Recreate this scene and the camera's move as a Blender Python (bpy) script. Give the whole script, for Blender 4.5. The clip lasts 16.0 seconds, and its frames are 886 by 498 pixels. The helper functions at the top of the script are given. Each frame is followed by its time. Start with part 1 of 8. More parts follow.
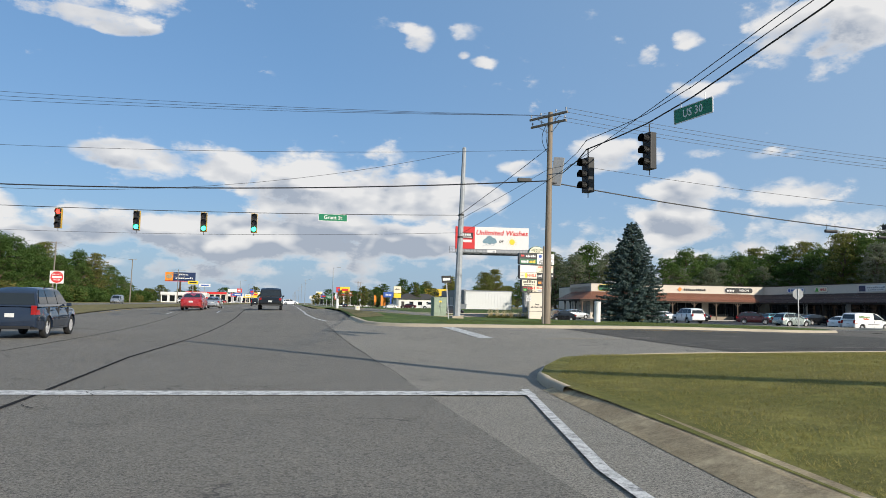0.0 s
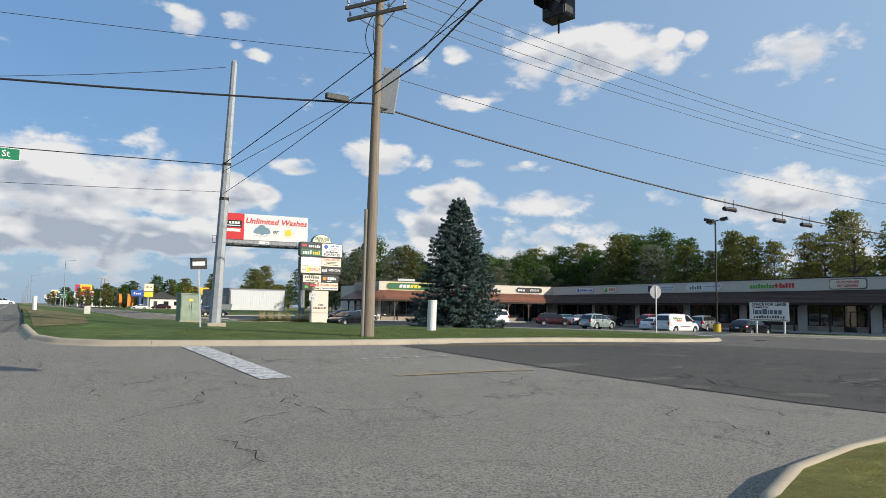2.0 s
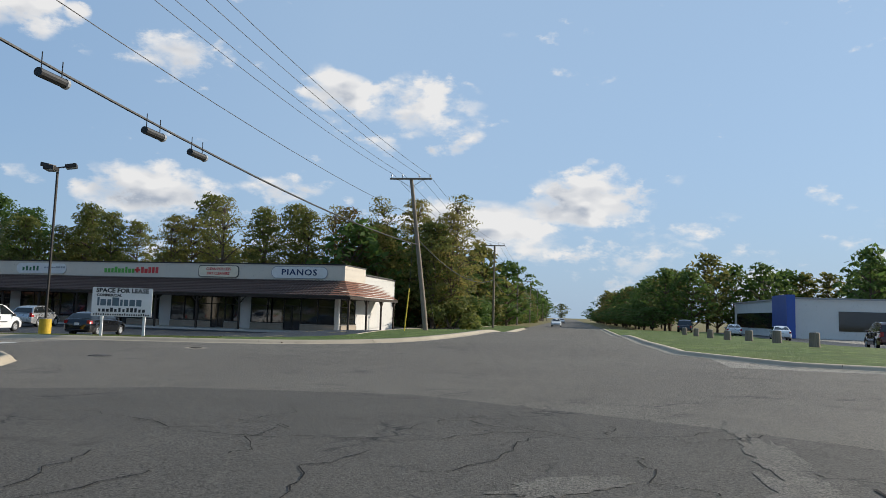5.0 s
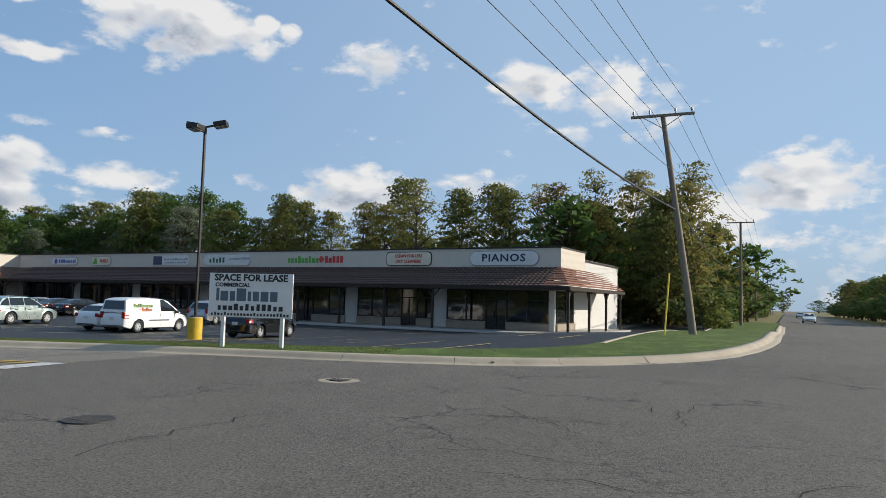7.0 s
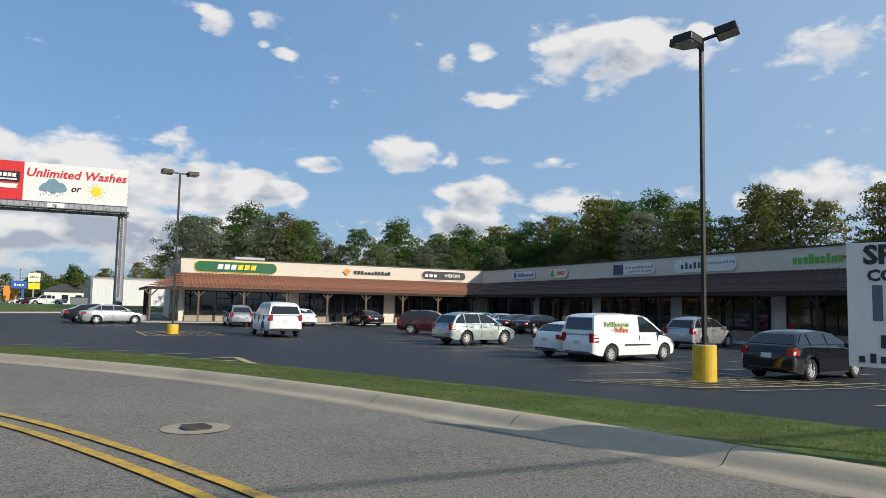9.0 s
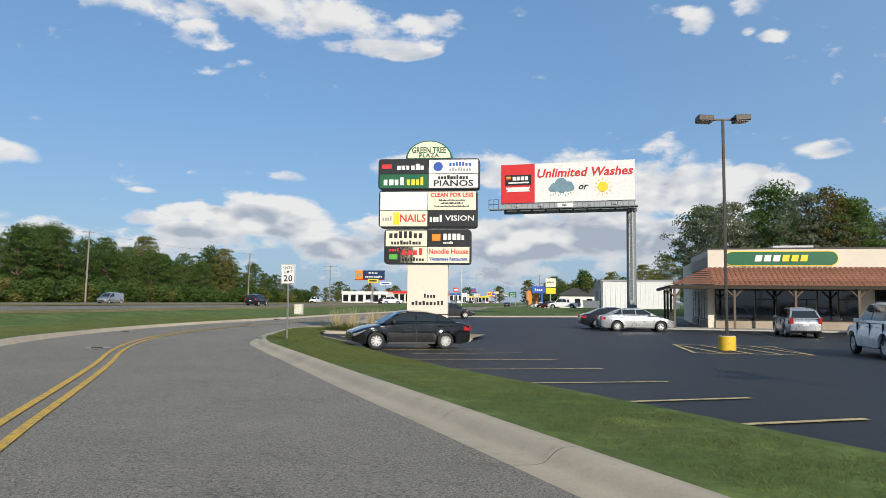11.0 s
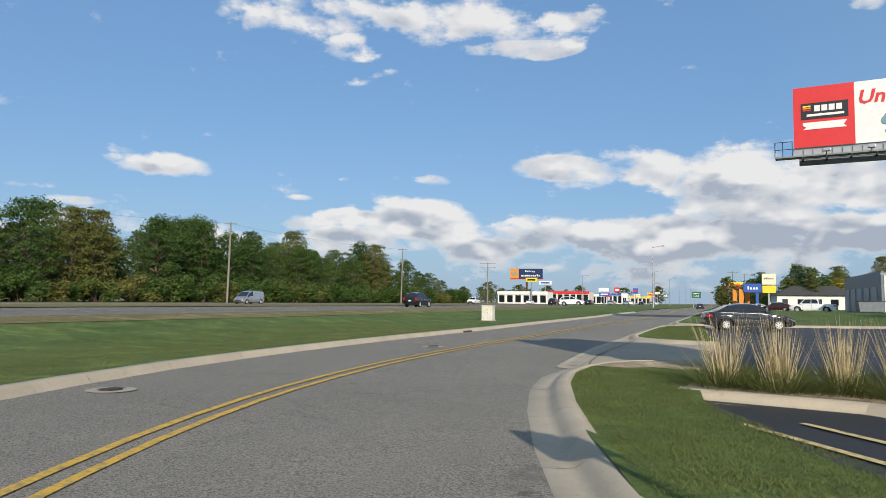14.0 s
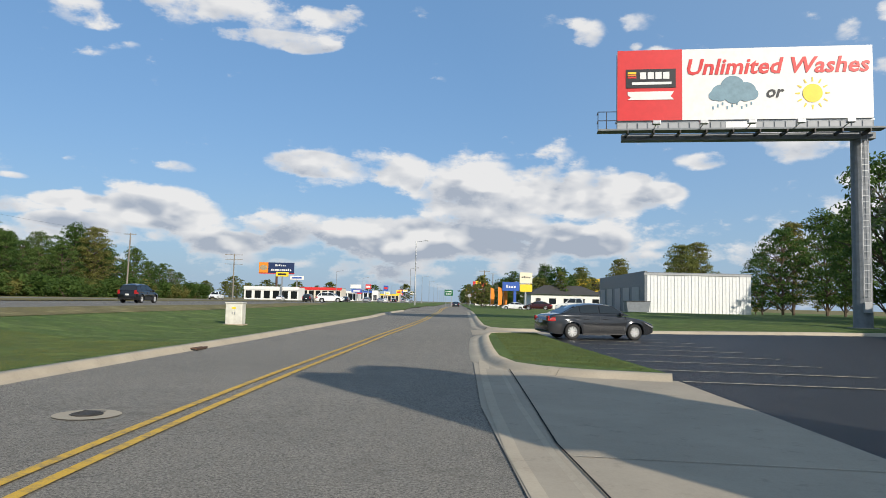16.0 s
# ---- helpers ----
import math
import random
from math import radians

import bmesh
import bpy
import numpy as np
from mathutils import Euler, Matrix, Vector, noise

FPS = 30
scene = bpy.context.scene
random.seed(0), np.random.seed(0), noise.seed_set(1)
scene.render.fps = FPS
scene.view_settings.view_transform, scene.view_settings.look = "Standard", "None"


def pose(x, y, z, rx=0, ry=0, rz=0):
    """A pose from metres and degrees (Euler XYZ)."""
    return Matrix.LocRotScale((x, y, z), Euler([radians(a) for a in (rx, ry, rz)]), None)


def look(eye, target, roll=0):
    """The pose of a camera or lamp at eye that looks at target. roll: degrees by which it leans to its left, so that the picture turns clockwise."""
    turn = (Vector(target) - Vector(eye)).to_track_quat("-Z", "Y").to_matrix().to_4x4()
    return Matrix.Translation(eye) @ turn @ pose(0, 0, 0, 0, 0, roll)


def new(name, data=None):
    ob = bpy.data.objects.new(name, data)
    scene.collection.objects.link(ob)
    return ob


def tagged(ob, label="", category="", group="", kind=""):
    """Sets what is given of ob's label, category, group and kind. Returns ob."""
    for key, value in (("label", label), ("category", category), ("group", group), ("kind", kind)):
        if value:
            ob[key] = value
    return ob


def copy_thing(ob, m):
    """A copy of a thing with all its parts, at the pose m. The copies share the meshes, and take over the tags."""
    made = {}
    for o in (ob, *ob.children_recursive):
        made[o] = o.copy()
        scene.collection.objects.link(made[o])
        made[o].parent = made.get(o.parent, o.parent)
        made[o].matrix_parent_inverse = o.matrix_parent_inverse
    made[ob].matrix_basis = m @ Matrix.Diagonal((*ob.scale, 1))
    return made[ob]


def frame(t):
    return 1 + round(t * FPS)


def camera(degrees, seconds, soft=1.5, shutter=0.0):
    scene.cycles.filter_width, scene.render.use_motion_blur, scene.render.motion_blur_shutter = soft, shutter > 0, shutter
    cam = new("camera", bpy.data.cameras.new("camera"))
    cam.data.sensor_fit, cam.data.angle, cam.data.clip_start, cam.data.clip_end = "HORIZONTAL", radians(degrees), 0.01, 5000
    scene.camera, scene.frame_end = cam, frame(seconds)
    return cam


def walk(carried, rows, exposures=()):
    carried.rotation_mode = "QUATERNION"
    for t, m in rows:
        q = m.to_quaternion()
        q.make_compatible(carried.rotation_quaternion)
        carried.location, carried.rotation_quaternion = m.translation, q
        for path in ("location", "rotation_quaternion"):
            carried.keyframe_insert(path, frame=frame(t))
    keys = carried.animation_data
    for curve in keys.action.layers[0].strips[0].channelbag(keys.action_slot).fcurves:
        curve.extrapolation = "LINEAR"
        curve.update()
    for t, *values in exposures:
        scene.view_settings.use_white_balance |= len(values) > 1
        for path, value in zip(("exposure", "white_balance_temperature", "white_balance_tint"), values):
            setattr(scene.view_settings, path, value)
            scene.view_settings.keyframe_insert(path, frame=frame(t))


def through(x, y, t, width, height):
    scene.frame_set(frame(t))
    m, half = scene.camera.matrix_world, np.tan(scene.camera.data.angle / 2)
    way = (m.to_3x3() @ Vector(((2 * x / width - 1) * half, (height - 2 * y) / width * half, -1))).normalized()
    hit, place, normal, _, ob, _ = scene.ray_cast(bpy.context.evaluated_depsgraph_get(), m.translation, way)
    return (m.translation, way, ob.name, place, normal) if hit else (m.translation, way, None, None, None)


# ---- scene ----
from mathutils.geometry import delaunay_2d_cdt

cam = camera(64.25, 16.0, 0.85)
PATH = [
    (0, (0.000, 0.000, 1.521), (0.432, 1.946, 1.680), 0.98),
    (0.5, (0.691, 4.803, 1.508), (1.252, 6.716, 1.671), 1.15),
    (1, (1.533, 8.652, 1.497), (2.226, 10.520, 1.672), 1.35),
    (1.5, (2.629, 12.160, 1.500), (3.475, 13.965, 1.652), 1.59),
    (2, (3.940, 15.139, 1.529), (4.967, 16.847, 1.700), 0.94),
    (2.5, (5.632, 17.802, 1.542), (6.922, 19.319, 1.733), 1.32),
    (3, (7.672, 19.989, 1.560), (9.228, 21.230, 1.755), 1.82),
    (3.5, (10.274, 21.790, 1.568), (12.049, 22.691, 1.761), 2.26),
    (4, (13.053, 23.061, 1.570), (14.937, 23.700, 1.775), 1.39),
    (4.2, (14.197, 23.473, 1.576), (16.107, 24.031, 1.773), 1.94),
    (5.25, (20.557, 25.610, 1.653), (22.519, 25.952, 1.837), 1.52),
    (6.3, (26.928, 28.186, 1.730), (28.827, 28.791, 1.900), 1.11),
    (6.5, (28.116, 28.800, 1.728), (29.993, 29.473, 1.886), 1.35),
    (7, (30.867, 30.453, 1.701), (32.659, 31.328, 1.850), 1.54),
    (7.5, (33.242, 32.405, 1.700), (34.908, 33.501, 1.847), 2.24),
    (8, (35.554, 34.911, 1.641), (37.057, 36.224, 1.774), 2.61),
    (8.5, (37.460, 37.783, 1.620), (38.715, 39.332, 1.783), 1.23),
    (9, (38.852, 40.783, 1.631), (39.816, 42.528, 1.793), 1.13),
    (9.5, (39.568, 43.755, 1.622), (40.225, 45.639, 1.762), 1.34),
    (10, (39.718, 47.154, 1.632), (40.000, 49.128, 1.781), 0.32),
    (10.2, (39.763, 48.482, 1.629), (39.900, 50.472, 1.774), 0.44),
    (11.25, (37.867, 55.977, 1.533), (37.412, 57.919, 1.685), 0.62),
    (12.3, (33.649, 64.020, 1.438), (32.950, 65.887, 1.596), 0.79),
    (12.5, (32.926, 65.585, 1.439), (32.204, 67.443, 1.595), 0.38),
    (13, (30.748, 69.476, 1.425), (29.977, 71.315, 1.579), 0.22),
    (13.5, (28.613, 73.082, 1.442), (27.836, 74.919, 1.592), 0.43),
    (14, (26.694, 76.828, 1.430), (25.963, 78.684, 1.577), 0.65),
    (14.5, (24.920, 80.886, 1.393), (24.289, 82.778, 1.541), 0.86),
    (15, (23.507, 84.179, 1.395), (23.032, 86.116, 1.542), 0.94),
    (15.5, (22.687, 87.285, 1.391), (22.409, 89.260, 1.540), 0.95),
    (16, (22.348, 89.856, 1.406), (22.302, 91.850, 1.555), 1.28),
]
walk(cam, [(t, look(eye, target, roll)) for t, eye, target, roll in PATH])


# ---- world and sun ----
SUN_FROM = Vector((1.21, -1.86, 1.0)).normalized()
world = bpy.data.worlds.new("sky_world")
scene.world = world
world.use_nodes = True


def sky():
    nt = world.node_tree
    nt.nodes.clear()
    n, l = nt.nodes.new, nt.links.new
    out, bg = n("ShaderNodeOutputWorld"), n("ShaderNodeBackground")
    tex = n("ShaderNodeTexSky")
    tex.sky_type, tex.sun_disc = "NISHITA", False
    tex.sun_elevation = math.asin(SUN_FROM.z)
    tex.sun_rotation = math.atan2(SUN_FROM.x, SUN_FROM.y)
    tex.air_density, tex.dust_density, tex.ozone_density = 1.0, 0.6, 2.0
    co = n("ShaderNodeTexCoord")
    sep = n("ShaderNodeSeparateXYZ")
    l(co.outputs["Generated"], sep.inputs[0])

    def m(op, a, b=None, c=None, clamp=False):
        k = n("ShaderNodeMath")
        k.operation, k.use_clamp = op, clamp
        for i, v in enumerate((a, b, c)):
            if v is None:
                continue
            if isinstance(v, (int, float)):
                k.inputs[i].default_value = v
            else:
                l(v, k.inputs[i])
        return k.outputs[0]

    x, y, z = sep.outputs
    zc = m("MAXIMUM", z, 0.0)
    az = m("ARCTAN2", x, y)

    def fbm(scale, detail, rough, off, squeeze=1.7):
        mp = n("ShaderNodeMapping")
        mp.inputs["Location"].default_value = off
        mp.inputs["Scale"].default_value = (1, 1, squeeze)
        l(co.outputs["Generated"], mp.inputs[0])
        t = n("ShaderNodeTexNoise")
        t.inputs["Scale"].default_value, t.inputs["Detail"].default_value, t.inputs["Roughness"].default_value = scale, detail, rough
        l(mp.outputs[0], t.inputs["Vector"])
        return mp, t

    def heaps(off, detail=10.0, rough=0.62, billows=0.75):
        """Cauliflower density of a cloud; read again at a shifted place it tells the sunlit side."""
        mp, soft = fbm(9.5, detail, rough, (3.7 + off[0], 1.3 + off[1], 0.4 + off[2]), 1.9)
        billow = n("ShaderNodeTexVoronoi")
        billow.feature = "SMOOTH_F1"
        billow.inputs["Scale"].default_value, billow.inputs["Smoothness"].default_value = 24.0, 0.55
        bend = n("ShaderNodeVectorMath")
        bend.operation = "MULTIPLY_ADD"
        l(soft.outputs["Color"], bend.inputs[0])
        bend.inputs[1].default_value = (0.12, 0.12, 0.12)
        l(mp.outputs[0], bend.inputs[2])
        l(bend.outputs[0], billow.inputs["Vector"])
        return m("ADD", m("MULTIPLY", m("SUBTRACT", soft.outputs["Fac"], 0.5), 2.9), m("MULTIPLY", m("SUBTRACT", 0.42, billow.outputs["Distance"]), billows))

    puff = heaps((0, 0, 0))
    lit = m("SUBTRACT", heaps((0, 0, 0), 3.5, 0.5, 0.9), heaps((0.020, -0.010, 0.040), 3.5, 0.5, 0.9))
    flat = n("ShaderNodeCombineXYZ")
    l(az, flat.inputs[0]), l(z, flat.inputs[1])
    total, rise = None, None
    for a0, e0, wa, we, dense_ in CLOUDS:
        at = n("ShaderNodeVectorMath")
        at.operation = "MULTIPLY_ADD"
        l(flat.outputs[0], at.inputs[0])
        kx, kz, zc0 = 1 / radians(wa), 1 / math.sin(radians(we)), math.sin(radians(e0))
        at.inputs[1].default_value, at.inputs[2].default_value = (kx, kz, 0), (-radians(a0) * kx, -zc0 * kz, 0)
        dd = n("ShaderNodeVectorMath")
        dd.operation = "DOT_PRODUCT"
        l(at.outputs[0], dd.inputs[0]), l(at.outputs[0], dd.inputs[1])
        g = m("MULTIPLY_ADD", dd.outputs["Value"], -0.5 * dense_, dense_, clamp=True)
        total = g if total is None else m("ADD", total, g)
        rise = m("MULTIPLY_ADD", g, zc0, 0.0 if rise is None else rise)
    # a bank low over the whole horizon, and loose clouds elsewhere
    band = m("MULTIPLY", m("POWER", 2.718, m("MULTIPLY", m("POWER", m("DIVIDE", m("SUBTRACT", z, 0.08), 0.062), 2.0), -1.0)), m("MULTIPLY_ADD", m("POWER", 2.718, m("MULTIPLY", m("POWER", m("DIVIDE", m("SUBTRACT", az, 0.2), 0.55), 2.0), -1.0)), 0.26, 0.5))
    height = m("SUBTRACT", z, m("DIVIDE", m("MULTIPLY_ADD", band, 0.075, rise), m("ADD", m("ADD", total, band), 0.001)))
    val = m("ADD", m("SUBTRACT", m("ADD", m("MINIMUM", total, 1.0), band), 0.5), puff)
    ramp = n("ShaderNodeMapRange")
    ramp.interpolation_type = "SMOOTHSTEP"
    l(val, ramp.inputs[0])
    ramp.inputs[1].default_value, ramp.inputs[2].default_value = -0.16, 0.42
    fac = ramp.outputs[0]
    # sunlit heads, grey undersides
    thick = n("ShaderNodeMapRange")
    l(val, thick.inputs[0])
    thick.inputs[1].default_value, thick.inputs[2].default_value = 0.0, 0.75
    under = m("SUBTRACT", 0.36, m("MULTIPLY", height, 22.0))
    low = m("SUBTRACT", 0.95, m("DIVIDE", z, 0.25), clamp=True)
    shade = m("MULTIPLY", m("ADD", m("ADD", under, m("MULTIPLY", low, 1.0)), m("MULTIPLY", lit, -1.5)), thick.outputs[0], clamp=True)
    col = n("ShaderNodeMix")
    col.data_type = "RGBA"
    l(shade, col.inputs["Factor"])
    col.inputs["A"].default_value = (9.6, 9.5, 9.4, 1)
    col.inputs["B"].default_value = (4.5, 5.05, 6.0, 1)
    tint = n("ShaderNodeMix")
    tint.data_type, tint.blend_type = "RGBA", "MULTIPLY"
    tint.inputs["Factor"].default_value = 1.0
    l(tex.outputs[0], tint.inputs["A"])
    tint.inputs["B"].default_value = (0.95, 1.12, 1.28, 1)
    # haze pales the sky low down
    hz = m("POWER", m("SUBTRACT", 1.0, m("MULTIPLY", zc, 1.5), clamp=True), 6.0)
    haze = n("ShaderNodeMix")
    haze.data_type = "RGBA"
    l(m("MULTIPLY", hz, 0.85), haze.inputs["Factor"])
    even = n("ShaderNodeMix")
    even.data_type = "RGBA"
    even.inputs["Factor"].default_value = 0.5
    l(tint.outputs["Result"], even.inputs["A"])
    even.inputs["B"].default_value = (2.3, 4.6, 8.1, 1)
    # paler towards the sun
    toward = m("ADD", m("ADD", m("MULTIPLY", x, 0.545), m("MULTIPLY", y, -0.838)), 0.78, clamp=True)
    pale = n("ShaderNodeMix")
    pale.data_type = "RGBA"
    l(m("MULTIPLY", toward, 0.5), pale.inputs["Factor"])
    l(even.outputs["Result"], pale.inputs["A"])
    pale.inputs["B"].default_value = (5.9, 7.6, 9.5, 1)
    l(pale.outputs["Result"], haze.inputs["A"])
    haze.inputs["B"].default_value = (4.1, 5.4, 7.0, 1)
    mix = n("ShaderNodeMix")
    mix.data_type = "RGBA"
    l(m("MULTIPLY", fac, 0.95), mix.inputs["Factor"])
    l(haze.outputs["Result"], mix.inputs["A"])
    l(col.outputs["Result"], mix.inputs["B"])
    l(mix.outputs["Result"], bg.inputs["Color"])
    bg.inputs["Strength"].default_value = SKY_STRENGTH
    l(bg.outputs[0], out.inputs[0])


# azimuth (clockwise from +y), elevation, half widths, in degrees, and density
CLOUDS_WEST = [
    (-140, 20, 9, 4, 1), (-90, 16, 9, 3, 1), (-52.9, 4.5, 2.6, 0.6, 0.75), (-52.4, 7.9, 2.1, 0.3, 0.65), (-49.5, 7.0, 1.8, 0.3, 0.6), (-48.5, 19.8, 0.9, 0.5, 0.55),
    (-46.6, 11.2, 1.7, 0.4, 0.65), (-45.0, 19.4, 0.6, 0.4, 0.65), (-44.2, 10.0, 4.6, 0.8, 0.95), (-39.3, 21.3, 0.8, 0.5, 0.6), (-33.4, 6.1, 1.3, 0.5, 0.7), (-33.0, 8.1, 1.0, 0.2, 0.6),
    (-31.4, 22.2, 6.1, 1.7, 1), (-29.4, 6.8, 2.0, 0.5, 0.8), (-29.3, 5.3, 2.2, 0.5, 0.8), (-29.1, 19.8, 1.9, 0.8, 0.9), (-22.9, 6.8, 3.7, 1.4, 1), (-21.6, 9.7, 2.0, 0.5, 0.7),
    (-19.2, 21.8, 6.1, 1.7, 1), (-18.3, 4.2, 2.6, 0.7, 0.8), (-15.5, 19.8, 4.2, 0.6, 0.9),
]
CLOUDS_AHEAD = [
    (-12.8, 10.7, 3.3, 0.8, 0.95), (-12.3, 19.9, 2.5, 0.8, 0.9), (-10.4, 22.0, 2.6, 0.8, 0.9), (-9.2, 10.8, 4.9, 1.4, 1), (-7.2, 5.2, 2.0, 0.7, 0.8), (-4.0, 9.9, 0.8, 0.8, 0.9),
    (-2.9, 5.2, 10.5, 1.5, 1), (2.9, 10.1, 7.5, 2.7, 1), (7.6, 22.1, 1.8, 0.6, 0.8), (10.2, 21.1, 1.5, 0.9, 0.85), (10.6, 5.0, 2.6, 1.0, 0.9), (12.2, 8.8, 4.6, 1.5, 0.95),
    (13.2, 11.8, 1.2, 0.4, 0.65), (13.9, 20.0, 0.6, 0.3, 0.7), (14.0, 9.9, 1.0, 0.6, 0.9), (15.6, 19.4, 1.0, 0.4, 0.75), (15.9, 8.8, 1.8, 0.6, 0.8), (18.7, 11.1, 1.7, 0.6, 0.85),
    (19.7, 15.8, 0.5, 0.4, 0.5), (20.0, 11.2, 1.6, 0.7, 0.7), (25.4, 12.4, 2.2, 1.5, 0.95), (27.6, 11.9, 1.9, 1.1, 0.9),
]
CLOUDS_EAST = [
    (28.9, 19.5, 0.8, 0.6, 0.6), (31.0, 6.6, 2.6, 1.4, 1), (31.6, 9.1, 2.9, 1.2, 1), (31.8, 16.7, 2.2, 0.6, 0.85), (31.9, 20.3, 1.2, 0.6, 0.75), (32.5, 11.9, 1.2, 0.4, 0.75),
    (34.6, 16.4, 1.8, 0.5, 0.6), (37.8, 11.5, 1.9, 0.5, 0.8), (38.7, 8.9, 3.5, 1.0, 0.95), (39.1, 19.3, 4.8, 2.4, 1), (44.9, 20.0, 5.6, 1.7, 1), (49.2, 21.1, 0.8, 0.5, 0.75),
    (51.2, 20.5, 0.8, 0.6, 0.75), (55, 9, 6, 1.6, 0.9), (58.5, 18.8, 3.5, 1.8, 1), (66, 9.5, 3, 1.0, 0.85), (70, 18, 2.5, 1.6, 0.9), (77, 15.8, 6.0, 2.6, 1),
    (83, 8, 5, 1.4, 0.9), (92, 10, 5, 2, 1), (120, 22, 9, 4, 1), (160, 18, 8, 4, 1),
]
CLOUDS = CLOUDS_WEST + CLOUDS_AHEAD + CLOUDS_EAST
SKY_STRENGTH = 0.079
sky()
sun = new("sun", bpy.data.lights.new("sun", "SUN"))
sun.data.energy, sun.data.angle, sun.data.color = 5.0, radians(0.55), (1.0, 0.915, 0.785)
sun.matrix_world = look(SUN_FROM * 50, (0, 0, 0))
scene.view_settings.exposure = 0.15

# ---- the lie of the land ----
ROAD_HEIGHTS = [
    (0, 0, 0), (0, 10, 0), (3, 15, 0), (10, 22, 0.06), (20, 26, 0.13), (30, 30, 0.2), (37, 38, 0.14), (40, 47, 0.11), (36, 60, -0.02),
    (29, 73, -0.07), (22, 90, -0.1), (19, 105, -0.06), (20, 130, 0), (-2, 40, 0.05), (-10, 20, 0), (14, 36.7, 0.5), (11, 45.5, 0.62), (19, 42.5, 0.58),
    (36, 44.4, 0.3), (46, 43, 0.22), (63, 34, 0.5), (55, 55, -0.4), (45, 83, -0.22), (58, 62, -0.38), (33, 80, -0.42),
]
PLOT_HEIGHTS = [
    (28, 121, 0), (77, 50, -0.3), (50, 107, -0.22), (80, 106, -0.3), (60, 90, -0.36), (15, -5, 0.1), (40, 15, 0.2), (60, 22, 0.3), (10, 70, 0.5),
    (20, 60, 0.3), (5, 90, 0.6), (45, 120, -0.1), (28, 55, 0.2), (11, 54, 0.62), (26, 51, 0.5), (46, 132, 0.42), (46, 175, 0.55), (60, 175, 0.55),
    (38, 195, 0.4), (20, 170, 0.1), (20, 200, 0.3), (20, 240, 0.3), (60, 240, 0.5),
]
CTRL = np.array(ROAD_HEIGHTS + PLOT_HEIGHTS)


def smooth(t):
    t = np.clip(t, 0, 1)
    return t * t * (3 - 2 * t)


def base_h(x, y):
    return 0.68 * smooth((y - 25) / 60) * (1 - smooth((x - 4) / 9))


CTRL_OFF = CTRL[:, 2] - base_h(CTRL[:, 0], CTRL[:, 1])


def land(x, y):
    """Height of the road surface or its surroundings, without kerbs; takes numbers or arrays."""
    x, y = np.asarray(x, float), np.asarray(y, float)
    num, den = np.zeros_like(x), np.full_like(x, 0.02)
    for (cx, cy, _), off in zip(CTRL, CTRL_OFF):
        w = np.exp(-((cx - x) ** 2 + (cy - y) ** 2) / 98.0)
        num, den = num + w * off, den + w
    return num / den + base_h(x, y)


def h(x, y):
    return float(land(x, y))


# ---- mesh helpers ----
def mesh_of(name, bm, mat, smooth_shade=False):
    me = bpy.data.meshes.new(name)
    bm.normal_update()
    bm.to_mesh(me)
    bm.free()
    if smooth_shade:
        me.shade_smooth()
    for k in mat if isinstance(mat, (list, tuple)) else (mat,):
        me.materials.append(k)
    return me


def part(name, bm, mat, parent=None, label="", smooth_shade=False):
    ob = new(name, mesh_of(name, bm, mat, smooth_shade) if isinstance(bm, bmesh.types.BMesh) else bm)
    if parent is not None:
        ob.parent = parent
    if label:
        ob["label"] = label
    return ob


def empty(name, m, label, category, group="", kind=""):
    ob = new(name)
    ob.empty_display_size = 0.2
    ob.matrix_world = m
    return tagged(ob, label, category, group, kind)


def box(bm, x0, x1, y0, y1, z0, z1, bevel=0.0):
    v = bmesh.ops.create_cube(bm, size=1.0)["verts"]
    for k in v:
        k.co = Vector(((x0 + x1) / 2 + k.co.x * (x1 - x0), (y0 + y1) / 2 + k.co.y * (y1 - y0), (z0 + z1) / 2 + k.co.z * (z1 - z0)))
    if bevel:
        es = list({e for k in v for e in k.link_edges})
        bmesh.ops.bevel(bm, geom=es, offset=bevel, segments=2, affect="EDGES", profile=0.6)
    return bm


def tube(bm, a, b, r0, r1=None, seg=10, caps=True):
    a, b = Vector(a), Vector(b)
    r1 = r0 if r1 is None else r1
    q = (b - a).to_track_quat("Z", "Y")
    rings = []
    for p, r in ((a, r0), (b, r1)):
        rings.append([bm.verts.new(p + q @ Vector((r * math.cos(t), r * math.sin(t), 0))) for t in np.linspace(0, 2 * math.pi, seg, endpoint=False)])
    for i in range(seg):
        j = (i + 1) % seg
        bm.faces.new((rings[0][i], rings[0][j], rings[1][j], rings[1][i]))
    if caps:
        bm.faces.new(rings[0][::-1]), bm.faces.new(rings[1])
    return bm


def sweep(bm, pts, r, seg=6):
    for a, b in zip(pts, pts[1:]):
        tube(bm, a, b, r, r, seg, False)
    return bm


def prism(bm, poly, y0, y1, at=None):
    """Side outline (x, z) pulled from y0 to y1; at(x, y, z) may bend each corner."""
    at = at or (lambda x, y, z: (x, y, z))
    n = len(poly)
    a = [bm.verts.new(at(x, y0, z)) for x, z in poly]
    b = [bm.verts.new(at(x, y1, z)) for x, z in poly]
    for i in range(n):
        j = (i + 1) % n
        bm.faces.new((a[i], a[j], b[j], b[i]))
    bm.faces.new(a[::-1]), bm.faces.new(b)
    bmesh.ops.recalc_face_normals(bm, faces=bm.faces)
    return bm


def quad(bm, *pts):
    return bm.faces.new([bm.verts.new(p) for p in pts])


def BM():
    return bmesh.new()


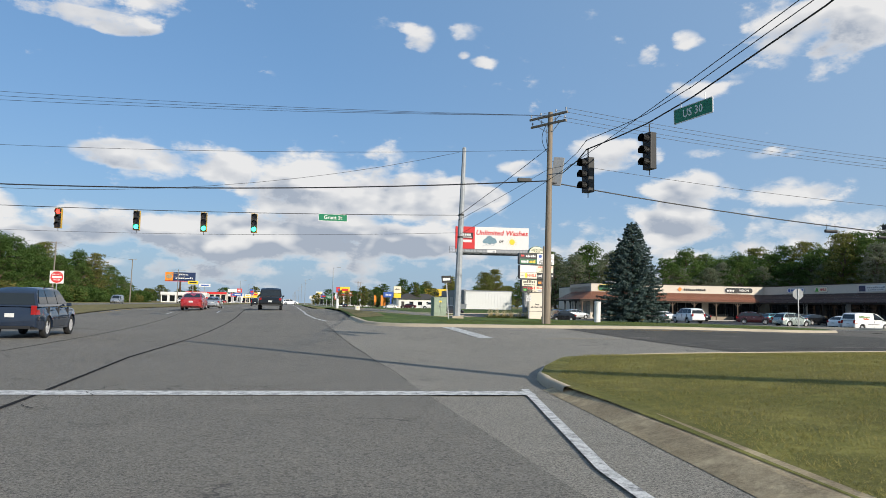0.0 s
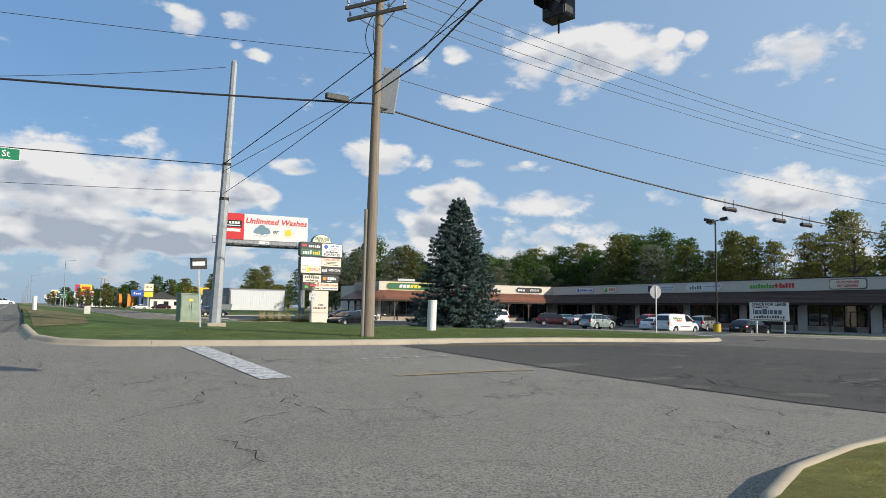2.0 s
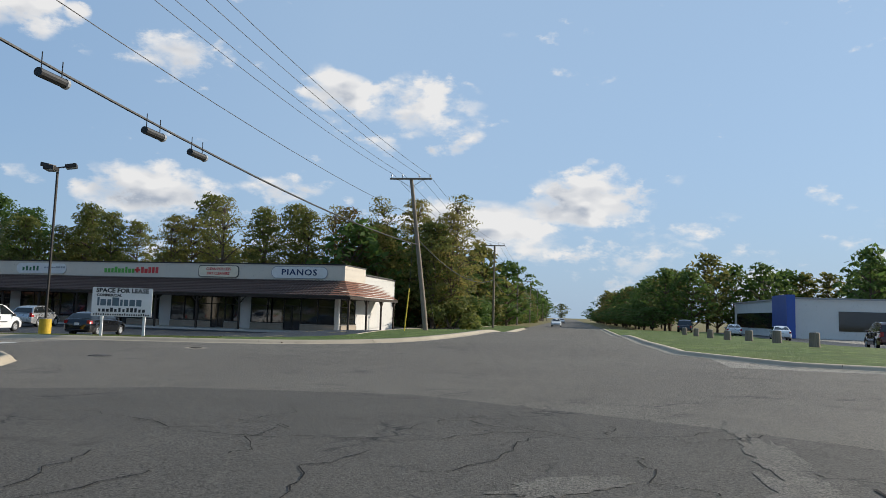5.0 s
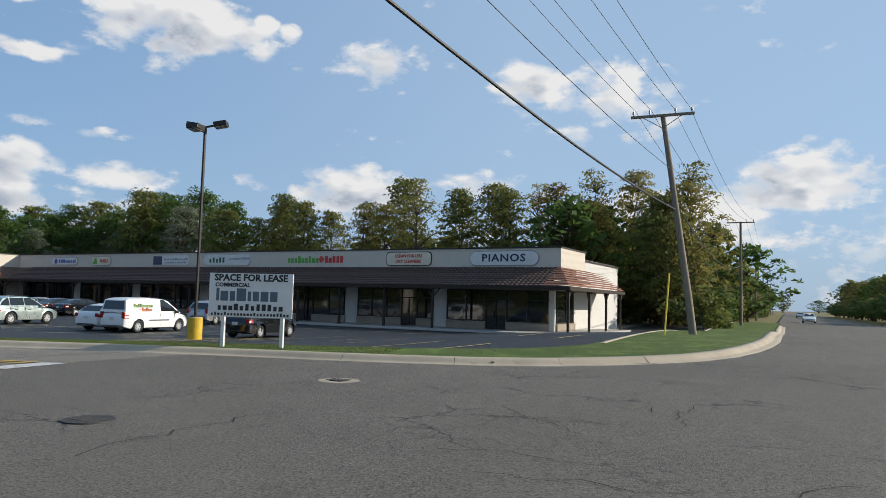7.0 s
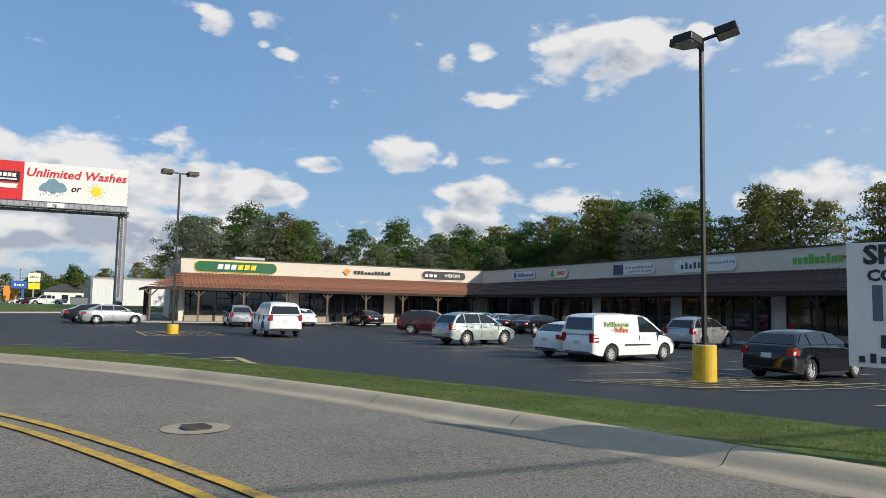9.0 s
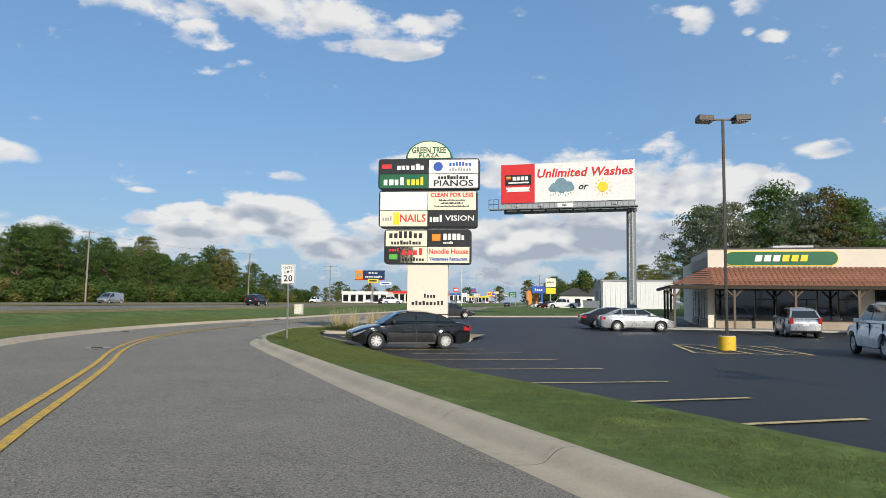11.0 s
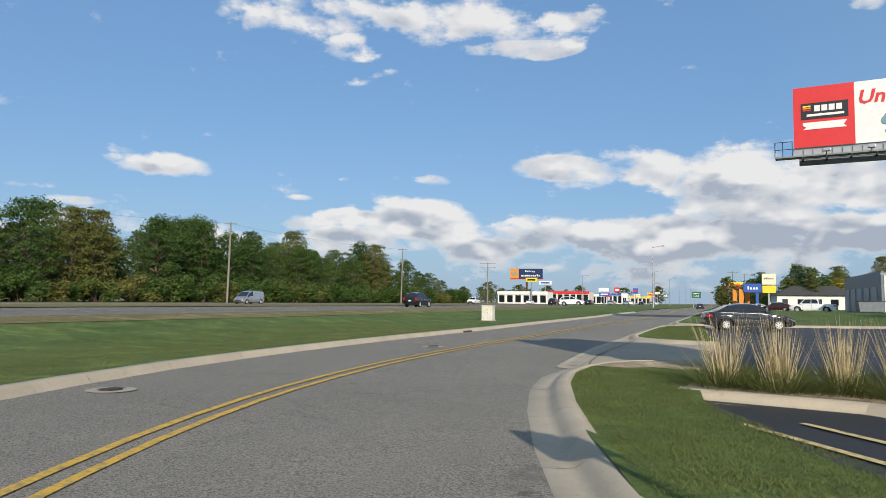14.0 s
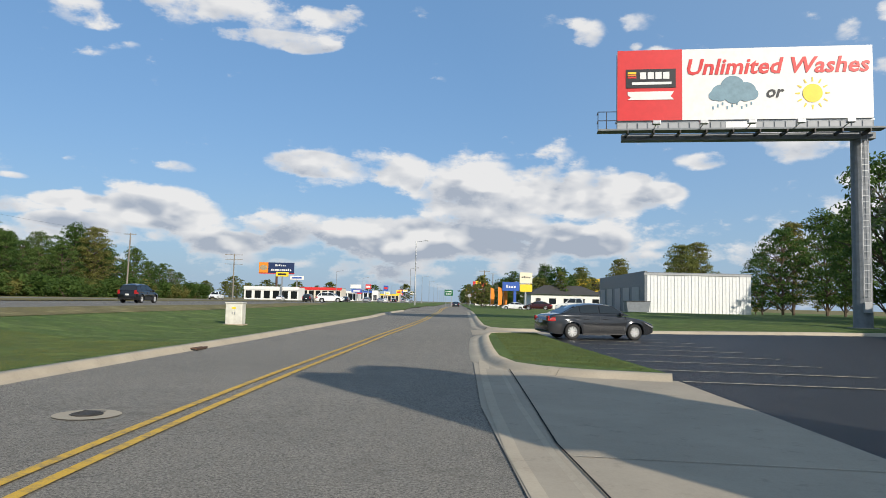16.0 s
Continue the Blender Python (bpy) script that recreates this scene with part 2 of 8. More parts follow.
def dense(line, step=1.0, closed=False):
    pts = [Vector((p[0], p[1])) for p in line]
    if closed:
        pts.append(pts[0])
    out = []
    for a, b in zip(pts, pts[1:]):
        k = max(1, int(math.ceil((b - a).length / step)))
        out += [a.lerp(b, i / k) for i in range(k)]
    if not closed:
        out.append(pts[-1])
    return out


def rounded(line, closed=False, times=2):
    """Corner cutting, so that kerbs and edges run in arcs."""
    pts = [Vector((p[0], p[1])) for p in line]
    for _ in range(times):
        out = [] if closed else [pts[0]]
        pairs = list(zip(pts, pts[1:] + pts[:1])) if closed else list(zip(pts, pts[1:]))
        for a, b in pairs:
            out += [a.lerp(b, 0.25), a.lerp(b, 0.75)]
        if not closed:
            out.append(pts[-1])
        pts = out
    return pts


def sheet(name, poly, mat, dz, step=1.5, label="", category="", kind="structure"):
    """A polygon of the plan, laid on the land."""
    pts = dense(poly, step, True)
    xs, ys = [p.x for p in pts], [p.y for p in pts]
    gx, gy = np.meshgrid(np.arange(min(xs) + step * .37, max(xs), step), np.arange(min(ys) + step * .41, max(ys), step))
    n = len(pts)
    inner = []
    px, py = np.array(xs), np.array(ys)
    qx, qy = np.roll(px, -1), np.roll(py, -1)
    for x, y in zip(gx.ravel(), gy.ravel()):
        hit = ((py > y) != (qy > y)) & (x < (qx - px) * (y - py) / (qy - py + 1e-12) + px)
        if hit.sum() % 2 and np.hypot(px - x, py - y).min() > step * 0.45:
            inner.append(Vector((x, y)))
    vs, _, fs, *_ = delaunay_2d_cdt(pts + inner, [], [list(range(n))], 1, 1e-5)
    hx, hy = np.array([v.x for v in vs]), np.array([v.y for v in vs])
    hs = land(hx, hy) + (dz(hx, hy) if callable(dz) else dz)
    me = bpy.data.meshes.new(name)
    fs = [f if (vs[f[1]] - vs[f[0]]).cross(vs[f[2]] - vs[f[0]]) > 0 else f[::-1] for f in fs]
    me.from_pydata([(v.x, v.y, z) for v, z in zip(vs, hs)], [], fs)
    me.materials.append(mat)
    me.shade_smooth()
    return tagged(new(name, me), label, category, "", kind)


def grid_sheet(name, xs, ys, mat, dz, label="", category="", kind="structure"):
    gx, gy = np.meshgrid(xs, ys)
    z = land(gx, gy) + dz
    me = bpy.data.meshes.new(name)
    w = len(xs)
    me.from_pydata(np.stack([gx.ravel(), gy.ravel(), z.ravel()], 1).tolist(), [],
                   [(j * w + i, j * w + i + 1, (j + 1) * w + i + 1, (j + 1) * w + i) for j in range(len(ys) - 1) for i in range(w - 1)])
    me.materials.append(mat)
    me.shade_smooth()
    return tagged(new(name, me), label, category, "", kind)


def ribbon_bm(bm, line, offs, step=1.0):
    """A ribbon along a line of the plan; offs: (sideways to the right, height) across it."""
    pts = dense(line, step)
    rows = []
    for i, p in enumerate(pts):
        d = (pts[min(i + 1, len(pts) - 1)] - pts[max(i - 1, 0)]).normalized()
        r = Vector((d.y, -d.x))
        rows.append([bm.verts.new((p.x + r.x * o, p.y + r.y * o, h(p.x + r.x * o, p.y + r.y * o) + z)) for o, z in offs])
    for a, b in zip(rows, rows[1:]):
        for i in range(len(offs) - 1):
            bm.faces.new((a[i], a[i + 1], b[i + 1], b[i]))
    bmesh.ops.recalc_face_normals(bm, faces=bm.faces)
    if bm.faces and sum(f.normal.z for f in bm.faces) < 0:
        bmesh.ops.reverse_faces(bm, faces=bm.faces)
    return bm


def stripe(name, line, width, mat, dz=0.016, parent=None, label="", category="road marking", step=1.0):
    ob = part(name, ribbon_bm(BM(), line, [(-width / 2, dz), (width / 2, dz)], step), mat, parent)
    return ob if parent else tagged(ob, label, category, "", "structure")


# ---- materials ----
class Mat:
    def __init__(self, name):
        self.m = bpy.data.materials.new(name)
        self.m.use_nodes = True
        self.nt = self.m.node_tree
        self.b = self.nt.nodes["Principled BSDF"]
        self.co = self.nt.nodes.new("ShaderNodeTexCoord")

    def n(self, kind, **kw):
        k = self.nt.nodes.new(kind)
        for a, v in kw.items():
            k.inputs[a].default_value = v
        return k

    def l(self, a, b):
        self.nt.links.new(a, b)

    def noise(self, scale, detail=4.0, rough=0.6, src="Object", stretch=(1, 1, 1), distort=0.0):
        mp = self.n("ShaderNodeMapping")
        mp.inputs["Scale"].default_value = stretch
        self.l(self.co.outputs[src], mp.inputs[0])
        t = self.n("ShaderNodeTexNoise", Scale=scale, Detail=detail, Roughness=rough, Distortion=distort)
        self.l(mp.outputs[0], t.inputs["Vector"])
        return t.outputs["Fac"]

    def range(self, v, a, b, c=0.0, d=1.0):
        k = self.n("ShaderNodeMapRange")
        self.l(v, k.inputs[0])
        for i, x in enumerate((a, b, c, d)):
            k.inputs[i + 1].default_value = x
        return k.outputs[0]

    def mix(self, f, a, b, mode="MIX"):
        k = self.n("ShaderNodeMix")
        k.data_type, k.blend_type = "RGBA", mode
        for s, v in (("Factor", f), ("A", a), ("B", b)):
            if isinstance(v, (int, float)):
                k.inputs[s].default_value = v
            elif isinstance(v, tuple):
                k.inputs[s].default_value = (*v, 1)
            else:
                self.l(v, k.inputs[s])
        return k.outputs["Result"]

    def math(self, op, a, b=0.0):
        k = self.n("ShaderNodeMath")
        k.operation = op
        for i, v in enumerate((a, b)):
            if isinstance(v, (int, float)):
                k.inputs[i].default_value = v
            else:
                self.l(v, k.inputs[i])
        return k.outputs[0]

    def color(self, v):
        if isinstance(v, tuple):
            self.b.inputs["Base Color"].default_value = (*v, 1)
        else:
            self.l(v, self.b.inputs["Base Color"])
        return self

    def bump(self, v, strength=0.3, dist=0.01):
        k = self.n("ShaderNodeBump", Strength=strength, Distance=dist)
        self.l(v, k.inputs["Height"])
        self.l(k.outputs[0], self.b.inputs["Normal"])
        return self

    def set(self, rough=0.6, metal=0.0, spec=0.5, **kw):
        self.b.inputs["Roughness"].default_value = rough
        self.b.inputs["Metallic"].default_value = metal
        self.b.inputs["Specular IOR Level"].default_value = spec
        for a, v in kw.items():
            self.b.inputs[a.replace("_", " ")].default_value = v
        return self

    def rnd(self):
        return self.n("ShaderNodeObjectInfo").outputs["Random"]


def paint_mat(name, col, rough=0.5, metal=0.0, wear=0.12, scale=3.0, spec=0.5, **kw):
    """Plain painted, plastic or metal surface, a little uneven and dusty."""
    k = Mat(name)
    a = k.noise(scale, 5)
    f = k.range(a, 0.35, 0.7)
    dark = tuple(c * (1 - wear * 2) for c in col)
    k.color(k.mix(f, col, dark)).set(rough, metal, spec, **kw)
    r = k.range(k.noise(scale * 6, 3), 0.3, 0.7, max(0.02, rough - 0.06), min(1, rough + 0.08))
    k.l(r, k.b.inputs["Roughness"])
    return k.m


def asphalt_mat(name, dark, light, crack=0.5, rough=0.85, crack_scale=0.28):
    """Worn asphalt: broad stains, wheel-worn patches, and stone chips of two sizes in the binder."""
    k = Mat(name)
    big = k.range(k.noise(0.11, 6, 0.65), 0.34, 0.66)
    med = k.range(k.noise(0.8, 6, 0.72), 0.36, 0.70)
    fine = k.range(k.noise(52, 3, 0.85), 0.44, 0.60)
    c = k.mix(big, dark, light)
    c = k.mix(k.math("MULTIPLY", med, 0.42), c, tuple(v * 0.66 for v in dark))
    c = k.mix(k.math("MULTIPLY", k.range(k.noise(2.6, 6, 0.8, stretch=(1, .35, 1)), 0.55, 0.7), 0.3), c, tuple(v * 1.3 for v in light))
    c = k.mix(k.math("MULTIPLY", fine, 0.46), c, tuple(min(1, v * 2.3) for v in light), "MIX")
    c = k.mix(k.math("MULTIPLY", k.range(k.noise(34, 3, 0.85), 0.50, 0.60), 0.8), c, tuple(v * 0.35 for v in dark))
    c = k.mix(k.math("MULTIPLY", k.range(k.noise(0.45, 4, 0.8), 0.62, 0.70), 0.45), c, tuple(v * 0.5 for v in dark))
    # wandering cracks of two sizes
    hts = fine
    for sc, wd, amt in ((crack_scale, 0.006, crack), (crack_scale * 2.6, 0.005, crack * 0.55)):
        mp = k.n("ShaderNodeMapping")
        k.l(k.co.outputs["Object"], mp.inputs[0])
        wob = k.n("ShaderNodeTexNoise", Scale=sc * 3.0, Detail=6.0, Roughness=0.65)
        k.l(k.co.outputs["Object"], wob.inputs["Vector"])
        add = k.n("ShaderNodeVectorMath")
        add.operation = "MULTIPLY_ADD"
        k.l(wob.outputs["Color"], add.inputs[0])
        add.inputs[1].default_value = (1.6 / sc * 0.28,) * 3
        k.l(mp.outputs[0], add.inputs[2])
        vo = k.n("ShaderNodeTexVoronoi", Scale=sc)
        vo.feature = "DISTANCE_TO_EDGE"
        k.l(add.outputs[0], vo.inputs["Vector"])
        line = k.range(vo.outputs["Distance"], 0.0, wd * sc * 6, 1.0, 0.0)
        broken = k.range(k.noise(0.3, 3), 0.52, 0.6)
        ck = k.math("MULTIPLY", k.math("MULTIPLY", line, broken), amt)
        c = k.mix(ck, c, (0.02, 0.02, 0.02))
        hts = k.math("SUBTRACT", hts, k.math("MULTIPLY", ck, 3.0))
    k.color(c).set(rough, 0, 0.3)
    k.bump(hts, 0.55, 0.007)
    return k.m


def concrete_mat(name, col=(0.42, 0.40, 0.36), stain=0.5):
    k = Mat(name)
    a = k.range(k.noise(0.6, 6, 0.7), 0.35, 0.7)
    f = k.range(k.noise(30, 4, 0.7), 0.3, 0.75)
    c = k.mix(k.math("MULTIPLY", a, stain), col, tuple(v * 0.55 for v in col))
    c = k.mix(k.math("MULTIPLY", f, 0.3), c, tuple(v * 1.35 for v in col))
    dirt = k.range(k.noise(3.2, 6, 0.75), 0.58, 0.75)
    c = k.mix(k.math("MULTIPLY", dirt, 0.45), c, (0.09, 0.075, 0.06))
    c = k.mix(k.math("MULTIPLY", k.rnd(), 0.18), c, (0.16, 0.14, 0.12))
    k.color(c).set(0.85, 0, 0.3)
    k.bump(f, 0.2, 0.006)
    return k.m


def grass_mat(name, a, b, straw, dry=0.35):
    k = Mat(name)
    big = k.range(k.noise(0.18, 4, 0.6), 0.3, 0.7)
    med = k.range(k.noise(2.2, 5, 0.7), 0.3, 0.7)
    fine = k.range(k.noise(30, 4, 0.8, stretch=(1, 1, 0.3)), 0.38, 0.64)
    tuft = k.range(k.noise(5.0, 5, 0.75), 0.42, 0.62)
    c = k.mix(big, a, b)
    c = k.mix(k.math("MULTIPLY", k.range(k.noise(1.1, 5, 0.7, stretch=(1, .16, 1)), 0.5, 0.66), 0.5), c, tuple(v * 0.5 for v in a))
    c = k.mix(k.math("MULTIPLY", k.range(k.noise(0.55, 6, 0.7), 0.45, 0.75), dry), c, straw)
    c = k.mix(k.math("MULTIPLY", med, 0.3), c, tuple(v * 0.55 for v in a))
    c = k.mix(k.math("MULTIPLY", tuft, 0.45), c, tuple(v * 0.42 for v in a))
    c = k.mix(k.math("MULTIPLY", fine, 0.5), c, tuple(v * 0.35 for v in a))
    c = k.mix(k.math("MULTIPLY", k.range(k.noise(0.9, 6, 0.75), 0.5, 0.66), 0.5), c, tuple(v * 1.5 for v in b))
    k.color(c).set(0.9, 0, 0.2)
    k.bump(k.math("ADD", k.math("MULTIPLY", fine, 0.6), med), 0.45, 0.04)
    return k.m


def leaf_mat(name, cols, through=0.52):
    """Leaves: hue varies leaf by leaf and tree by tree, and some light passes through."""
    k = Mat(name)
    geo = k.n("ShaderNodeNewGeometry")
    ramp = k.n("ShaderNodeValToRGB")
    el = ramp.color_ramp.elements
    el[0].color, el[1].color = (*cols[0], 1), (*cols[-1], 1)
    for i, c in enumerate(cols[1:-1]):
        el.new((i + 1) / (len(cols) - 1)).color = (*c, 1)
    k.l(k.math("FRACT", k.math("ADD", k.math("MULTIPLY", geo.outputs["Random Per Island"], 0.55), k.math("MULTIPLY", k.rnd(), 0.44))), ramp.inputs[0])
    c = k.mix(k.math("MULTIPLY", k.range(k.noise(0.5, 3), 0.35, 0.65), 0.4), ramp.outputs[0], tuple(v * 0.8 for v in cols[0]))
    k.color(c).set(0.7, 0, 0.2)
    tr = k.n("ShaderNodeBsdfTranslucent")
    k.l(c, tr.inputs[0])
    ms = k.n("ShaderNodeMixShader")
    ms.inputs[0].default_value = through
    k.l(k.b.outputs[0], ms.inputs[1]), k.l(tr.outputs[0], ms.inputs[2])
    k.l(ms.outputs[0], k.nt.nodes["Material Output"].inputs[0])
    return k.m


def bark_mat(name, col):
    k = Mat(name)
    f = k.range(k.noise(9, 5, 0.7, stretch=(1, 1, 0.15)), 0.3, 0.7)
    k.color(k.mix(f, col, tuple(v * 0.4 for v in col))).set(0.9, 0, 0.2)
    k.bump(f, 0.6, 0.02)
    return k.m


def wood_mat(name, col):
    k = Mat(name)
    f = k.range(k.noise(6, 6, 0.7, stretch=(6, 6, 0.12)), 0.3, 0.7)
    g = k.range(k.noise(0.5, 3), 0.35, 0.65)
    k.color(k.mix(k.math("MULTIPLY", g, 0.3), k.mix(f, col, tuple(v * 0.45 for v in col)), tuple(v * 0.6 for v in col))).set(0.8, 0, 0.25)
    k.bump(f, 0.4, 0.01)
    return k.m


def worn_paint(name, col, under, wear=0.5):
    k = Mat(name)
    f = k.range(k.noise(7, 6, 0.8), 0.5 - 0.12 * wear, 0.74 - 0.2 * wear)
    g = k.range(k.noise(60, 2, 0.7), 0.45, 0.7)
    k.color(k.mix(k.math("MULTIPLY", g, 0.25), k.mix(f, col, under), under)).set(0.7, 0, 0.3)
    k.bump(g, 0.2, 0.004)
    return k.m


def car_paint(name, col, metal=0.35):
    k = Mat(name)
    dust = k.range(k.noise(2.2, 5, 0.7), 0.4, 0.75)
    k.color(k.mix(k.math("MULTIPLY", dust, 0.03 if max(col) < 0.1 else 0.12), col, (0.22, 0.2, 0.17))).set(0.32, metal, 0.5 if max(col) > 0.1 else 0.2, Coat_Weight=0.8, Coat_Roughness=0.03)
    k.l(k.range(dust, 0, 1, 0.25, 0.42) if max(col) > 0.1 else k.range(dust, 0, 1, 0.12, 0.2), k.b.inputs["Roughness"])
    return k.m


def glass_mat(name, col=(0.015, 0.018, 0.02), rough=0.03):
    k = Mat(name)
    smear = k.range(k.noise(3.0, 4), 0.3, 0.7, rough, rough + 0.06)
    k.color(col).set(rough, 0, 0.8)
    k.l(smear, k.b.inputs["Roughness"])
    return k.m


def glow_mat(name, col, strength):
    k = Mat(name)
    k.color(tuple(v * 0.5 for v in col)).set(0.3, Emission_Strength=strength)
    k.b.inputs["Emission Color"].default_value = (*col, 1)
    return k.m


def tile_mat(name, col):
    k = Mat(name)
    c = k.mix(k.rnd(), tuple(v * 0.7 for v in col), tuple(min(1, v * 1.15) for v in col))
    f = k.range(k.noise(2.0, 5, 0.7), 0.35, 0.7)
    k.color(k.mix(k.math("MULTIPLY", f, 0.4), c, tuple(v * 0.5 for v in col))).set(0.75, 0, 0.3)
    k.bump(k.noise(25, 3), 0.2, 0.01)
    return k.m


HIGHWAY = asphalt_mat("highway_asphalt", (0.138, 0.126, 0.106), (0.182, 0.167, 0.141), 0.8)
STREET = asphalt_mat("street_asphalt", (0.185, 0.169, 0.141), (0.245, 0.224, 0.188), 0.75)
FRONTAGE = asphalt_mat("frontage_asphalt", (0.158, 0.143, 0.118), (0.210, 0.190, 0.158), 0.45)
GRANT = asphalt_mat("cross_street_asphalt", (0.101, 0.091, 0.076), (0.136, 0.123, 0.103), 0.9, crack_scale=0.35)
OLD_GRANT = asphalt_mat("broken_street_asphalt", (0.063, 0.058, 0.050), (0.094, 0.086, 0.073), 1.0, crack_scale=0.5)
LOT = asphalt_mat("sealed_lot_asphalt", (0.016, 0.0165, 0.0175), (0.026, 0.0265, 0.0275), 0.25, 0.55)
PATCH = asphalt_mat("broken_patch", (0.095, 0.087, 0.074), (0.138, 0.127, 0.108), 1.0, crack_scale=1.6)
TAR = paint_mat("crack_tar", (0.018, 0.017, 0.016), 0.9, spec=0.15)
CONCRETE = concrete_mat("kerb_concrete", (0.42, 0.355, 0.262), 0.6)
APRON = concrete_mat("apron_concrete", (0.37, 0.315, 0.235), 0.5)
LAWN = grass_mat("mown_lawn", (0.085, 0.143, 0.031), (0.142, 0.184, 0.046), (0.27, 0.24, 0.10), 0.35)
FIELD = grass_mat("rough_verge", (0.19, 0.17, 0.065), (0.26, 0.215, 0.10), (0.26, 0.2, 0.1), 0.7)
DRY_LAWN = grass_mat("yellowing_lawn", (0.17, 0.17, 0.04), (0.22, 0.20, 0.055), (0.36, 0.29, 0.11), 0.6)
SOIL = grass_mat("bare_soil", (0.38, 0.29, 0.175), (0.48, 0.385, 0.245), (0.54, 0.44, 0.29), 0.5)
WHITE_LINE = worn_paint("white_road_paint", (0.62, 0.61, 0.58), (0.17, 0.165, 0.16), 0.5)
YELLOW_LINE = worn_paint("yellow_road_paint", (0.60, 0.36, 0.035), (0.16, 0.14, 0.1), 0.3)
FADED_YELLOW = worn_paint("faded_yellow_paint", (0.42, 0.30, 0.12), (0.185, 0.172, 0.148), 0.75)
LOT_LINE = worn_paint("yellow_lot_paint", (0.58, 0.45, 0.20), (0.045, 0.045, 0.046), 0.3)
PALE_LINE = worn_paint("faded_lot_paint", (0.46, 0.40, 0.27), (0.04, 0.04, 0.042), 0.35)

# ---- ground, roads, kerbs ----
far_x = [-4000, -1500, -600, -300, -160] + list(np.arange(-110, 141, 5.0)) + [170, 220, 300, 450, 900, 2000, 4000]
far_y = [-4000, -1000, -300, -120] + list(np.arange(-60, 301, 5.0)) + [340, 400, 500, 700, 1000, 2000, 4000]
grid_sheet("ground", far_x, far_y, FIELD, -0.30, "rough grass land reaching the horizon", "ground")
grid_sheet("road_crossing", np.arange(2.2, 130.1, 1.3), np.linspace(-45, 44.2, 70), STREET, 0.0, "worn light grey asphalt of the crossing", "road")
grid_sheet("frontage_road", np.arange(2.2, 130.1, 1.3), np.linspace(44.2, 136, 72), FRONTAGE, 0.0, "worn grey asphalt of the curving frontage road", "road")
grid_sheet("highway", np.linspace(-15.0, 2.4, 10), list(np.arange(-60, 260, 2.0)) + list(np.arange(260, 1500, 20.0)), HIGHWAY, 0.012, "grey cracked multi-lane highway asphalt", "road")
grid_sheet("highway_shoulder", np.linspace(2.4, 4.4, 3), list(np.arange(44, 260, 2.0)) + list(np.arange(260, 1500, 20.0)), HIGHWAY, 0.008, "asphalt shoulder of the highway", "road")
grid_sheet("highway_far_lanes", np.linspace(-39.0, -28.0, 6), list(np.arange(-60, 260, 4.0)) + list(np.arange(260, 1500, 20.0)), HIGHWAY, 0.06, "far carriageway of the divided highway", "road")
grid_sheet("median", np.linspace(-28.0, -15.0, 6), list(np.arange(34, 260, 4.0)) + list(np.arange(260, 1500, 20.0)), FIELD, 0.07, "dry grass strip between the carriageways", "grass")
grid_sheet("far_verge", np.linspace(-75.0, -39.0, 8), list(np.arange(-60, 260, 6.0)) + list(np.arange(260, 900, 20.0)), FIELD, 0.05, "dry grass verge before the woods", "grass")
grid_sheet("frontage_road", np.linspace(15.2, 24.2, 6), list(np.arange(135.5, 260, 2.5)) + list(np.arange(260, 900, 20.0)), FRONTAGE, 0.002, "worn grey asphalt frontage road running straight off", "road")
sheet("cross_street", [(14.7, 33.5), (14.9, 27), (15.5, 19.5), (28, 18), (29, 5), (42, 5), (43, 20), (60, 19), (130, 18.5), (130, 31.6), (64.7, 31.5), (56.5, 31.9), (52, 32.8),
                       (49.5, 34.6), (47.6, 36.8), (46.3, 40), (45.5, 44.28), (36.1, 44.26), (35.0, 40), (33, 37.8), (30, 36.9), (23, 36.3), (16.7, 35.5)], GRANT, 0.008, 1.4, "dark patched cracked asphalt of the side street", "road")
sheet("old_surface", [(14.0, 34.4), (14.5, 28), (14.85, 22.0), (15.3, 19.6), (27.0, 19.5), (29.3, 23.1), (31.3, 27.8), (30.4, 31.9), (28.4, 34.6), (22.5, 34.9)], OLD_GRANT, 0.012, 1.2, "older dark asphalt full of cracks at the side street's mouth", "road")
grid_sheet("side_street", [130 + 12 * i for i in range(60)], np.linspace(19.5, 31.5, 5), GRANT, 0.0, "straight asphalt side street running off", "road")

NEAR_LAWN = rounded([(3.6, -45), (3.9, 2), (4.7, 9), (4.85, 12.4), (5.4, 14.6), (6.8, 16.7), (8.4, 18.3), (10.4, 19.2), (14, 19.5), (20.8, 19.5), (25.5, 19.0),
                     (27.6, 16.8), (27.8, 12), (27.8, -45)], False, 1)
ISLAND = rounded([(4.3, 60), (4.2, 41), (5.3, 37), (8.4, 35.6), (13, 34.9), (16.7, 35.3), (23, 36.1), (30, 36.7), (33.2, 37.6), (35.2, 39.8), (36.2, 43.5),
                  (36.3, 48.5), (34.6, 54), (31.2, 59), (27.1, 64), (23.1, 69.8), (20.1, 75.1), (17.7, 81), (15.75, 87.4), (15.05, 93.2), (14.88, 100), (14.95, 107)], False, 1)
ISLAND += [Vector((15.3, 118)), Vector((15.3, 140)), Vector((15.3, 180))]
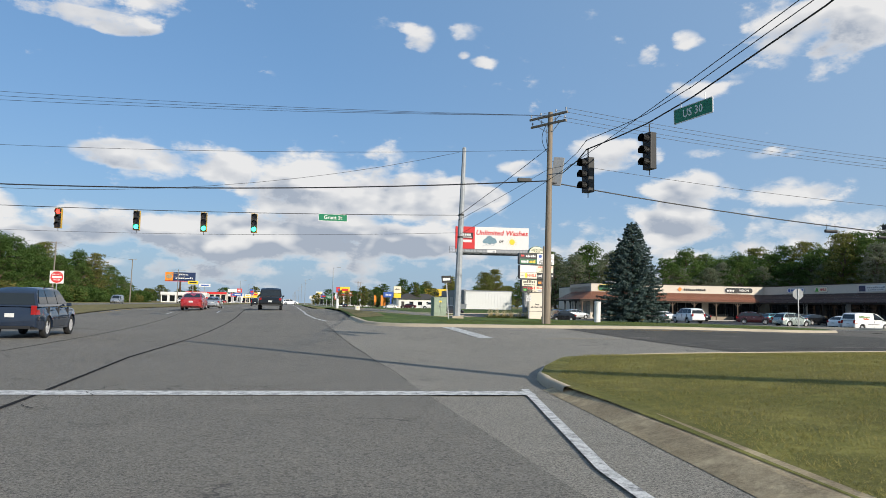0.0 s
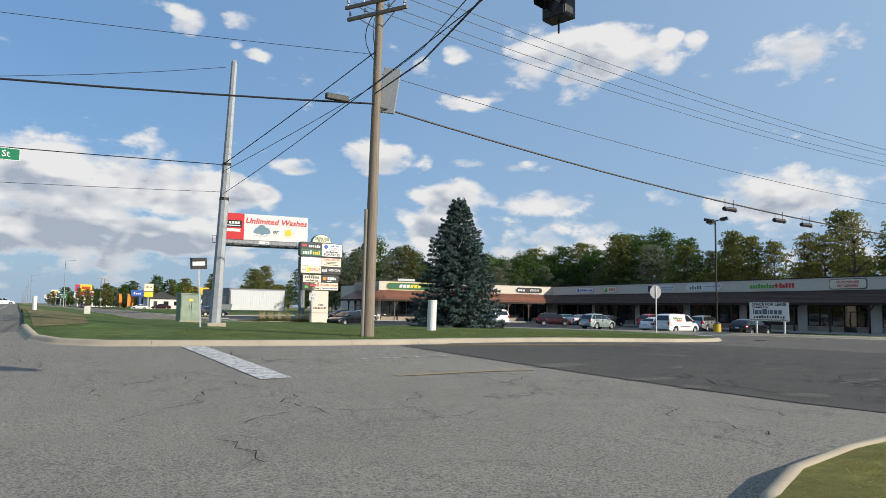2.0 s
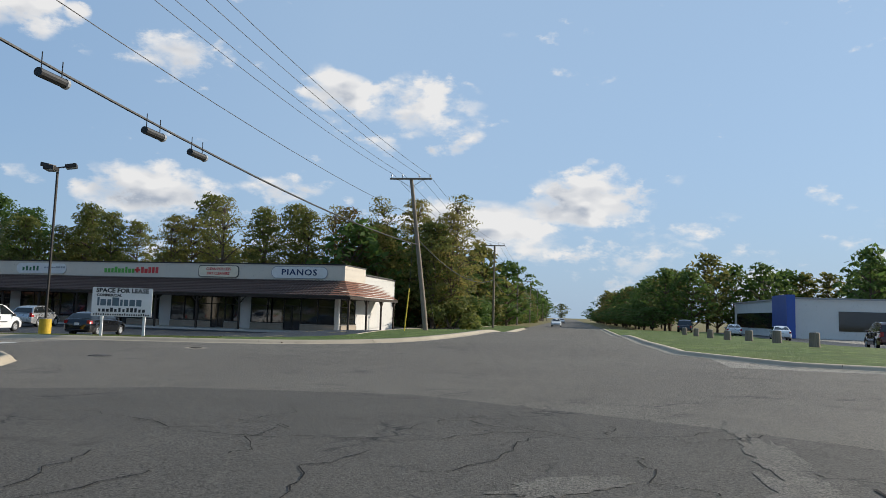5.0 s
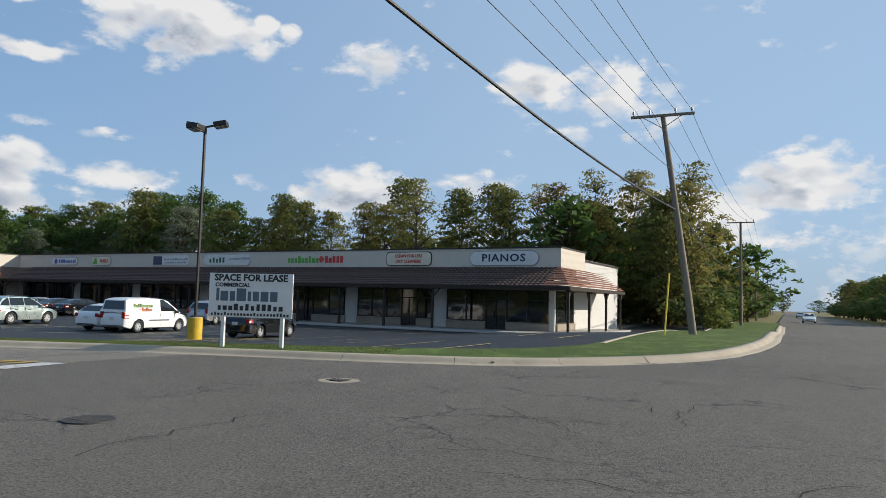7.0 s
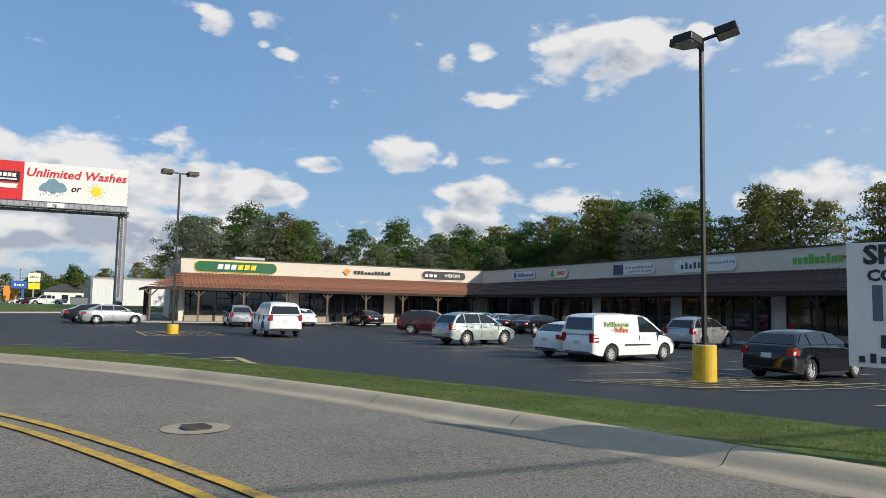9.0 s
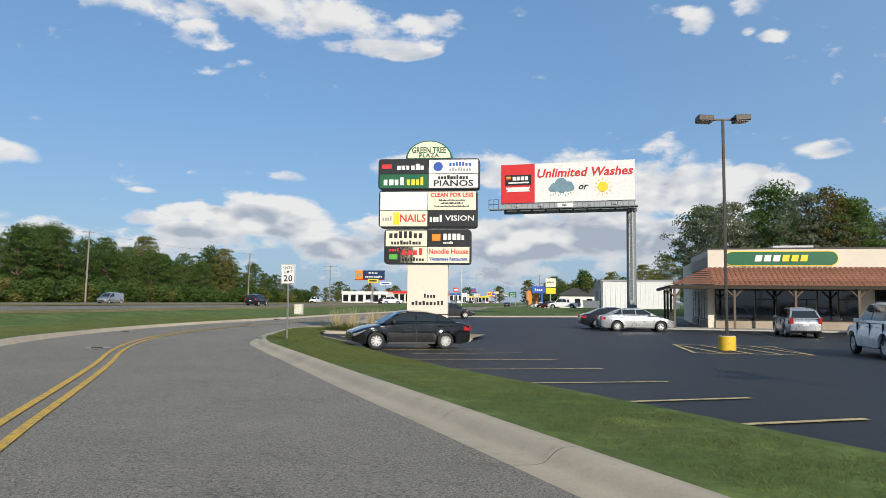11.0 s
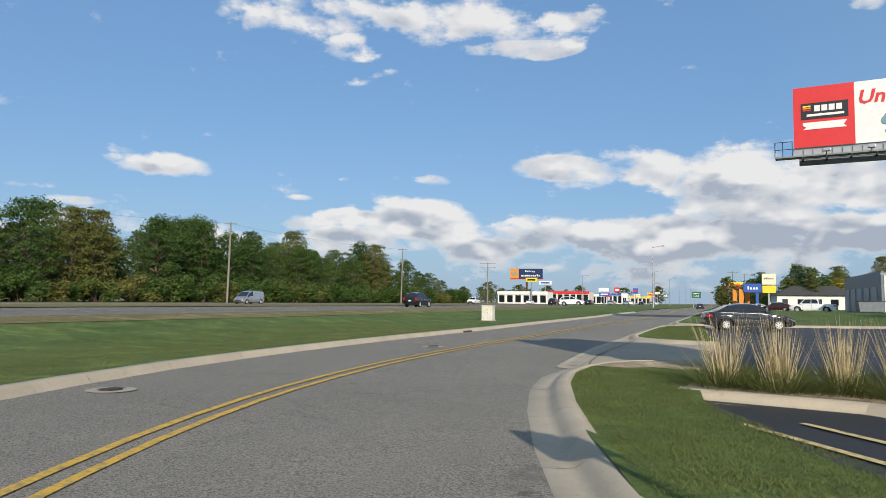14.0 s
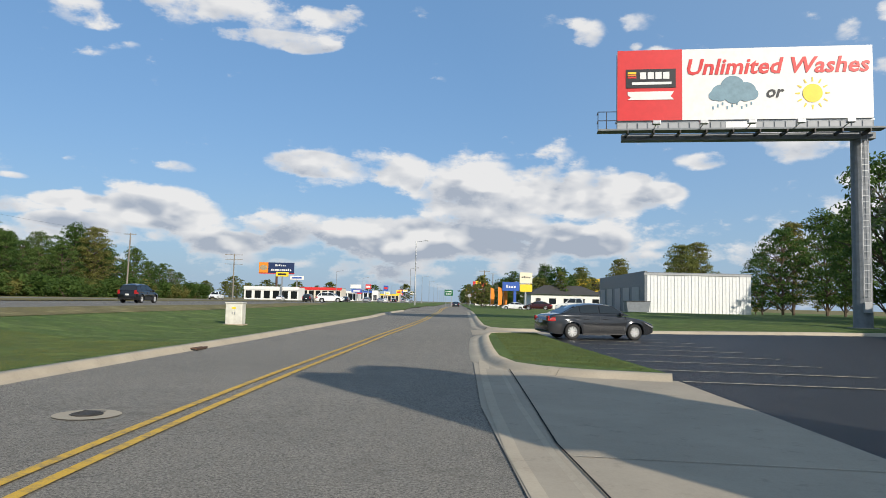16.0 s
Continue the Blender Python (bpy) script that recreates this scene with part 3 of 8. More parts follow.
STRIP = rounded([(130, 31.2), (64.7, 31.2), (56.5, 31.6), (52, 32.5), (49.4, 34.4), (47.4, 36.6), (46.1, 40), (45.2, 44), (44.2, 48.5), (42.9, 53), (41.0, 57.4),
                 (38.6, 61.2), (35.4, 66.4), (33, 70.6), (30.9, 74.2), (28.7, 77.8), (26.5, 81.4), (24.9, 86), (23.8, 90.6), (23.9, 93.4), (24.9, 95), (26.4, 95.2)], False, 1)
STRIP_BACK = rounded([(26.6, 94), (26.2, 89), (27.2, 85.6), (29.1, 82.3), (31.2, 78.8), (33.4, 75.2), (36.8, 69.5), (40, 64.5), (42.4, 61), (44.4, 57), (45.9, 53),
                      (47.1, 48.5), (48, 44.5), (49.2, 40.5), (51.2, 37.4), (54.5, 36), (65, 36.1), (130, 36.4)], False, 1)
WEDGE = rounded([(26.6, 104.0), (24.4, 104.6), (23.3, 106.2), (23.3, 112), (23.5, 119.4), (24.2, 121), (25.8, 121)], False, 1)
NORTH = rounded([(120, 126), (44, 126.4), (27, 125.6), (24.8, 125.4), (23.7, 127), (23.8, 140), (24.1, 180)], False, 1)


def corner_mound(x, y):
    """The corner lawn swells from its kerb."""
    inside = np.minimum(np.minimum(x - 4.3, 19.3 - y), 27.6 - x)
    return 0.135 + 0.36 * smooth(inside / 6.0)


def strip_bank(x, y):
    """The lot strip is a low bank where the speed sign stands."""
    along, across = -0.51 * (x - 28.22) + 0.86 * (y - 79.7), 0.86 * (x - 28.22) + 0.51 * (y - 79.7)
    return 0.135 + 0.2 * np.exp(-(along / 4.0) ** 2) * smooth((across + 0.52) / 0.55) * smooth((2.0 - across) / 1.6)


def lawn(name, poly, label, mat=LAWN, dz=0.135):
    return sheet(name, poly, mat, dz, 0.9 if callable(dz) else 1.3, label, "grass")


lawn("lawn", NEAR_LAWN, "mown corner lawn, yellowing, with a bare soil edge", DRY_LAWN, corner_mound)
lawn("lawn", ISLAND + [Vector((4.3, 180))], "mown green lawn between highway and frontage road")
lawn("lawn", STRIP + STRIP_BACK, "narrow mown grass strip beside the parking lot", LAWN, strip_bank)
lawn("lawn", WEDGE + [Vector((26.0, 113))], "small mown grass wedge beside the driveway")
lawn("lawn", NORTH + [Vector((120, 180))], "mown green lawn beyond the parking lot")
grid_sheet("lawn_far", [4.4, 8, 12, 15.3], list(np.arange(180, 900, 15.0)), LAWN, 0.1, "grass strip between highway and frontage road", "grass")
grid_sheet("lawn_far", list(np.arange(24.1, 140, 6.0)), list(np.arange(180, 700, 15.0)), LAWN, 0.1, "grass and plots along the frontage road", "grass")
sheet("parking_lot", [(26.4, 95.2), (26.6, 104)] + [(26.1, 113), (26.0, 121), (25.8, 125.5), (44, 126.3), (48, 126.3), (48, 110), (80, 108), (79, 44), (100, 43), (118, 43), (118, 36.5), (65, 36.1), (54.5, 36)]
      + [(51.2, 37.4), (49.2, 40.5), (48, 44.5), (47.1, 48.5), (45.9, 53), (44.4, 57), (42.4, 61), (40, 64.5), (36.8, 69.5), (33.4, 75.2), (31.2, 78.8), (29.1, 82.3), (27.2, 85.6), (26.2, 89), (26.6, 94)],
      LOT, 0.010, 1.6, "black sealed asphalt parking lot with faded lines", "parking lot")
sheet("driveway", [(23.0, 93.6), (23.6, 94.3), (24.5, 95.2), (26.7, 95.4), (26.7, 104), (24.4, 104.4), (23.0, 105.6), (22.75, 107.5), (22.7, 100)], APRON, 0.016, 1.2, "grey concrete driveway apron with a joint", "driveway")
sheet("driveway", [(23.0, 120.6), (24.2, 121.2), (27, 121.2), (27, 125.4), (24.8, 125.2), (23.0, 126)], APRON, 0.016, 1.2, "grey concrete driveway apron", "driveway")

tagged(part("gutter", ribbon_bm(BM(), [(23.08, 93.3), (22.96, 95), (22.85, 97), (22.8, 100), (22.82, 104), (22.88, 107.6)], [(0, .022), (.14, .016), (.28, .004), (.36, .006), (.5, .026)], 1.0), CONCRETE, None, "", True), "tan concrete gutter across the driveway mouth", "gutter", "", "structure")
stripe("joint", [(23.9, 92.6), (23.74, 93.8), (23.56, 95.2), (23.42, 97.5), (23.46, 101), (23.5, 105.4), (23.35, 106.6)], .022, TAR, .030, None, "dark open joint between gutter and apron", "joint")
stripe("joint", [(23.5, 96.9), (26.6, 96.6)], .02, CONCRETE, .028, None, "pale joint across the apron", "joint")
KERB_CUT = [(-0.64, -0.03), (-0.60, 0.010), (-0.36, 0.008), (-0.29, 0.02), (-0.24, 0.055), (-0.18, 0.105), (-0.12, 0.138), (-0.05, 0.152), (0.10, 0.156), (0.115, 0.05)]


SLIM_CUT = [(-0.26, -0.02), (-0.24, 0.006), (-0.2, 0.012), (-0.15, 0.06), (-0.10, 0.125), (-0.05, 0.15), (0.10, 0.156), (0.115, 0.05)]
UPRIGHT_CUT = [(-0.10, 0.0), (-0.092, 0.05), (-0.08, 0.12), (-0.05, 0.15), (-0.01, 0.158), (0.07, 0.156), (0.085, 0.05)]


def kerb(line, side, label, cut=KERB_CUT):
    """Concrete kerb and gutter in cast lengths with open joints; side 1: the lawn lies to the right of the line."""
    root = empty("kerb", Matrix(), label, "kerb", "", "structure")
    pts = dense(line, 0.5)
    k = 6
    for i in range(0, len(pts) - 1, k):
        seg = pts[i:i + k + 1]
        if len(seg) < 2:
            continue
        a, b = seg[0], seg[-1]
        d0, d1 = (seg[1] - seg[0]).normalized() * 0.005, (seg[-1] - seg[-2]).normalized() * 0.005
        seg = [seg[0] + d0] + seg[1:-1] + [seg[-1] - d1]
        bm = ribbon_bm(BM(), seg, [(o * side, z) for o, z in cut], 5.0)
        part("kerb_length", bm, CONCRETE, root, "", True)
    return root


kerb(NEAR_LAWN[6:-2], 1, "pale concrete kerb round the corner lawn", UPRIGHT_CUT)
kerb(ISLAND[2:], -1, "pale concrete kerb round the long lawn", SLIM_CUT)
kerb(STRIP[1:], 1, "pale concrete kerb and gutter along the parking lot strip")
kerb(WEDGE, 1, "pale concrete kerb round the grass wedge")
kerb(NORTH, 1, "pale concrete kerb along the far lawn")
kerb([(43.4, 5), (43.6, 12), (45, 17.5), (50, 20.4), (60, 20.8), (130, 20.0)], 1, "pale concrete kerb of the office lawn")
sheet("lawn", [(43.4, 5), (43.6, 12), (45, 17.5), (50, 20.4), (60, 20.8), (130, 20.0), (130, 5)], LAWN, 0.13, 1.8, "mown lawn before an office building", "grass")
kerb([(130, 36.4), (65, 36.1), (54.5, 36)], -1, "low concrete lot edge beside the grass")
tagged(part("soil_edge", ribbon_bm(BM(), rounded([(3.2, -45), (3.5, 2), (4.4, 9), (4.75, 12.3)], False, 2), [(-.12, .006), (.0, .04), (.25, .12), (.5, .145)], 1.0), SOIL), "bare soil and dry grass edge of the lawn", "soil", "", "structure")
sheet("soil_edge", [(23.98, 92.9), (24.2, 93.9), (24.95, 94.85), (26.4, 95.05), (26.5, 93.1), (25.9, 92.95), (25.3, 93.15), (24.7, 92.75), (24.3, 92.8)], SOIL, 0.143, 0.5, "bare soil at the driveway corner", "soil")

sheet("verge_strip", [(4.5, 44), (6.4, 46), (7.2, 60), (6.8, 90), (7.4, 130), (6.6, 179), (4.5, 179)], FIELD, 0.150, 1.5, "dry brown grass strip beside the highway", "grass")
# road markings
stripe("stop_line", [(-15, 13.6), (4.25, 11.75)], 0.55, WHITE_LINE, 0.024, None, "worn white stop line across the highway lanes")
stripe("edge_line", [(2.6, 3), (2.95, 6.2), (4.3, 12.3)], 0.14, WHITE_LINE, 0.024, None, "white edge line of the turning lane")
stripe("edge_line", [(2.5, 43.2), (1.95, 46.3), (1.5, 51.4), (1.35, 60), (1.5, 78), (2.2, 120), (2.2, 900)], 0.16, WHITE_LINE, 0.024, None, "white edge line along the highway", step=4.0)
stripe("edge_line", [(-14.2, 60), (-14.2, 900)], 0.14, YELLOW_LINE, 0.024, None, "yellow line beside the median", step=4.0)
for lane in (-1.4 - 3.6 * i for i in range(1, 3)):
    root = empty("lane_line", Matrix(), "broken white lane line on the highway", "road marking", "", "structure")
    for j in range(28):
        y0 = 56 + j * 12.2
        stripe("dash", [(lane, y0), (lane, y0 + 3)], 0.13, WHITE_LINE, 0.024, root, step=1.5)
stripe("seam", [(-3.75, -40), (-3.75, 12), (-3.95, 20), (-3.6, 30), (-3.2, 50), (-3.2, 120)], 0.09, TAR, 0.020, None, "tarred seam between two highway lanes")
stripe("seam", [(-8.0, -40), (-7.8, 20), (-7.6, 120)], 0.06, TAR, 0.020, None, "tarred seam between two highway lanes")
stripe("crosswalk_line", [(8.15, 35.4), (8.2, 28.2)], 0.62, WHITE_LINE, 0.014, None, "worn white stop bar on the side street")
CENTRE = rounded([(40.4, 44.6), (39.55, 47.6), (38.25, 51), (36.1, 54.8), (33.0, 60.0), (30.3, 64.8), (27.3, 69.9), (24.6, 74.2), (21.9, 79.4), (19.9, 85), (18.95, 91.3), (18.74, 98), (18.85, 108), (19.6, 135), (19.9, 180), (19.9, 420)], False, 2)
stripe("centre_line", [p for p in CENTRE], 0.12, YELLOW_LINE, 0.016, None, "double yellow centre line of the frontage road")
off = []
for i, p in enumerate(CENTRE):
    d = (CENTRE[min(i + 1, len(CENTRE) - 1)] - CENTRE[max(i - 1, 0)]).normalized()
    off.append(p + Vector((d.y, -d.x)) * 0.32)
stripe("centre_line", off, 0.12, YELLOW_LINE, 0.016, None, "double yellow centre line of the frontage road")
stripe("stop_line", [(36.9, 43.6), (40.8, 44.3)], 0.55, WHITE_LINE, 0.018, None, "worn white stop bar at the frontage road's mouth")
for pts in ([(15, 34.2), (24, 34.0)],):
    stripe("dotted_line", pts, 0.12, YELLOW_LINE, 0.02, None, "faded line on the side street")

# patches, covers and drains
rng = random.Random(5)


def blob(cx, cy, rx, ry, n=18, jag=0.25, turn=0.0):
    out = []
    for i in range(n):
        t = 2 * math.pi * i / n
        r = 1 + rng.uniform(-jag, jag)
        x, y = rx * r * math.cos(t), ry * r * math.sin(t)
        out.append((cx + x * math.cos(turn) - y * math.sin(turn), cy + x * math.sin(turn) + y * math.cos(turn)))
    return out


PATCHES = [(19.2, 23.5, .9, .22, 0), (21.2, 23.2, 1.1, .42, -.1), (23.4, 23.3, 1.2, .30, -.03), (25.3, 23.0, 1.0, .36, .05), (27.2, 22.8, 1.2, .30, -.05), (29.3, 22.8, .8, .16, -.1), (18.7, 22.9, .5, .13, -.2),
           (15.85, 22.6, .5, .26, -.4), (15.25, 25.45, .65, .22, 0), (14.95, 24.2, .35, .3, .3), (15.2, 28.35, .8, .42, .1), (20.8, 30.1, .8, .3, -.5), (25.2, 25.1, .7, .28, -.8), (17.9, 27.1, .45, .12, .4), (19.9, 26.0, .35, .1, .1)]
for cx, cy, rx, ry, tn in PATCHES:
    sheet("road_patch", blob(cx, cy, rx, ry, 44, 0.3, tn), PATCH, 0.018, 0.5, "broken pale patch in the street surface", "road patch")


def cracks(label, count, x0, x1, y0, y1, seed, lo=2.0, hi=6.0, dz=.021):
    """Open cracks that wander over the surface and fork; each one is a ribbon of its own."""
    r = random.Random(seed)
    root = empty("road_cracks", Matrix(), label, "crack", "", "structure")
    for _ in range(count):
        p, t = Vector((r.uniform(x0, x1), r.uniform(y0, y1))), r.uniform(0, 6.28)
        line, n = [p.copy()], int(r.uniform(lo, hi) / .28)
        for i in range(n):
            t += r.gauss(0, .12)
            a = t + r.choice((-.8, -.4, .1, .5, .9)) * r.uniform(.4, 1.1)
            p = p + Vector((math.cos(a), math.sin(a))) * r.uniform(.08, .34)
            if not (x0 < p.x < x1 and y0 < p.y < y1):
                break
            line.append(p.copy())
        if len(line) < 4:
            continue
        bm = BM()
        for a, b in zip(line, line[1:]):
            d = (b - a).normalized()
            w0, w1 = r.uniform(.003, .011), r.uniform(.003, .011)
            q = [a + Vector((-d.y, d.x)) * w0, a - Vector((-d.y, d.x)) * w0, b - Vector((-d.y, d.x)) * w1, b + Vector((-d.y, d.x)) * w1]
            quad(bm, *[(v.x, v.y, h(v.x, v.y) + dz) for v in q])
        part("crack", bm, TAR, root)


cracks("open cracks in the old dark asphalt", 64, 15.3, 29, 20.2, 33.5, 91)
cracks("cracks in the side street's grey asphalt", 30, 30.5, 43, 24, 37, 92, 1.5, 5.0)
cracks("fine cracks in the crossing's pale asphalt", 22, 3, 14, 19.6, 34, 93, 1.5, 5.0, .014)
cracks("fine cracks in the highway asphalt", 26, -9, 2.2, 9, 34, 94, 1.2, 4.0, .026)
stripe("crack", [(16.0, 25.6), (16.3, 25.0), (15.7, 24.3), (15.75, 23.6), (15.6, 22.8)], .03, TAR, .022, None, "long open crack in the old asphalt", "crack")
stripe("crack", [(19.0, 22.75), (20.4, 22.6), (21.6, 22.65), (22.8, 22.7), (24.5, 22.4), (26.0, 22.35)], .035, TAR, .022, None, "long open crack beside the broken patches", "crack")
stripe("joint", [(2.28, 39.5), (2.3, 31), (2.34, 24), (2.4, 21), (2.36, 18.4), (2.44, 16.5), (2.4, 13.8)], .016, TAR, .022, None, "open joint between highway and crossing", "joint")
stripe("faded_line", [(10.5, 27.8), (11.5, 27.8), (12.7, 27.85), (13.9, 27.7)], .2, FADED_YELLOW, .014, None, "faded yellow line on the crossing", "road marking")
for i in range(9):
    stripe("guide_dash", [(11.2 + i * .29, 30.95 + i * .015), (11.38 + i * .29, 30.96 + i * .015)], .1, WHITE_LINE, .014, None, "short white guide dash on the crossing", "road marking")


def manhole(x, y, collar, r=0.3):
    z = h(x, y)
    root = empty("manhole_cover", pose(x, y, z + 0.012), "iron manhole cover set in the road", "manhole cover", "covers in the road")
    if collar:
        bm = BM()
        bmesh.ops.create_circle(bm, cap_ends=True, radius=r * 1.3, segments=28)
        part("collar", bm, APRON, root)
    part("cover", tube(BM(), (0, 0, -0.02), (0, 0, 0.014), r * (.62 if collar else 1), r * (.6 if collar else .98), 28), IRON, root)
    for k in range(5):
        part("ridge", box(BM(), -.14, .14, -.16 + k * .08, -.13 + k * .08, .0141, .02), IRON, root)


IRON = paint_mat("cast_iron", (0.055, 0.05, 0.046), 0.7, 0.3, 0.2, 9)
for x, y, c in ((40.4, 49.4, 1), (36.6, 37.8, 0), (41.9, 37.9, 1), (17.85, 98.5, 1), (17.4, 85.7, 1), (23.35, 75.35, 1)):
    manhole(x, y, c)


def drain(x, y, turn, label):
    root = empty("storm_drain", pose(x, y, h(x, y) + 0.04, 0, 0, turn), label, "drain", "kerb drains")
    bm = box(BM(), -0.38, 0.38, -0.24, 0.24, -0.05, 0.0)
    part("basin", bm, paint_mat("drain_dark", (0.02, 0.018, 0.016), 0.9), root)
    for i in range(9):
        part("bar", box(BM(), -0.345 + i * 0.08, -0.31 + i * 0.08, -0.22, 0.22, 0.0, 0.03), RUST, root)
    for s in (-1, 1):
        part("frame_side", box(BM(), -0.39, 0.39, s * 0.24 - 0.03, s * 0.24 + 0.03, -0.02, 0.035), RUST, root)


RUST = paint_mat("rusty_iron", (0.10, 0.055, 0.035), 0.85, 0.1, 0.25, 8)
drain(31.66, 73.2, -60, "rusty iron storm drain grate in the gutter")
drain(47.5, 37.1, 55, "dark iron storm drain grate in the gutter")
drain(15.1, 109.2, 90, "rusty drain opening in the kerb")

# ---- the shopping plaza ----
STUCCO = concrete_mat("cream_stucco", (0.62, 0.56, 0.47), 0.15)
WHITE_WALL = concrete_mat("white_wall", (0.66, 0.64, 0.6), 0.15)
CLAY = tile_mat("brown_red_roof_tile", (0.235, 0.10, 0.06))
# the same tile with the unlit wing's shade painted into its colour
CLAY_SHADED = tile_mat("shaded_brown_roof_tile", (0.10, 0.062, 0.050))
CAPPING = paint_mat("dark_metal_capping", (0.05, 0.045, 0.042), 0.5, 0.4)
TIMBER = wood_mat("weathered_timber", (0.19, 0.14, 0.105))
DARK_TIMBER = wood_mat("dark_timber", (0.06, 0.045, 0.035))
FRAME = paint_mat("dark_bronze_frame", (0.03, 0.027, 0.024), 0.4, 0.5)
PANE = glass_mat("shop_glass", (0.012, 0.014, 0.016), 0.02)
STONE = concrete_mat("rough_stone", (0.36, 0.30, 0.235), 0.7)
ROOFING = paint_mat("flat_roof_felt", (0.12, 0.115, 0.11), 0.9)
SOFFIT = paint_mat("soffit_boards", (0.16, 0.13, 0.1), 0.8)
WALK = concrete_mat("sidewalk_concrete", (0.4, 0.385, 0.35), 0.5)

PLAZA = pose(80.09, 106.2, -0.26, 0, 0, -2.93)


def tile_slope(root, a, b, eave_dir, depth, z_top, z_eave, mat, n_rows=9, cut=0.5):
    """Rows of overlapping roof tiles from the wall line a-b down to the eave; every row is a child of its own."""
    a, b = Vector(a), Vector(b)
    along = (b - a)
    length = along.length
    along.normalize()
    out = Vector(eave_dir)
    for i in range(n_rows):
        f0, f1 = i / n_rows, (i + 1) / n_rows
        bm = BM()
        n = max(2, int(length / cut))
        for j in range(n):
            p0, p1 = a + along * (length * j / n), a + along * (length * (j + 1) / n - 0.02)
            zt, zb = z_top + (z_eave - z_top) * f0, z_top + (z_eave - z_top) * f1
            o0, o1 = out * depth * f0, out * depth * (f1 + 0.02)
            # a shallow barrel: three strips across the tile
            cols = []
            for k in range(4):
                q = p0.lerp(p1, k / 3)
                up = 0.035 if k in (1, 2) else 0.0
                top = Vector((q.x + o0.x, q.y + o0.y, zt + up + 0.01))
                bot = Vector((q.x + o1.x, q.y + o1.y, zb + up + 0.045))
                low = bot - Vector((0, 0, 0.045 + up * 0.6))
                cols.append([bm.verts.new(v) for v in (top, bot, low)])
            for c, d in zip(cols, cols[1:]):
                bm.faces.new((c[0], d[0], d[1], c[1]))
                bm.faces.new((c[1], d[1], d[2], c[2]))
        bmesh.ops.recalc_face_normals(bm, faces=bm.faces)
        part("tile_course", bm, mat, root)


def shopfront(root, p0, p1, normal, z0, z1, bays, door_bays=()):
    """Glazed wall between two plan points, in bays with mullions, a sill of stone and doors."""
    p0, p1, nrm = Vector(p0), Vector(p1), Vector(normal)
    w = (p1 - p0).length / bays
    d = (p1 - p0).normalized()

    def slab(bm, s0, s1, lo, hi, out0, out1):
        pts = []
        for o in (out0, out1):
            for s, z in ((s0, lo), (s1, lo), (s1, hi), (s0, hi)):
                q = p0 + d * s + nrm * o
                pts.append(bm.verts.new((q.x, q.y, z)))
        for f in ((0, 1, 2, 3), (7, 6, 5, 4), (0, 4, 5, 1), (1, 5, 6, 2), (2, 6, 7, 3), (3, 7, 4, 0)):
            bm.faces.new([pts[i] for i in f])
        bmesh.ops.recalc_face_normals(bm, faces=bm.faces)
        return bm

    for i in range(bays):
        s0, s1 = i * w, (i + 1) * w
        low = z0 if i in door_bays else z0 + 0.55
        if i not in door_bays:
            part("stone_sill", slab(BM(), s0, s1, z0, low - 0.04, -0.1, 0.12), STONE, root)
        win = part("window", slab(BM(), s0 + 0.05, s1 - 0.05, low + 0.03, z1 - 0.05, -0.02, 0.0), PANE, root)
        bm = BM()
        slab(bm, s0, s0 + 0.07, low, z1, -0.04, 0.05)
        slab(bm, s0, s1, low, low + 0.07, -0.04, 0.048)
        slab(bm, s0, s1, z1 - 0.08, z1, -0.04, 0.048)
        if i % 2 == 0 or i in door_bays:
            slab(bm, s0, s1, z0 + 2.05, z0 + 2.12, -0.04, 0.046)
        if i in door_bays:
            mid = (s0 + s1) / 2
            slab(bm, mid - 0.04, mid + 0.04, low, z0 + 2.05, -0.04, 0.05)
            slab(bm, mid - 0.16, mid - 0.12, z0 + 0.8, z0 + 1.3, 0.05, 0.09)
        part("mullions", bm, FRAME, win)


def post(root, x, y, z0, z1, mat, braces=(), stout=0.075):
    bm = box(BM(), x - stout, x + stout, y - stout, y + stout, z0, z1, 0.012)
    p = part("post", bm, mat, root)
    for dx, dy in braces:
        b = BM()
        q0, q1 = Vector((x, y, z1 - 0.62)), Vector((x + dx * 0.55, y + dy * 0.55, z1 - 0.05))
        tube(b, q0, q1, 0.06, 0.06, 4)
        part("brace", b, mat, p)
    return p


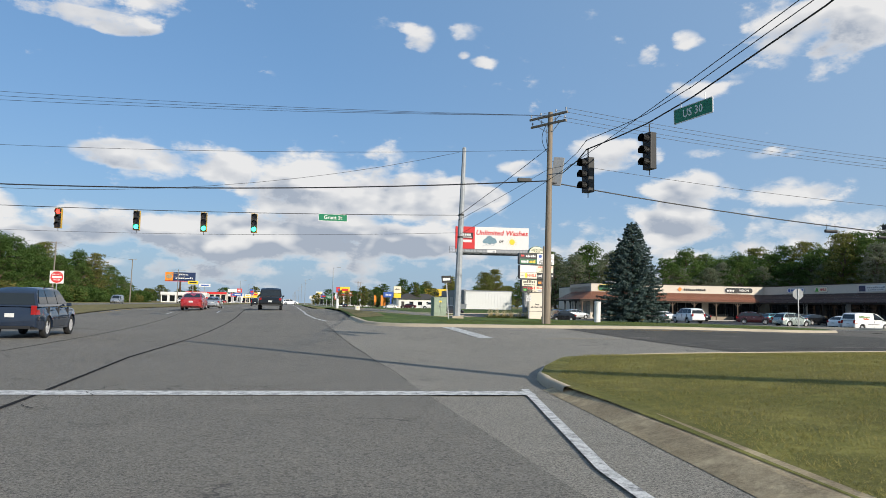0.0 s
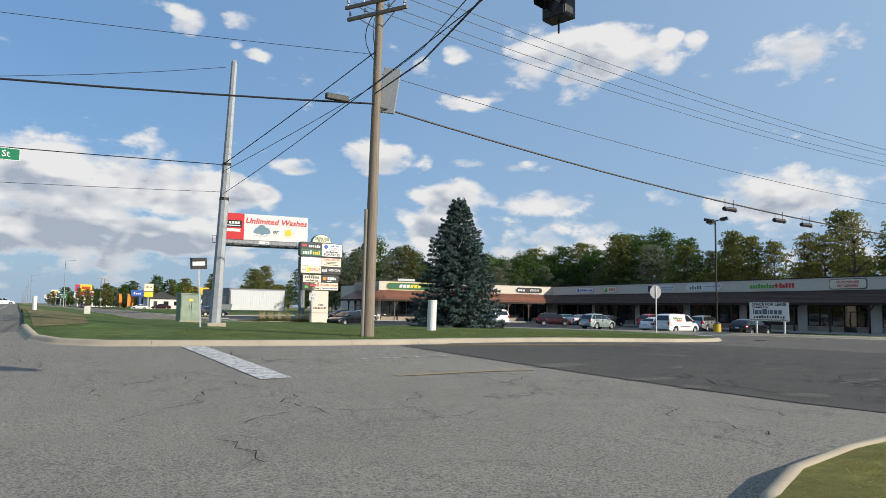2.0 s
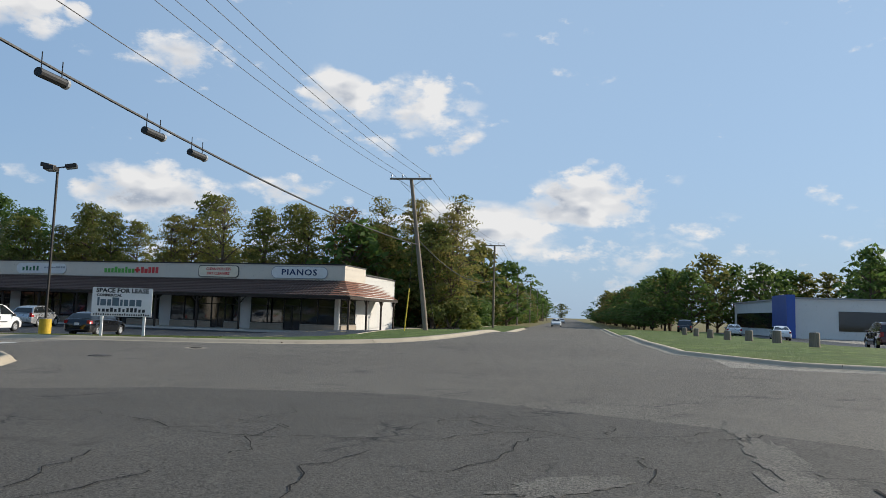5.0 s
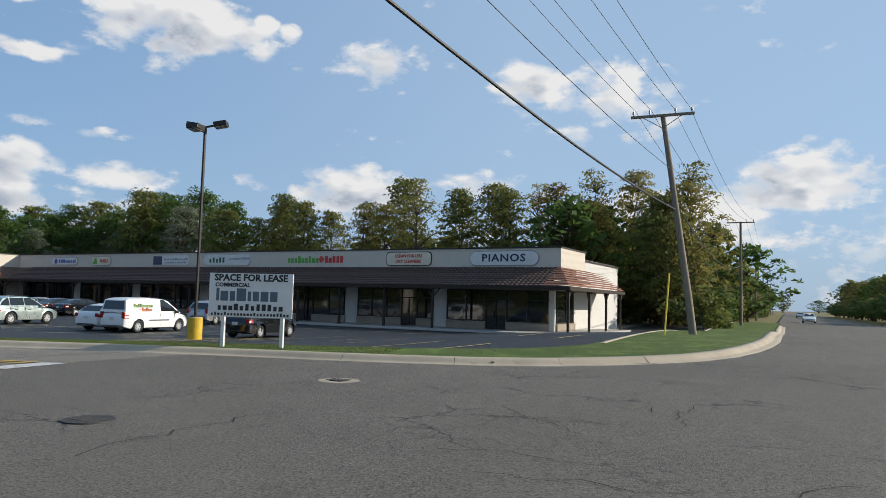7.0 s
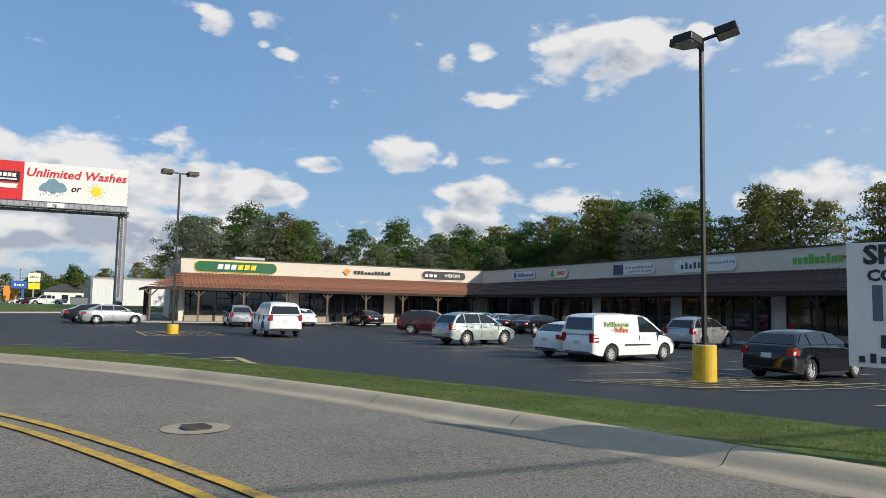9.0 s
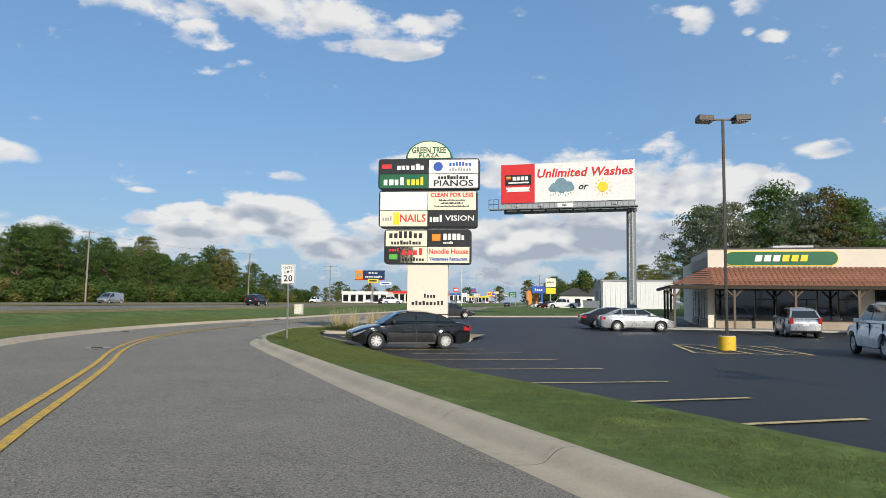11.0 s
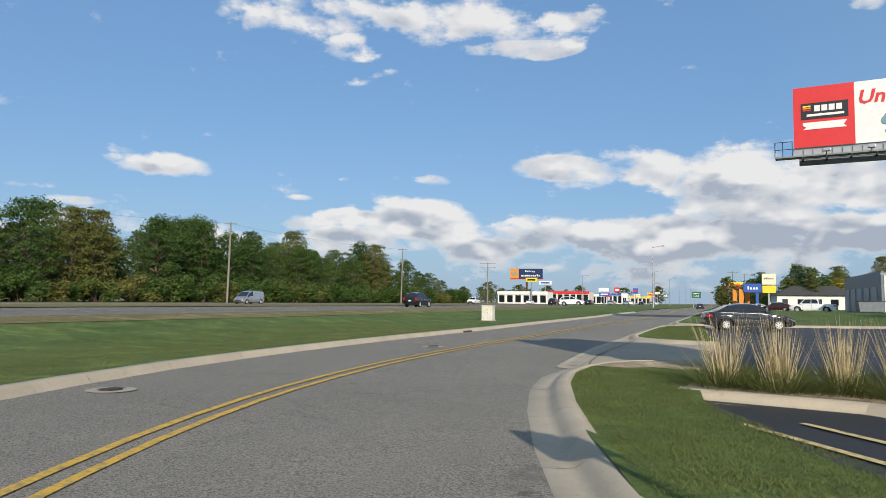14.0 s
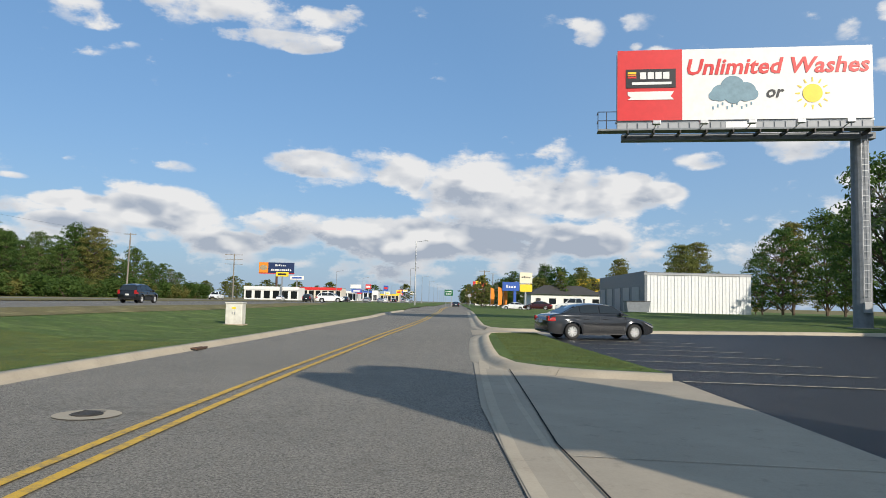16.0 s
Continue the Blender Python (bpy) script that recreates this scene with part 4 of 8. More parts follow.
def plaza():
    root = empty("shopping_plaza", PLAZA, "low L-shaped shop row with cream fascia, tiled canopy and timber posts", "building")
    T, F, E = 5.80, 4.46, 3.12
    # left wing runs to -x, right wing to -y; inner corner at the origin
    L, R = 31.2, 62.2
    bm = box(BM(), -L, 14, 0.35, 16, 0.0, T - 0.45)
    part("shop_body", bm, STUCCO, root)
    bm = box(BM(), 0.35, 16.5, -R + 0.6, 0.34, 0.0, T - 0.46)
    part("shop_body", bm, WHITE_WALL, root, "white painted masonry")
    # fascias
    part("fascia", box(BM(), -L, 0.02, 0.0, 0.33, F, T, 0.01), STUCCO, root, "cream stucco sign band in the sun")
    part("fascia", box(BM(), 0.0, 0.33, -R, 0.0, F, T, 0.01), STUCCO, root, "cream stucco sign band in shade")
    part("fascia", box(BM(), 0.335, 5.3, -R, -R + 0.33, F, T, 0.01), STUCCO, root)
    part("fascia", box(BM(), -L, -L + 0.33, 0.335, 10, F, T, 0.01), STUCCO, root)
    part("capping", box(BM(), -L - 0.06, 0.06, -0.06, 0.42, T, T + 0.09), CAPPING, root)
    part("capping", box(BM(), -0.06, 0.42, -R - 0.06, -0.07, T + 0.002, T + 0.092), CAPPING, root)
    part("capping", box(BM(), 0.43, 5.4, -R - 0.06, -R + 0.42, T + 0.001, T + 0.09), CAPPING, root)
    part("capping", box(BM(), -L - 0.06, -L + 0.42, 0.43, 10, T + 0.001, T + 0.09), CAPPING, root)
    part("capping", box(BM(), 5.4, 16.6, -R + 0.5, -R + 0.75, T - 0.5, T - 0.40), CAPPING, root)
    part("roof", box(BM(), -L + 0.4, 14, 0.45, 15.9, T - 0.44, T - 0.3), ROOFING, root)
    part("roof", box(BM(), 0.45, 16.4, -R + 0.8, 0.3, T - 0.45, T - 0.31), ROOFING, root)
    part("roof_unit", box(BM(), -25.5, -22.5, 6, 8, T - 0.3, T + 0.7, 0.03), paint_mat("galvanised_unit", (0.4, 0.41, 0.42), 0.5, 0.6), root)
    D = 2.9
    # canopies of tile courses; the second wing's shade is put into its tile colour
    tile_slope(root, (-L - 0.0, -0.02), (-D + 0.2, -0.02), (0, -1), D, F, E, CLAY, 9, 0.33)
    tile_slope(root, (-0.02, -D + 0.2), (-0.02, -R + 0.2), (-1, 0), D, F, E, CLAY_SHADED, 9, 0.33)
    # valley triangle at the inner corner, shade-darkened too, and hips at the ends
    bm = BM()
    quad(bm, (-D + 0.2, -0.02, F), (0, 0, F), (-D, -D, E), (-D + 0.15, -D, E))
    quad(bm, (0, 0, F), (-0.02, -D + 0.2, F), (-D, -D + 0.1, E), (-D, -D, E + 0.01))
    part("valley", bm, CLAY_SHADED, root)
    for i in range(8):
        f0, f1 = i / 8, (i + 1) / 8
        z0, z1 = F + (E - F) * f0, F + (E - F) * f1
        bm, bm2 = BM(), BM()
        quad(bm, (-L, -0.02 - D * f0, z0 + .03), (-L - D * f0, -0.02 - D * f0, z0 + .03), (-L - D * f1, -0.02 - D * f1, z1 + .07), (-L, -0.02 - D * f1, z1 + .07))
        quad(bm, (-L - D * f0, -0.02 - D * f0, z0 + .03), (-L - D * f0, 9, z0 + .03), (-L - D * f1, 9, z1 + .07), (-L - D * f1, -0.02 - D * f1, z1 + .07))
        quad(bm2, (-0.02 - D * f0, -R + .2, z0 + .03), (-0.02 - D * f1, -R + .2, z1 + .07), (-0.02 - D * f1, -R - D * .55 * f1, z1 + .07), (-0.02 - D * f0, -R - D * .55 * f0, z0 + .03))
        quad(bm2, (-0.02 - D * f0, -R - D * .55 * f0, z0 + .03), (-0.02 - D * f1, -R - D * .55 * f1, z1 + .07), (10.4, -R - D * .55 * f1, z1 + .07), (5.2 + 5.2 * f0, -R - D * .55 * f0, z0 + .03))
        for hip in (bm, bm2):
            bmesh.ops.remove_doubles(hip, verts=hip.verts, dist=.002)
            bmesh.ops.recalc_face_normals(hip, faces=hip.faces)
            part("tile_course", hip, CLAY, root)
    # eave boards and soffits
    part("eave_board", box(BM(), -L - D, -D + 0.1, -D - 0.06, -D + 0.02, E - 0.24, E + 0.0), DARK_TIMBER, root)
    part("eave_board", box(BM(), -D - 0.06, -D + 0.02, -R - D * .55, -D - 0.07, E - 0.24, E - 0.002), DARK_TIMBER, root)
    part("eave_board", box(BM(), -D, 10.4, -R - D * .55 - 0.06, -R - D * .55 + 0.02, E - 0.24, E - 0.001), DARK_TIMBER, root)
    part("eave_board", box(BM(), -L - D - 0.06, -L - D + 0.02, -D + 0.03, 9, E - 0.24, E - 0.001), DARK_TIMBER, root)
    part("soffit", box(BM(), -L - D + 0.05, -D, -D + 0.04, 0.34, E - 0.2, E - 0.14), SOFFIT, root)
    part("soffit", box(BM(), -D + 0.04, 0.34, -R - D * .5, -0.02, E - 0.21, E - 0.15), SOFFIT, root)
    part("soffit", box(BM(), 0.36, 10.3, -R - D * .5, -R + 0.58, E - 0.2, E - 0.14), SOFFIT, root)
    # raised walk
    part("walk", box(BM(), -L - D - 0.3, 0.34, -D - 0.35, 0.34, -0.3, 0.13, 0.015), WALK, root)
    part("walk", box(BM(), -D - 0.35, 0.33, -R - D * .55 - 0.4, -D - 0.36, -0.3, 0.129, 0.015), WALK, root)
    part("walk", box(BM(), 0.34, 11, -R - D * .55 - 0.4, -R + 0.58, -0.3, 0.128, 0.015), WALK, root)
    # timber posts with braces
    for i in range(9):
        post(root, -L - D + 0.35 + i * (L - 0.35) / 8.0 if i else -L - D + 0.3, -D + 0.18, 0.13, E - 0.2, TIMBER, ((-1, 0), (1, 0)))
    for i in range(3):
        post(root, -L - D + 0.3, -D + 3.0 + i * 2.6, 0.13, E - 0.2, DARK_TIMBER, ((0, -1), (0, 1)))
    for i in range(15):
        y = -D - 3 - i * 4.0
        post(root, -D + 0.18, y, 0.13, E - 0.2, DARK_TIMBER, ((0, -1), (0, 1))) if i % 1 == 0 and y > -R + 6 else None
    for x in (-D + 0.4, 1.9, 6.0, 9.9):
        post(root, x, -R - D * .55 + 0.2, 0.13, E - 0.2, DARK_TIMBER, ((-1, 0), (1, 0)))
    # shopfronts
    shopfront(root, (-L + 0.5, 0.3), (-21.2, 0.3), (0, -1), 0.13, E - 0.2, 7, (4,))
    shopfront(root, (-20.2, 0.3), (-11.4, 0.3), (0, -1), 0.13, E - 0.2, 6, (2,))
    shopfront(root, (-10.2, 0.3), (-1.0, 0.3), (0, -1), 0.13, E - 0.2, 6, (3,))
    shopfront(root, (-L + 0.02, 8.8), (-L + 0.02, 0.5), (-1, 0), 0.13, E - 0.2, 5, (2,))
    for y0, y1, n, dr in ((-1, -9.5, 5, (2,)), (-10.6, -18.6, 5, (3,)), (-19.8, -27.8, 5, (1,)), (-29, -36.5, 5, (2,)), (-37.6, -44.2, 4, (1,)), (-45.4, -52.2, 5, (3,)), (-53.4, -R + 0.9, 5, (2,))):
        shopfront(root, (0.3, y0), (0.3, y1), (-1, 0), 0.13, E - 0.2, n, dr)
    shopfront(root, (0.8, -R + 0.58), (4.6, -R + 0.58), (0, -1), 0.13, E - 0.2, 2)
    return root


plaza_ob = plaza()


# ---- lettering and signs ----
def text_bm(body, size, depth=0.012, spacing=1.0, squash=1.0, shear=0.0, bold=0.0):
    cu = bpy.data.curves.new("lettering", "FONT")
    cu.body, cu.size, cu.extrude, cu.space_character, cu.shear = body, size, depth, spacing, shear
    cu.offset = bold
    cu.align_x, cu.align_y = "CENTER", "CENTER"
    cu.resolution_u = 2
    ob = bpy.data.objects.new("lettering", cu)
    scene.collection.objects.link(ob)
    me = bpy.data.meshes.new_from_object(ob.evaluated_get(bpy.context.evaluated_depsgraph_get()))
    bm = bmesh.new()
    bm.from_mesh(me)
    bpy.data.objects.remove(ob)
    bpy.data.meshes.remove(me)
    bpy.data.curves.remove(cu)
    for v in bm.verts:
        v.co.x *= squash
    # stands upright in the xz plane, facing -y
    for v in bm.verts:
        v.co = Vector((v.co.x, -v.co.z, v.co.y))
    return bm


def shift(bm, dx, dy, dz):
    for v in bm.verts:
        v.co += Vector((dx, dy, dz))
    return bm


def pill(w, hgt, y0, y1, r=None, seg=8):
    """A board with rounded ends in the xz plane."""
    r = min(w, hgt) / 2 if r is None else r
    pts = []
    for cx, cz, a0 in ((w / 2 - r, hgt / 2 - r, 0), (-w / 2 + r, hgt / 2 - r, 90), (-w / 2 + r, -hgt / 2 + r, 180), (w / 2 - r, -hgt / 2 + r, 270)):
        for i in range(seg + 1):
            t = radians(a0 + 90 * i / seg)
            pts.append((cx + r * math.cos(t), cz + r * math.sin(t)))
    return prism(BM(), pts, y0, y1)


def panel(w, hgt, y0, y1, cx=0.0, cz=0.0, bevel=0.0):
    return box(BM(), cx - w / 2, cx + w / 2, y0, y1, cz - hgt / 2, cz + hgt / 2, bevel)


def bars(root, n, w, hgt, cx, cz, y, mat, gap=0.3, seed=1):
    """Unreadable or private writing: a row of plain bars."""
    r = random.Random(seed)
    unit = w / n
    for i in range(n):
        bw = unit * (1 - gap) * r.uniform(0.7, 1.0)
        bh = hgt * r.choice((0.7, 0.72, 1.0))
        part("bar", panel(bw, bh, y - 0.012, y, cx - w / 2 + unit * (i + 0.5), cz - (hgt - bh) / 2), mat, root)


S_WHITE = paint_mat("sign_white", (0.70, 0.69, 0.665), 0.45, wear=0.05)
S_CREAM = paint_mat("sign_cream", (0.74, 0.66, 0.5), 0.5, wear=0.06)
S_BLACK = paint_mat("sign_black", (0.018, 0.018, 0.02), 0.4)
S_GREEN = paint_mat("sign_green", (0.012, 0.11, 0.045), 0.4, wear=0.06)
S_YELLOW = paint_mat("sign_yellow", (0.8, 0.56, 0.03), 0.4, wear=0.05)
S_ORANGE = paint_mat("sign_orange", (0.75, 0.23, 0.02), 0.4, wear=0.05)
S_RED = paint_mat("sign_red", (0.58, 0.03, 0.03), 0.4, wear=0.05)
S_BLUE = paint_mat("sign_blue", (0.03, 0.09, 0.36), 0.4, wear=0.05)
S_NAVY = paint_mat("sign_navy", (0.015, 0.03, 0.09), 0.4, wear=0.05)
S_GREY = paint_mat("sign_grey", (0.30, 0.31, 0.32), 0.5, wear=0.06)
S_LIME = paint_mat("sign_leaf_green", (0.10, 0.38, 0.05), 0.4, wear=0.05)
GALV = paint_mat("galvanised_steel", (0.42, 0.43, 0.44), 0.45, 0.75, 0.15, 6)
STEEL_GREY = paint_mat("weathered_grey_steel", (0.36, 0.38, 0.40), 0.6, 0.25, 0.12, 4)
COLUMN_GREY = paint_mat("dull_grey_column", (0.20, 0.215, 0.23), 0.65, 0.15, 0.12, 3)
ALU = paint_mat("aluminium_frame", (0.5, 0.5, 0.5), 0.4, 0.8)


def fascia_sign(name, u, wing, w, hgt, board, label, build, edge=None, z=5.12, r=None):
    """A raised sign on the plaza's fascia; u runs along the wing from the inner corner."""
    m = PLAZA @ (pose(-u, -0.02, z) if wing == "left" else pose(-0.02, -u, z, 0, 0, -90))
    root = empty(name, m, label, "shop sign", "signs on the plaza fascia")
    if edge:
        part("rim", pill(w + 0.12, hgt + 0.12, -0.05, 0.0, r), edge, root)
    if board:
        part("board", pill(w, hgt, -0.08, -0.051 if edge else 0.0, r), board, root)
    build(root)
    return root


def sign_a(root):
    # a green lozenge with white and yellow slanted blocks in place of a brand word
    for i in range(6):
        col = S_WHITE if i < 3 else S_YELLOW
        part("block", prism(BM(), [(-1.75 + i * 0.6, -0.22), (-1.3 + i * 0.6, -0.22), (-1.2 + i * 0.6, 0.24), (-1.65 + i * 0.6, 0.24)], -0.12, -0.081), col, root)


fascia_sign("shop_sign", 26.3, "left", 7.4, 0.95, S_GREEN, "long green lozenge sign with white and yellow blocks", sign_a, S_YELLOW)


def sign_b(root):
    part("mark", prism(BM(), [(-2.5, 0), (-2.1, 0.36), (-1.7, 0.1), (-2.1, -0.36)], -0.1, 0), S_ORANGE, root)
    bars(root, 11, 4.0, 0.36, 0.6, -0.02, -0.05, S_BLACK, 0.15, 3)


fascia_sign("shop_sign", 13.5, "left", 4, 0.6, None, "orange mark with a row of black letter shapes", sign_b)


def sign_c(root):
    bars(root, 3, 1.5, 0.42, -1.55, 0.02, -0.081, S_WHITE, 0.2, 4)
    part("lettering", shift(text_bm("VISION", 0.5, 0.012, 1.05, 1.1, 0, 0.008), 0.95, -0.09, 0), S_WHITE, root)


fascia_sign("shop_sign", 4.8, "left", 5.1, 0.85, S_BLACK, "black oval-ended eyewear shop sign with white letters", sign_c, S_WHITE)


def sign_d(root):
    part("mark", pill(0.55, 0.55, -0.1, -0.081), S_BLUE, shift_ob(root, -1.45))
    bars(root, 10, 2.9, 0.34, 0.45, 0, -0.081, S_BLUE, 0.2, 5)


def shift_ob(root, dx):
    ob = new("mark_plate", mesh_of("mark_plate", shift(pill(0.62, 0.62, -0.085, -0.081), 0, 0, 0), S_WHITE))
    ob.parent, ob.location = root, (dx, 0, 0)
    return ob


fascia_sign("shop_sign", 8.2, "right", 4.2, 0.72, S_WHITE, "white clothing shop sign with blue shapes", sign_d, S_GREY)


def sign_e(root):
    part("mark", prism(BM(), [(-1.3, -0.3), (-0.9, 0.32), (-0.75, 0.32), (-0.5, -0.3)], -0.1, -0.081), S_LIME, root)
    part("lettering", shift(text_bm("NAILS", 0.5, 0.012, 1.0, 0.95, 0, 0.008), 0.45, -0.09, 0), S_RED, root)


fascia_sign("shop_sign", 14.1, "right", 2.9, 0.85, S_CREAM, "cream nail salon sign with red letters", sign_e, S_GREY)


def sign_f(root):
    part("mark", shift(panel(1.2, 0.8, -0.1, -0.081), -1.75, 0, 0), S_NAVY, root)
    bars(root, 9, 3.2, 0.22, 0.7, 0.12, -0.081, S_GREY, 0.15, 6)
    bars(root, 9, 2.8, 0.16, 0.7, -0.2, -0.081, S_GREY, 0.15, 7)


fascia_sign("shop_sign", 24.2, "right", 4.8, 0.9, S_WHITE, "pale restaurant sign with grey letter shapes", sign_f, None)


def sign_g(root):
    bars(root, 5, 2.0, 0.45, -1.2, 0, -0.081, S_GREEN, 0.25, 8)
    bars(root, 9, 2.4, 0.18, 1.5, 0.12, -0.081, S_GREY, 0.15, 9)


fascia_sign("shop_sign", 31.4, "right", 5.6, 0.95, S_WHITE, "white spa sign with green letter shapes", sign_g, None)


def sign_h(root):
    bars(root, 9, 3.3, 0.55, -1.35, 0, 0.0, S_LIME, 0.12, 10)
    part("plus", panel(0.5, 0.16, -0.1, 0, 0.6, 0), S_RED, root)
    part("plus", panel(0.16, 0.5, -0.11, 0, 0.6, 0), S_RED, root)
    bars(root, 5, 1.9, 0.55, 1.85, 0, 0.0, S_RED, 0.12, 11)


fascia_sign("shop_sign", 41.3, "right", 5.6, 0.8, None, "green and red raised letter shapes of a battery shop", sign_h)


def sign_i(root):
    part("lettering", shift(text_bm("CLEAN FOR LESS", 0.34, 0.012, 1.0, 0.95, 0, 0.006), 0, -0.09, 0.2), S_RED, root)
    part("lettering", shift(text_bm("DRY CLEANERS", 0.34, 0.012, 1.0, 0.95, 0, 0.006), 0, -0.09, -0.2), S_RED, root)


fascia_sign("shop_sign", 50.2, "right", 3.9, 0.95, S_CREAM, "cream dry cleaner sign with two red lines", sign_i, S_BLACK, r=0.3)


def sign_j(root):
    part("lettering", shift(text_bm("PIANOS", 0.74, 0.015, 1.12, 1.2, 0, 0.014), 0, -0.09, 0), S_NAVY, root)


fascia_sign("shop_sign", 58.0, "right", 5.2, 0.95, S_WHITE, "white piano shop sign with navy letters", sign_j, S_GREY)

# ---- signs that stand on their own ----
def face(bm, m):
    bm.transform(m)
    return bm


def pylon_sign():
    root = empty("pylon_sign", pose(32.1, 87.9, h(32.1, 87.9), 0, 0, 4.0), "tall plaza pylon sign with three lit cabinets on a cream base", "sign")
    z0 = h(32.1, 87.9)

    def cab(x0, x1, zb, zt, rows):
        zb, zt = zb - z0, zt - z0
        body = part("cabinet", shift(pill(x1 - x0, zt - zb, -0.3, 0.3, 0.16, 4), (x0 + x1) / 2, 0, (zb + zt) / 2), S_BLACK, root)
        for (fx0, fx1, fz0, fz1, mat, fill) in rows:
            w, hh = (x1 - x0 - 0.12) * (fx1 - fx0), (zt - zb - 0.1) * (fz1 - fz0)
            cx, cz = x0 + 0.06 + (x1 - x0 - 0.12) * (fx0 + fx1) / 2, zb + 0.05 + (zt - zb - 0.1) * (fz0 + fz1) / 2
            p = part("panel", panel(w - 0.03, hh - 0.03, -0.325, -0.295, cx, cz), mat, body)
            for kind, tx, tz, size, col, ww in fill:
                if kind == "bars":
                    n = max(4, int(ww / size * 1.45))
                    r = random.Random(n)
                    for i in range(n):
                        bw = ww / n
                        part("bar", box(BM(), cx + tx - ww / 2 + i * bw, cx + tx - ww / 2 + (i + r.uniform(.6, .85)) * bw, -0.332, -0.326, cz + tz - size / 2, cz + tz + size * r.choice((.2, .22, .5))), col, body)
                elif kind == "block":
                    part("emblem", panel(ww, size, -0.34, -0.326, cx + tx, cz + tz), col, body)
                elif kind == "dot":
                    part("emblem", shift(pill(size, size, -0.34, -0.326), cx + tx, 0, cz + tz), col, body)
                else:
                    part("lettering", shift(text_bm(kind, size, 0.006, 1.0, ww, 0, 0.006), cx + tx, -0.335, cz + tz), col, body)

    cab(-2.5, 2.5, 7.04, 8.55, [
        (0, .5, .5, 1, S_BLACK, [("bars", .35, 0, .3, S_WHITE, 1.4), ("block", -.85, .02, .22, S_RED, .5)]),
        (.5, 1, .5, 1, S_WHITE, [("dot", -.75, 0, .45, S_BLUE, 1), ("bars", .35, .13, .2, S_BLUE, 1.1), ("bars", .35, -.14, .18, S_GREY, 1.1)]),
        (0, .5, 0, .5, S_GREEN, [("bars", -.45, 0, .4, S_WHITE, 1.1), ("bars", .6, 0, .4, S_YELLOW, .9)]),
        (.5, 1, 0, .5, S_WHITE, [("bars", 0, .18, .2, S_BLACK, 1.5), ("PIANOS", 0, -.13, .42, S_BLACK, 1.35)])])
    cab(-2.45, 2.4, 5.15, 6.98, [
        (0, .5, .46, 1, S_WHITE, []),
        (.5, 1, .46, 1, S_CREAM, [("CLEAN FOR LESS", 0, .28, .28, S_RED, 1.0), ("bars", 0, .03, .09, S_BLACK, 1.3), ("bars", 0, -.12, .09, S_BLACK, 1.1), ("bars", 0, -.27, .09, S_BLACK, 1.7)]),
        (0, .5, 0, .46, S_CREAM, [("block", -.35, 0, .6, S_YELLOW, .28), ("bars", -.8, 0, .22, S_GREY, .5), ("NAILS", .45, 0, .52, S_RED, .95)]),
        (.5, 1, 0, .46, S_BLACK, [("bars", -.75, 0, .34, S_WHITE, .65), ("VISION", .4, 0, .36, S_WHITE, 1.25)])])
    cab(-2.15, 2.1, 3.37, 5.07, [
        (0, .5, .5, 1, S_CREAM, [("bars", 0, .18, .34, S_BLACK, 1.7), ("bars", 0, -.2, .2, S_BLACK, 1.5)]),
        (.5, 1, .5, 1, S_BLACK, [("block", -.6, .05, .32, S_ORANGE, .42), ("bars", .3, .08, .3, S_WHITE, 1.1), ("bars", 0, -.2, .12, S_WHITE, .5)]),
        (0, .34, 0, .5, S_BLACK, [("block", -.3, -.1, .25, S_LIME, .4), ("bars", -.25, .24, .16, S_RED, .5)]),
        (.17, .5, 0, .5, S_CREAM, [("bars", 0, .15, .34, S_RED, 1.1), ("bars", 0, -.22, .18, S_BLACK, 1.1)]),
        (.5, 1, 0, .5, S_CREAM, [("Noodle House", 0, .16, .36, S_RED, .9), ("Vietnamese Restaurant", 0, -.2, .24, S_BLUE, .82)])])
    arch = [(1.15 * math.cos(t), 0.9 * math.sin(t)) for t in np.linspace(0, math.pi, 20)]
    a = part("arch", shift(prism(BM(), arch, -0.22, 0.22), 0, 0, 8.57 - z0), S_GREEN, root)
    arch = [(1.06 * math.cos(t), 0.82 * math.sin(t)) for t in np.linspace(0, math.pi, 20)]
    part("arch_face", shift(prism(BM(), arch, -0.24, -0.221), 0, 0, 8.6 - z0), S_CREAM, a)
    part("lettering", shift(text_bm("GREEN TREE", 0.42, 0.006, 1.0, 0.72, 0, 0.006), 0, -0.25, 8.98 - z0), S_GREEN, a)
    part("lettering", shift(text_bm("PLAZA", 0.28, 0.006, 1.1, 1.1, 0, 0.004), 0, -0.25, 8.72 - z0), S_GREEN, a)
    part("base", box(BM(), -1.0, 0.98, -0.22, 0.22, -0.2, 3.4 - z0, 0.02), STUCCO, root, "cream stucco base")
    part("base_band", box(BM(), -1.02, 1.0, -0.23, 0.23, 1.18, 1.23), S_BLACK, root)
    # house number and street name stay plain bars
    bars(root, 4, 0.6, 0.2, 0.1, 2.10, -0.225, S_BLACK, 0.25, 21)
    bars(root, 9, 1.6, 0.2, 0.0, 1.75, -0.225, S_BLACK, 0.3, 22)


pylon_sign()


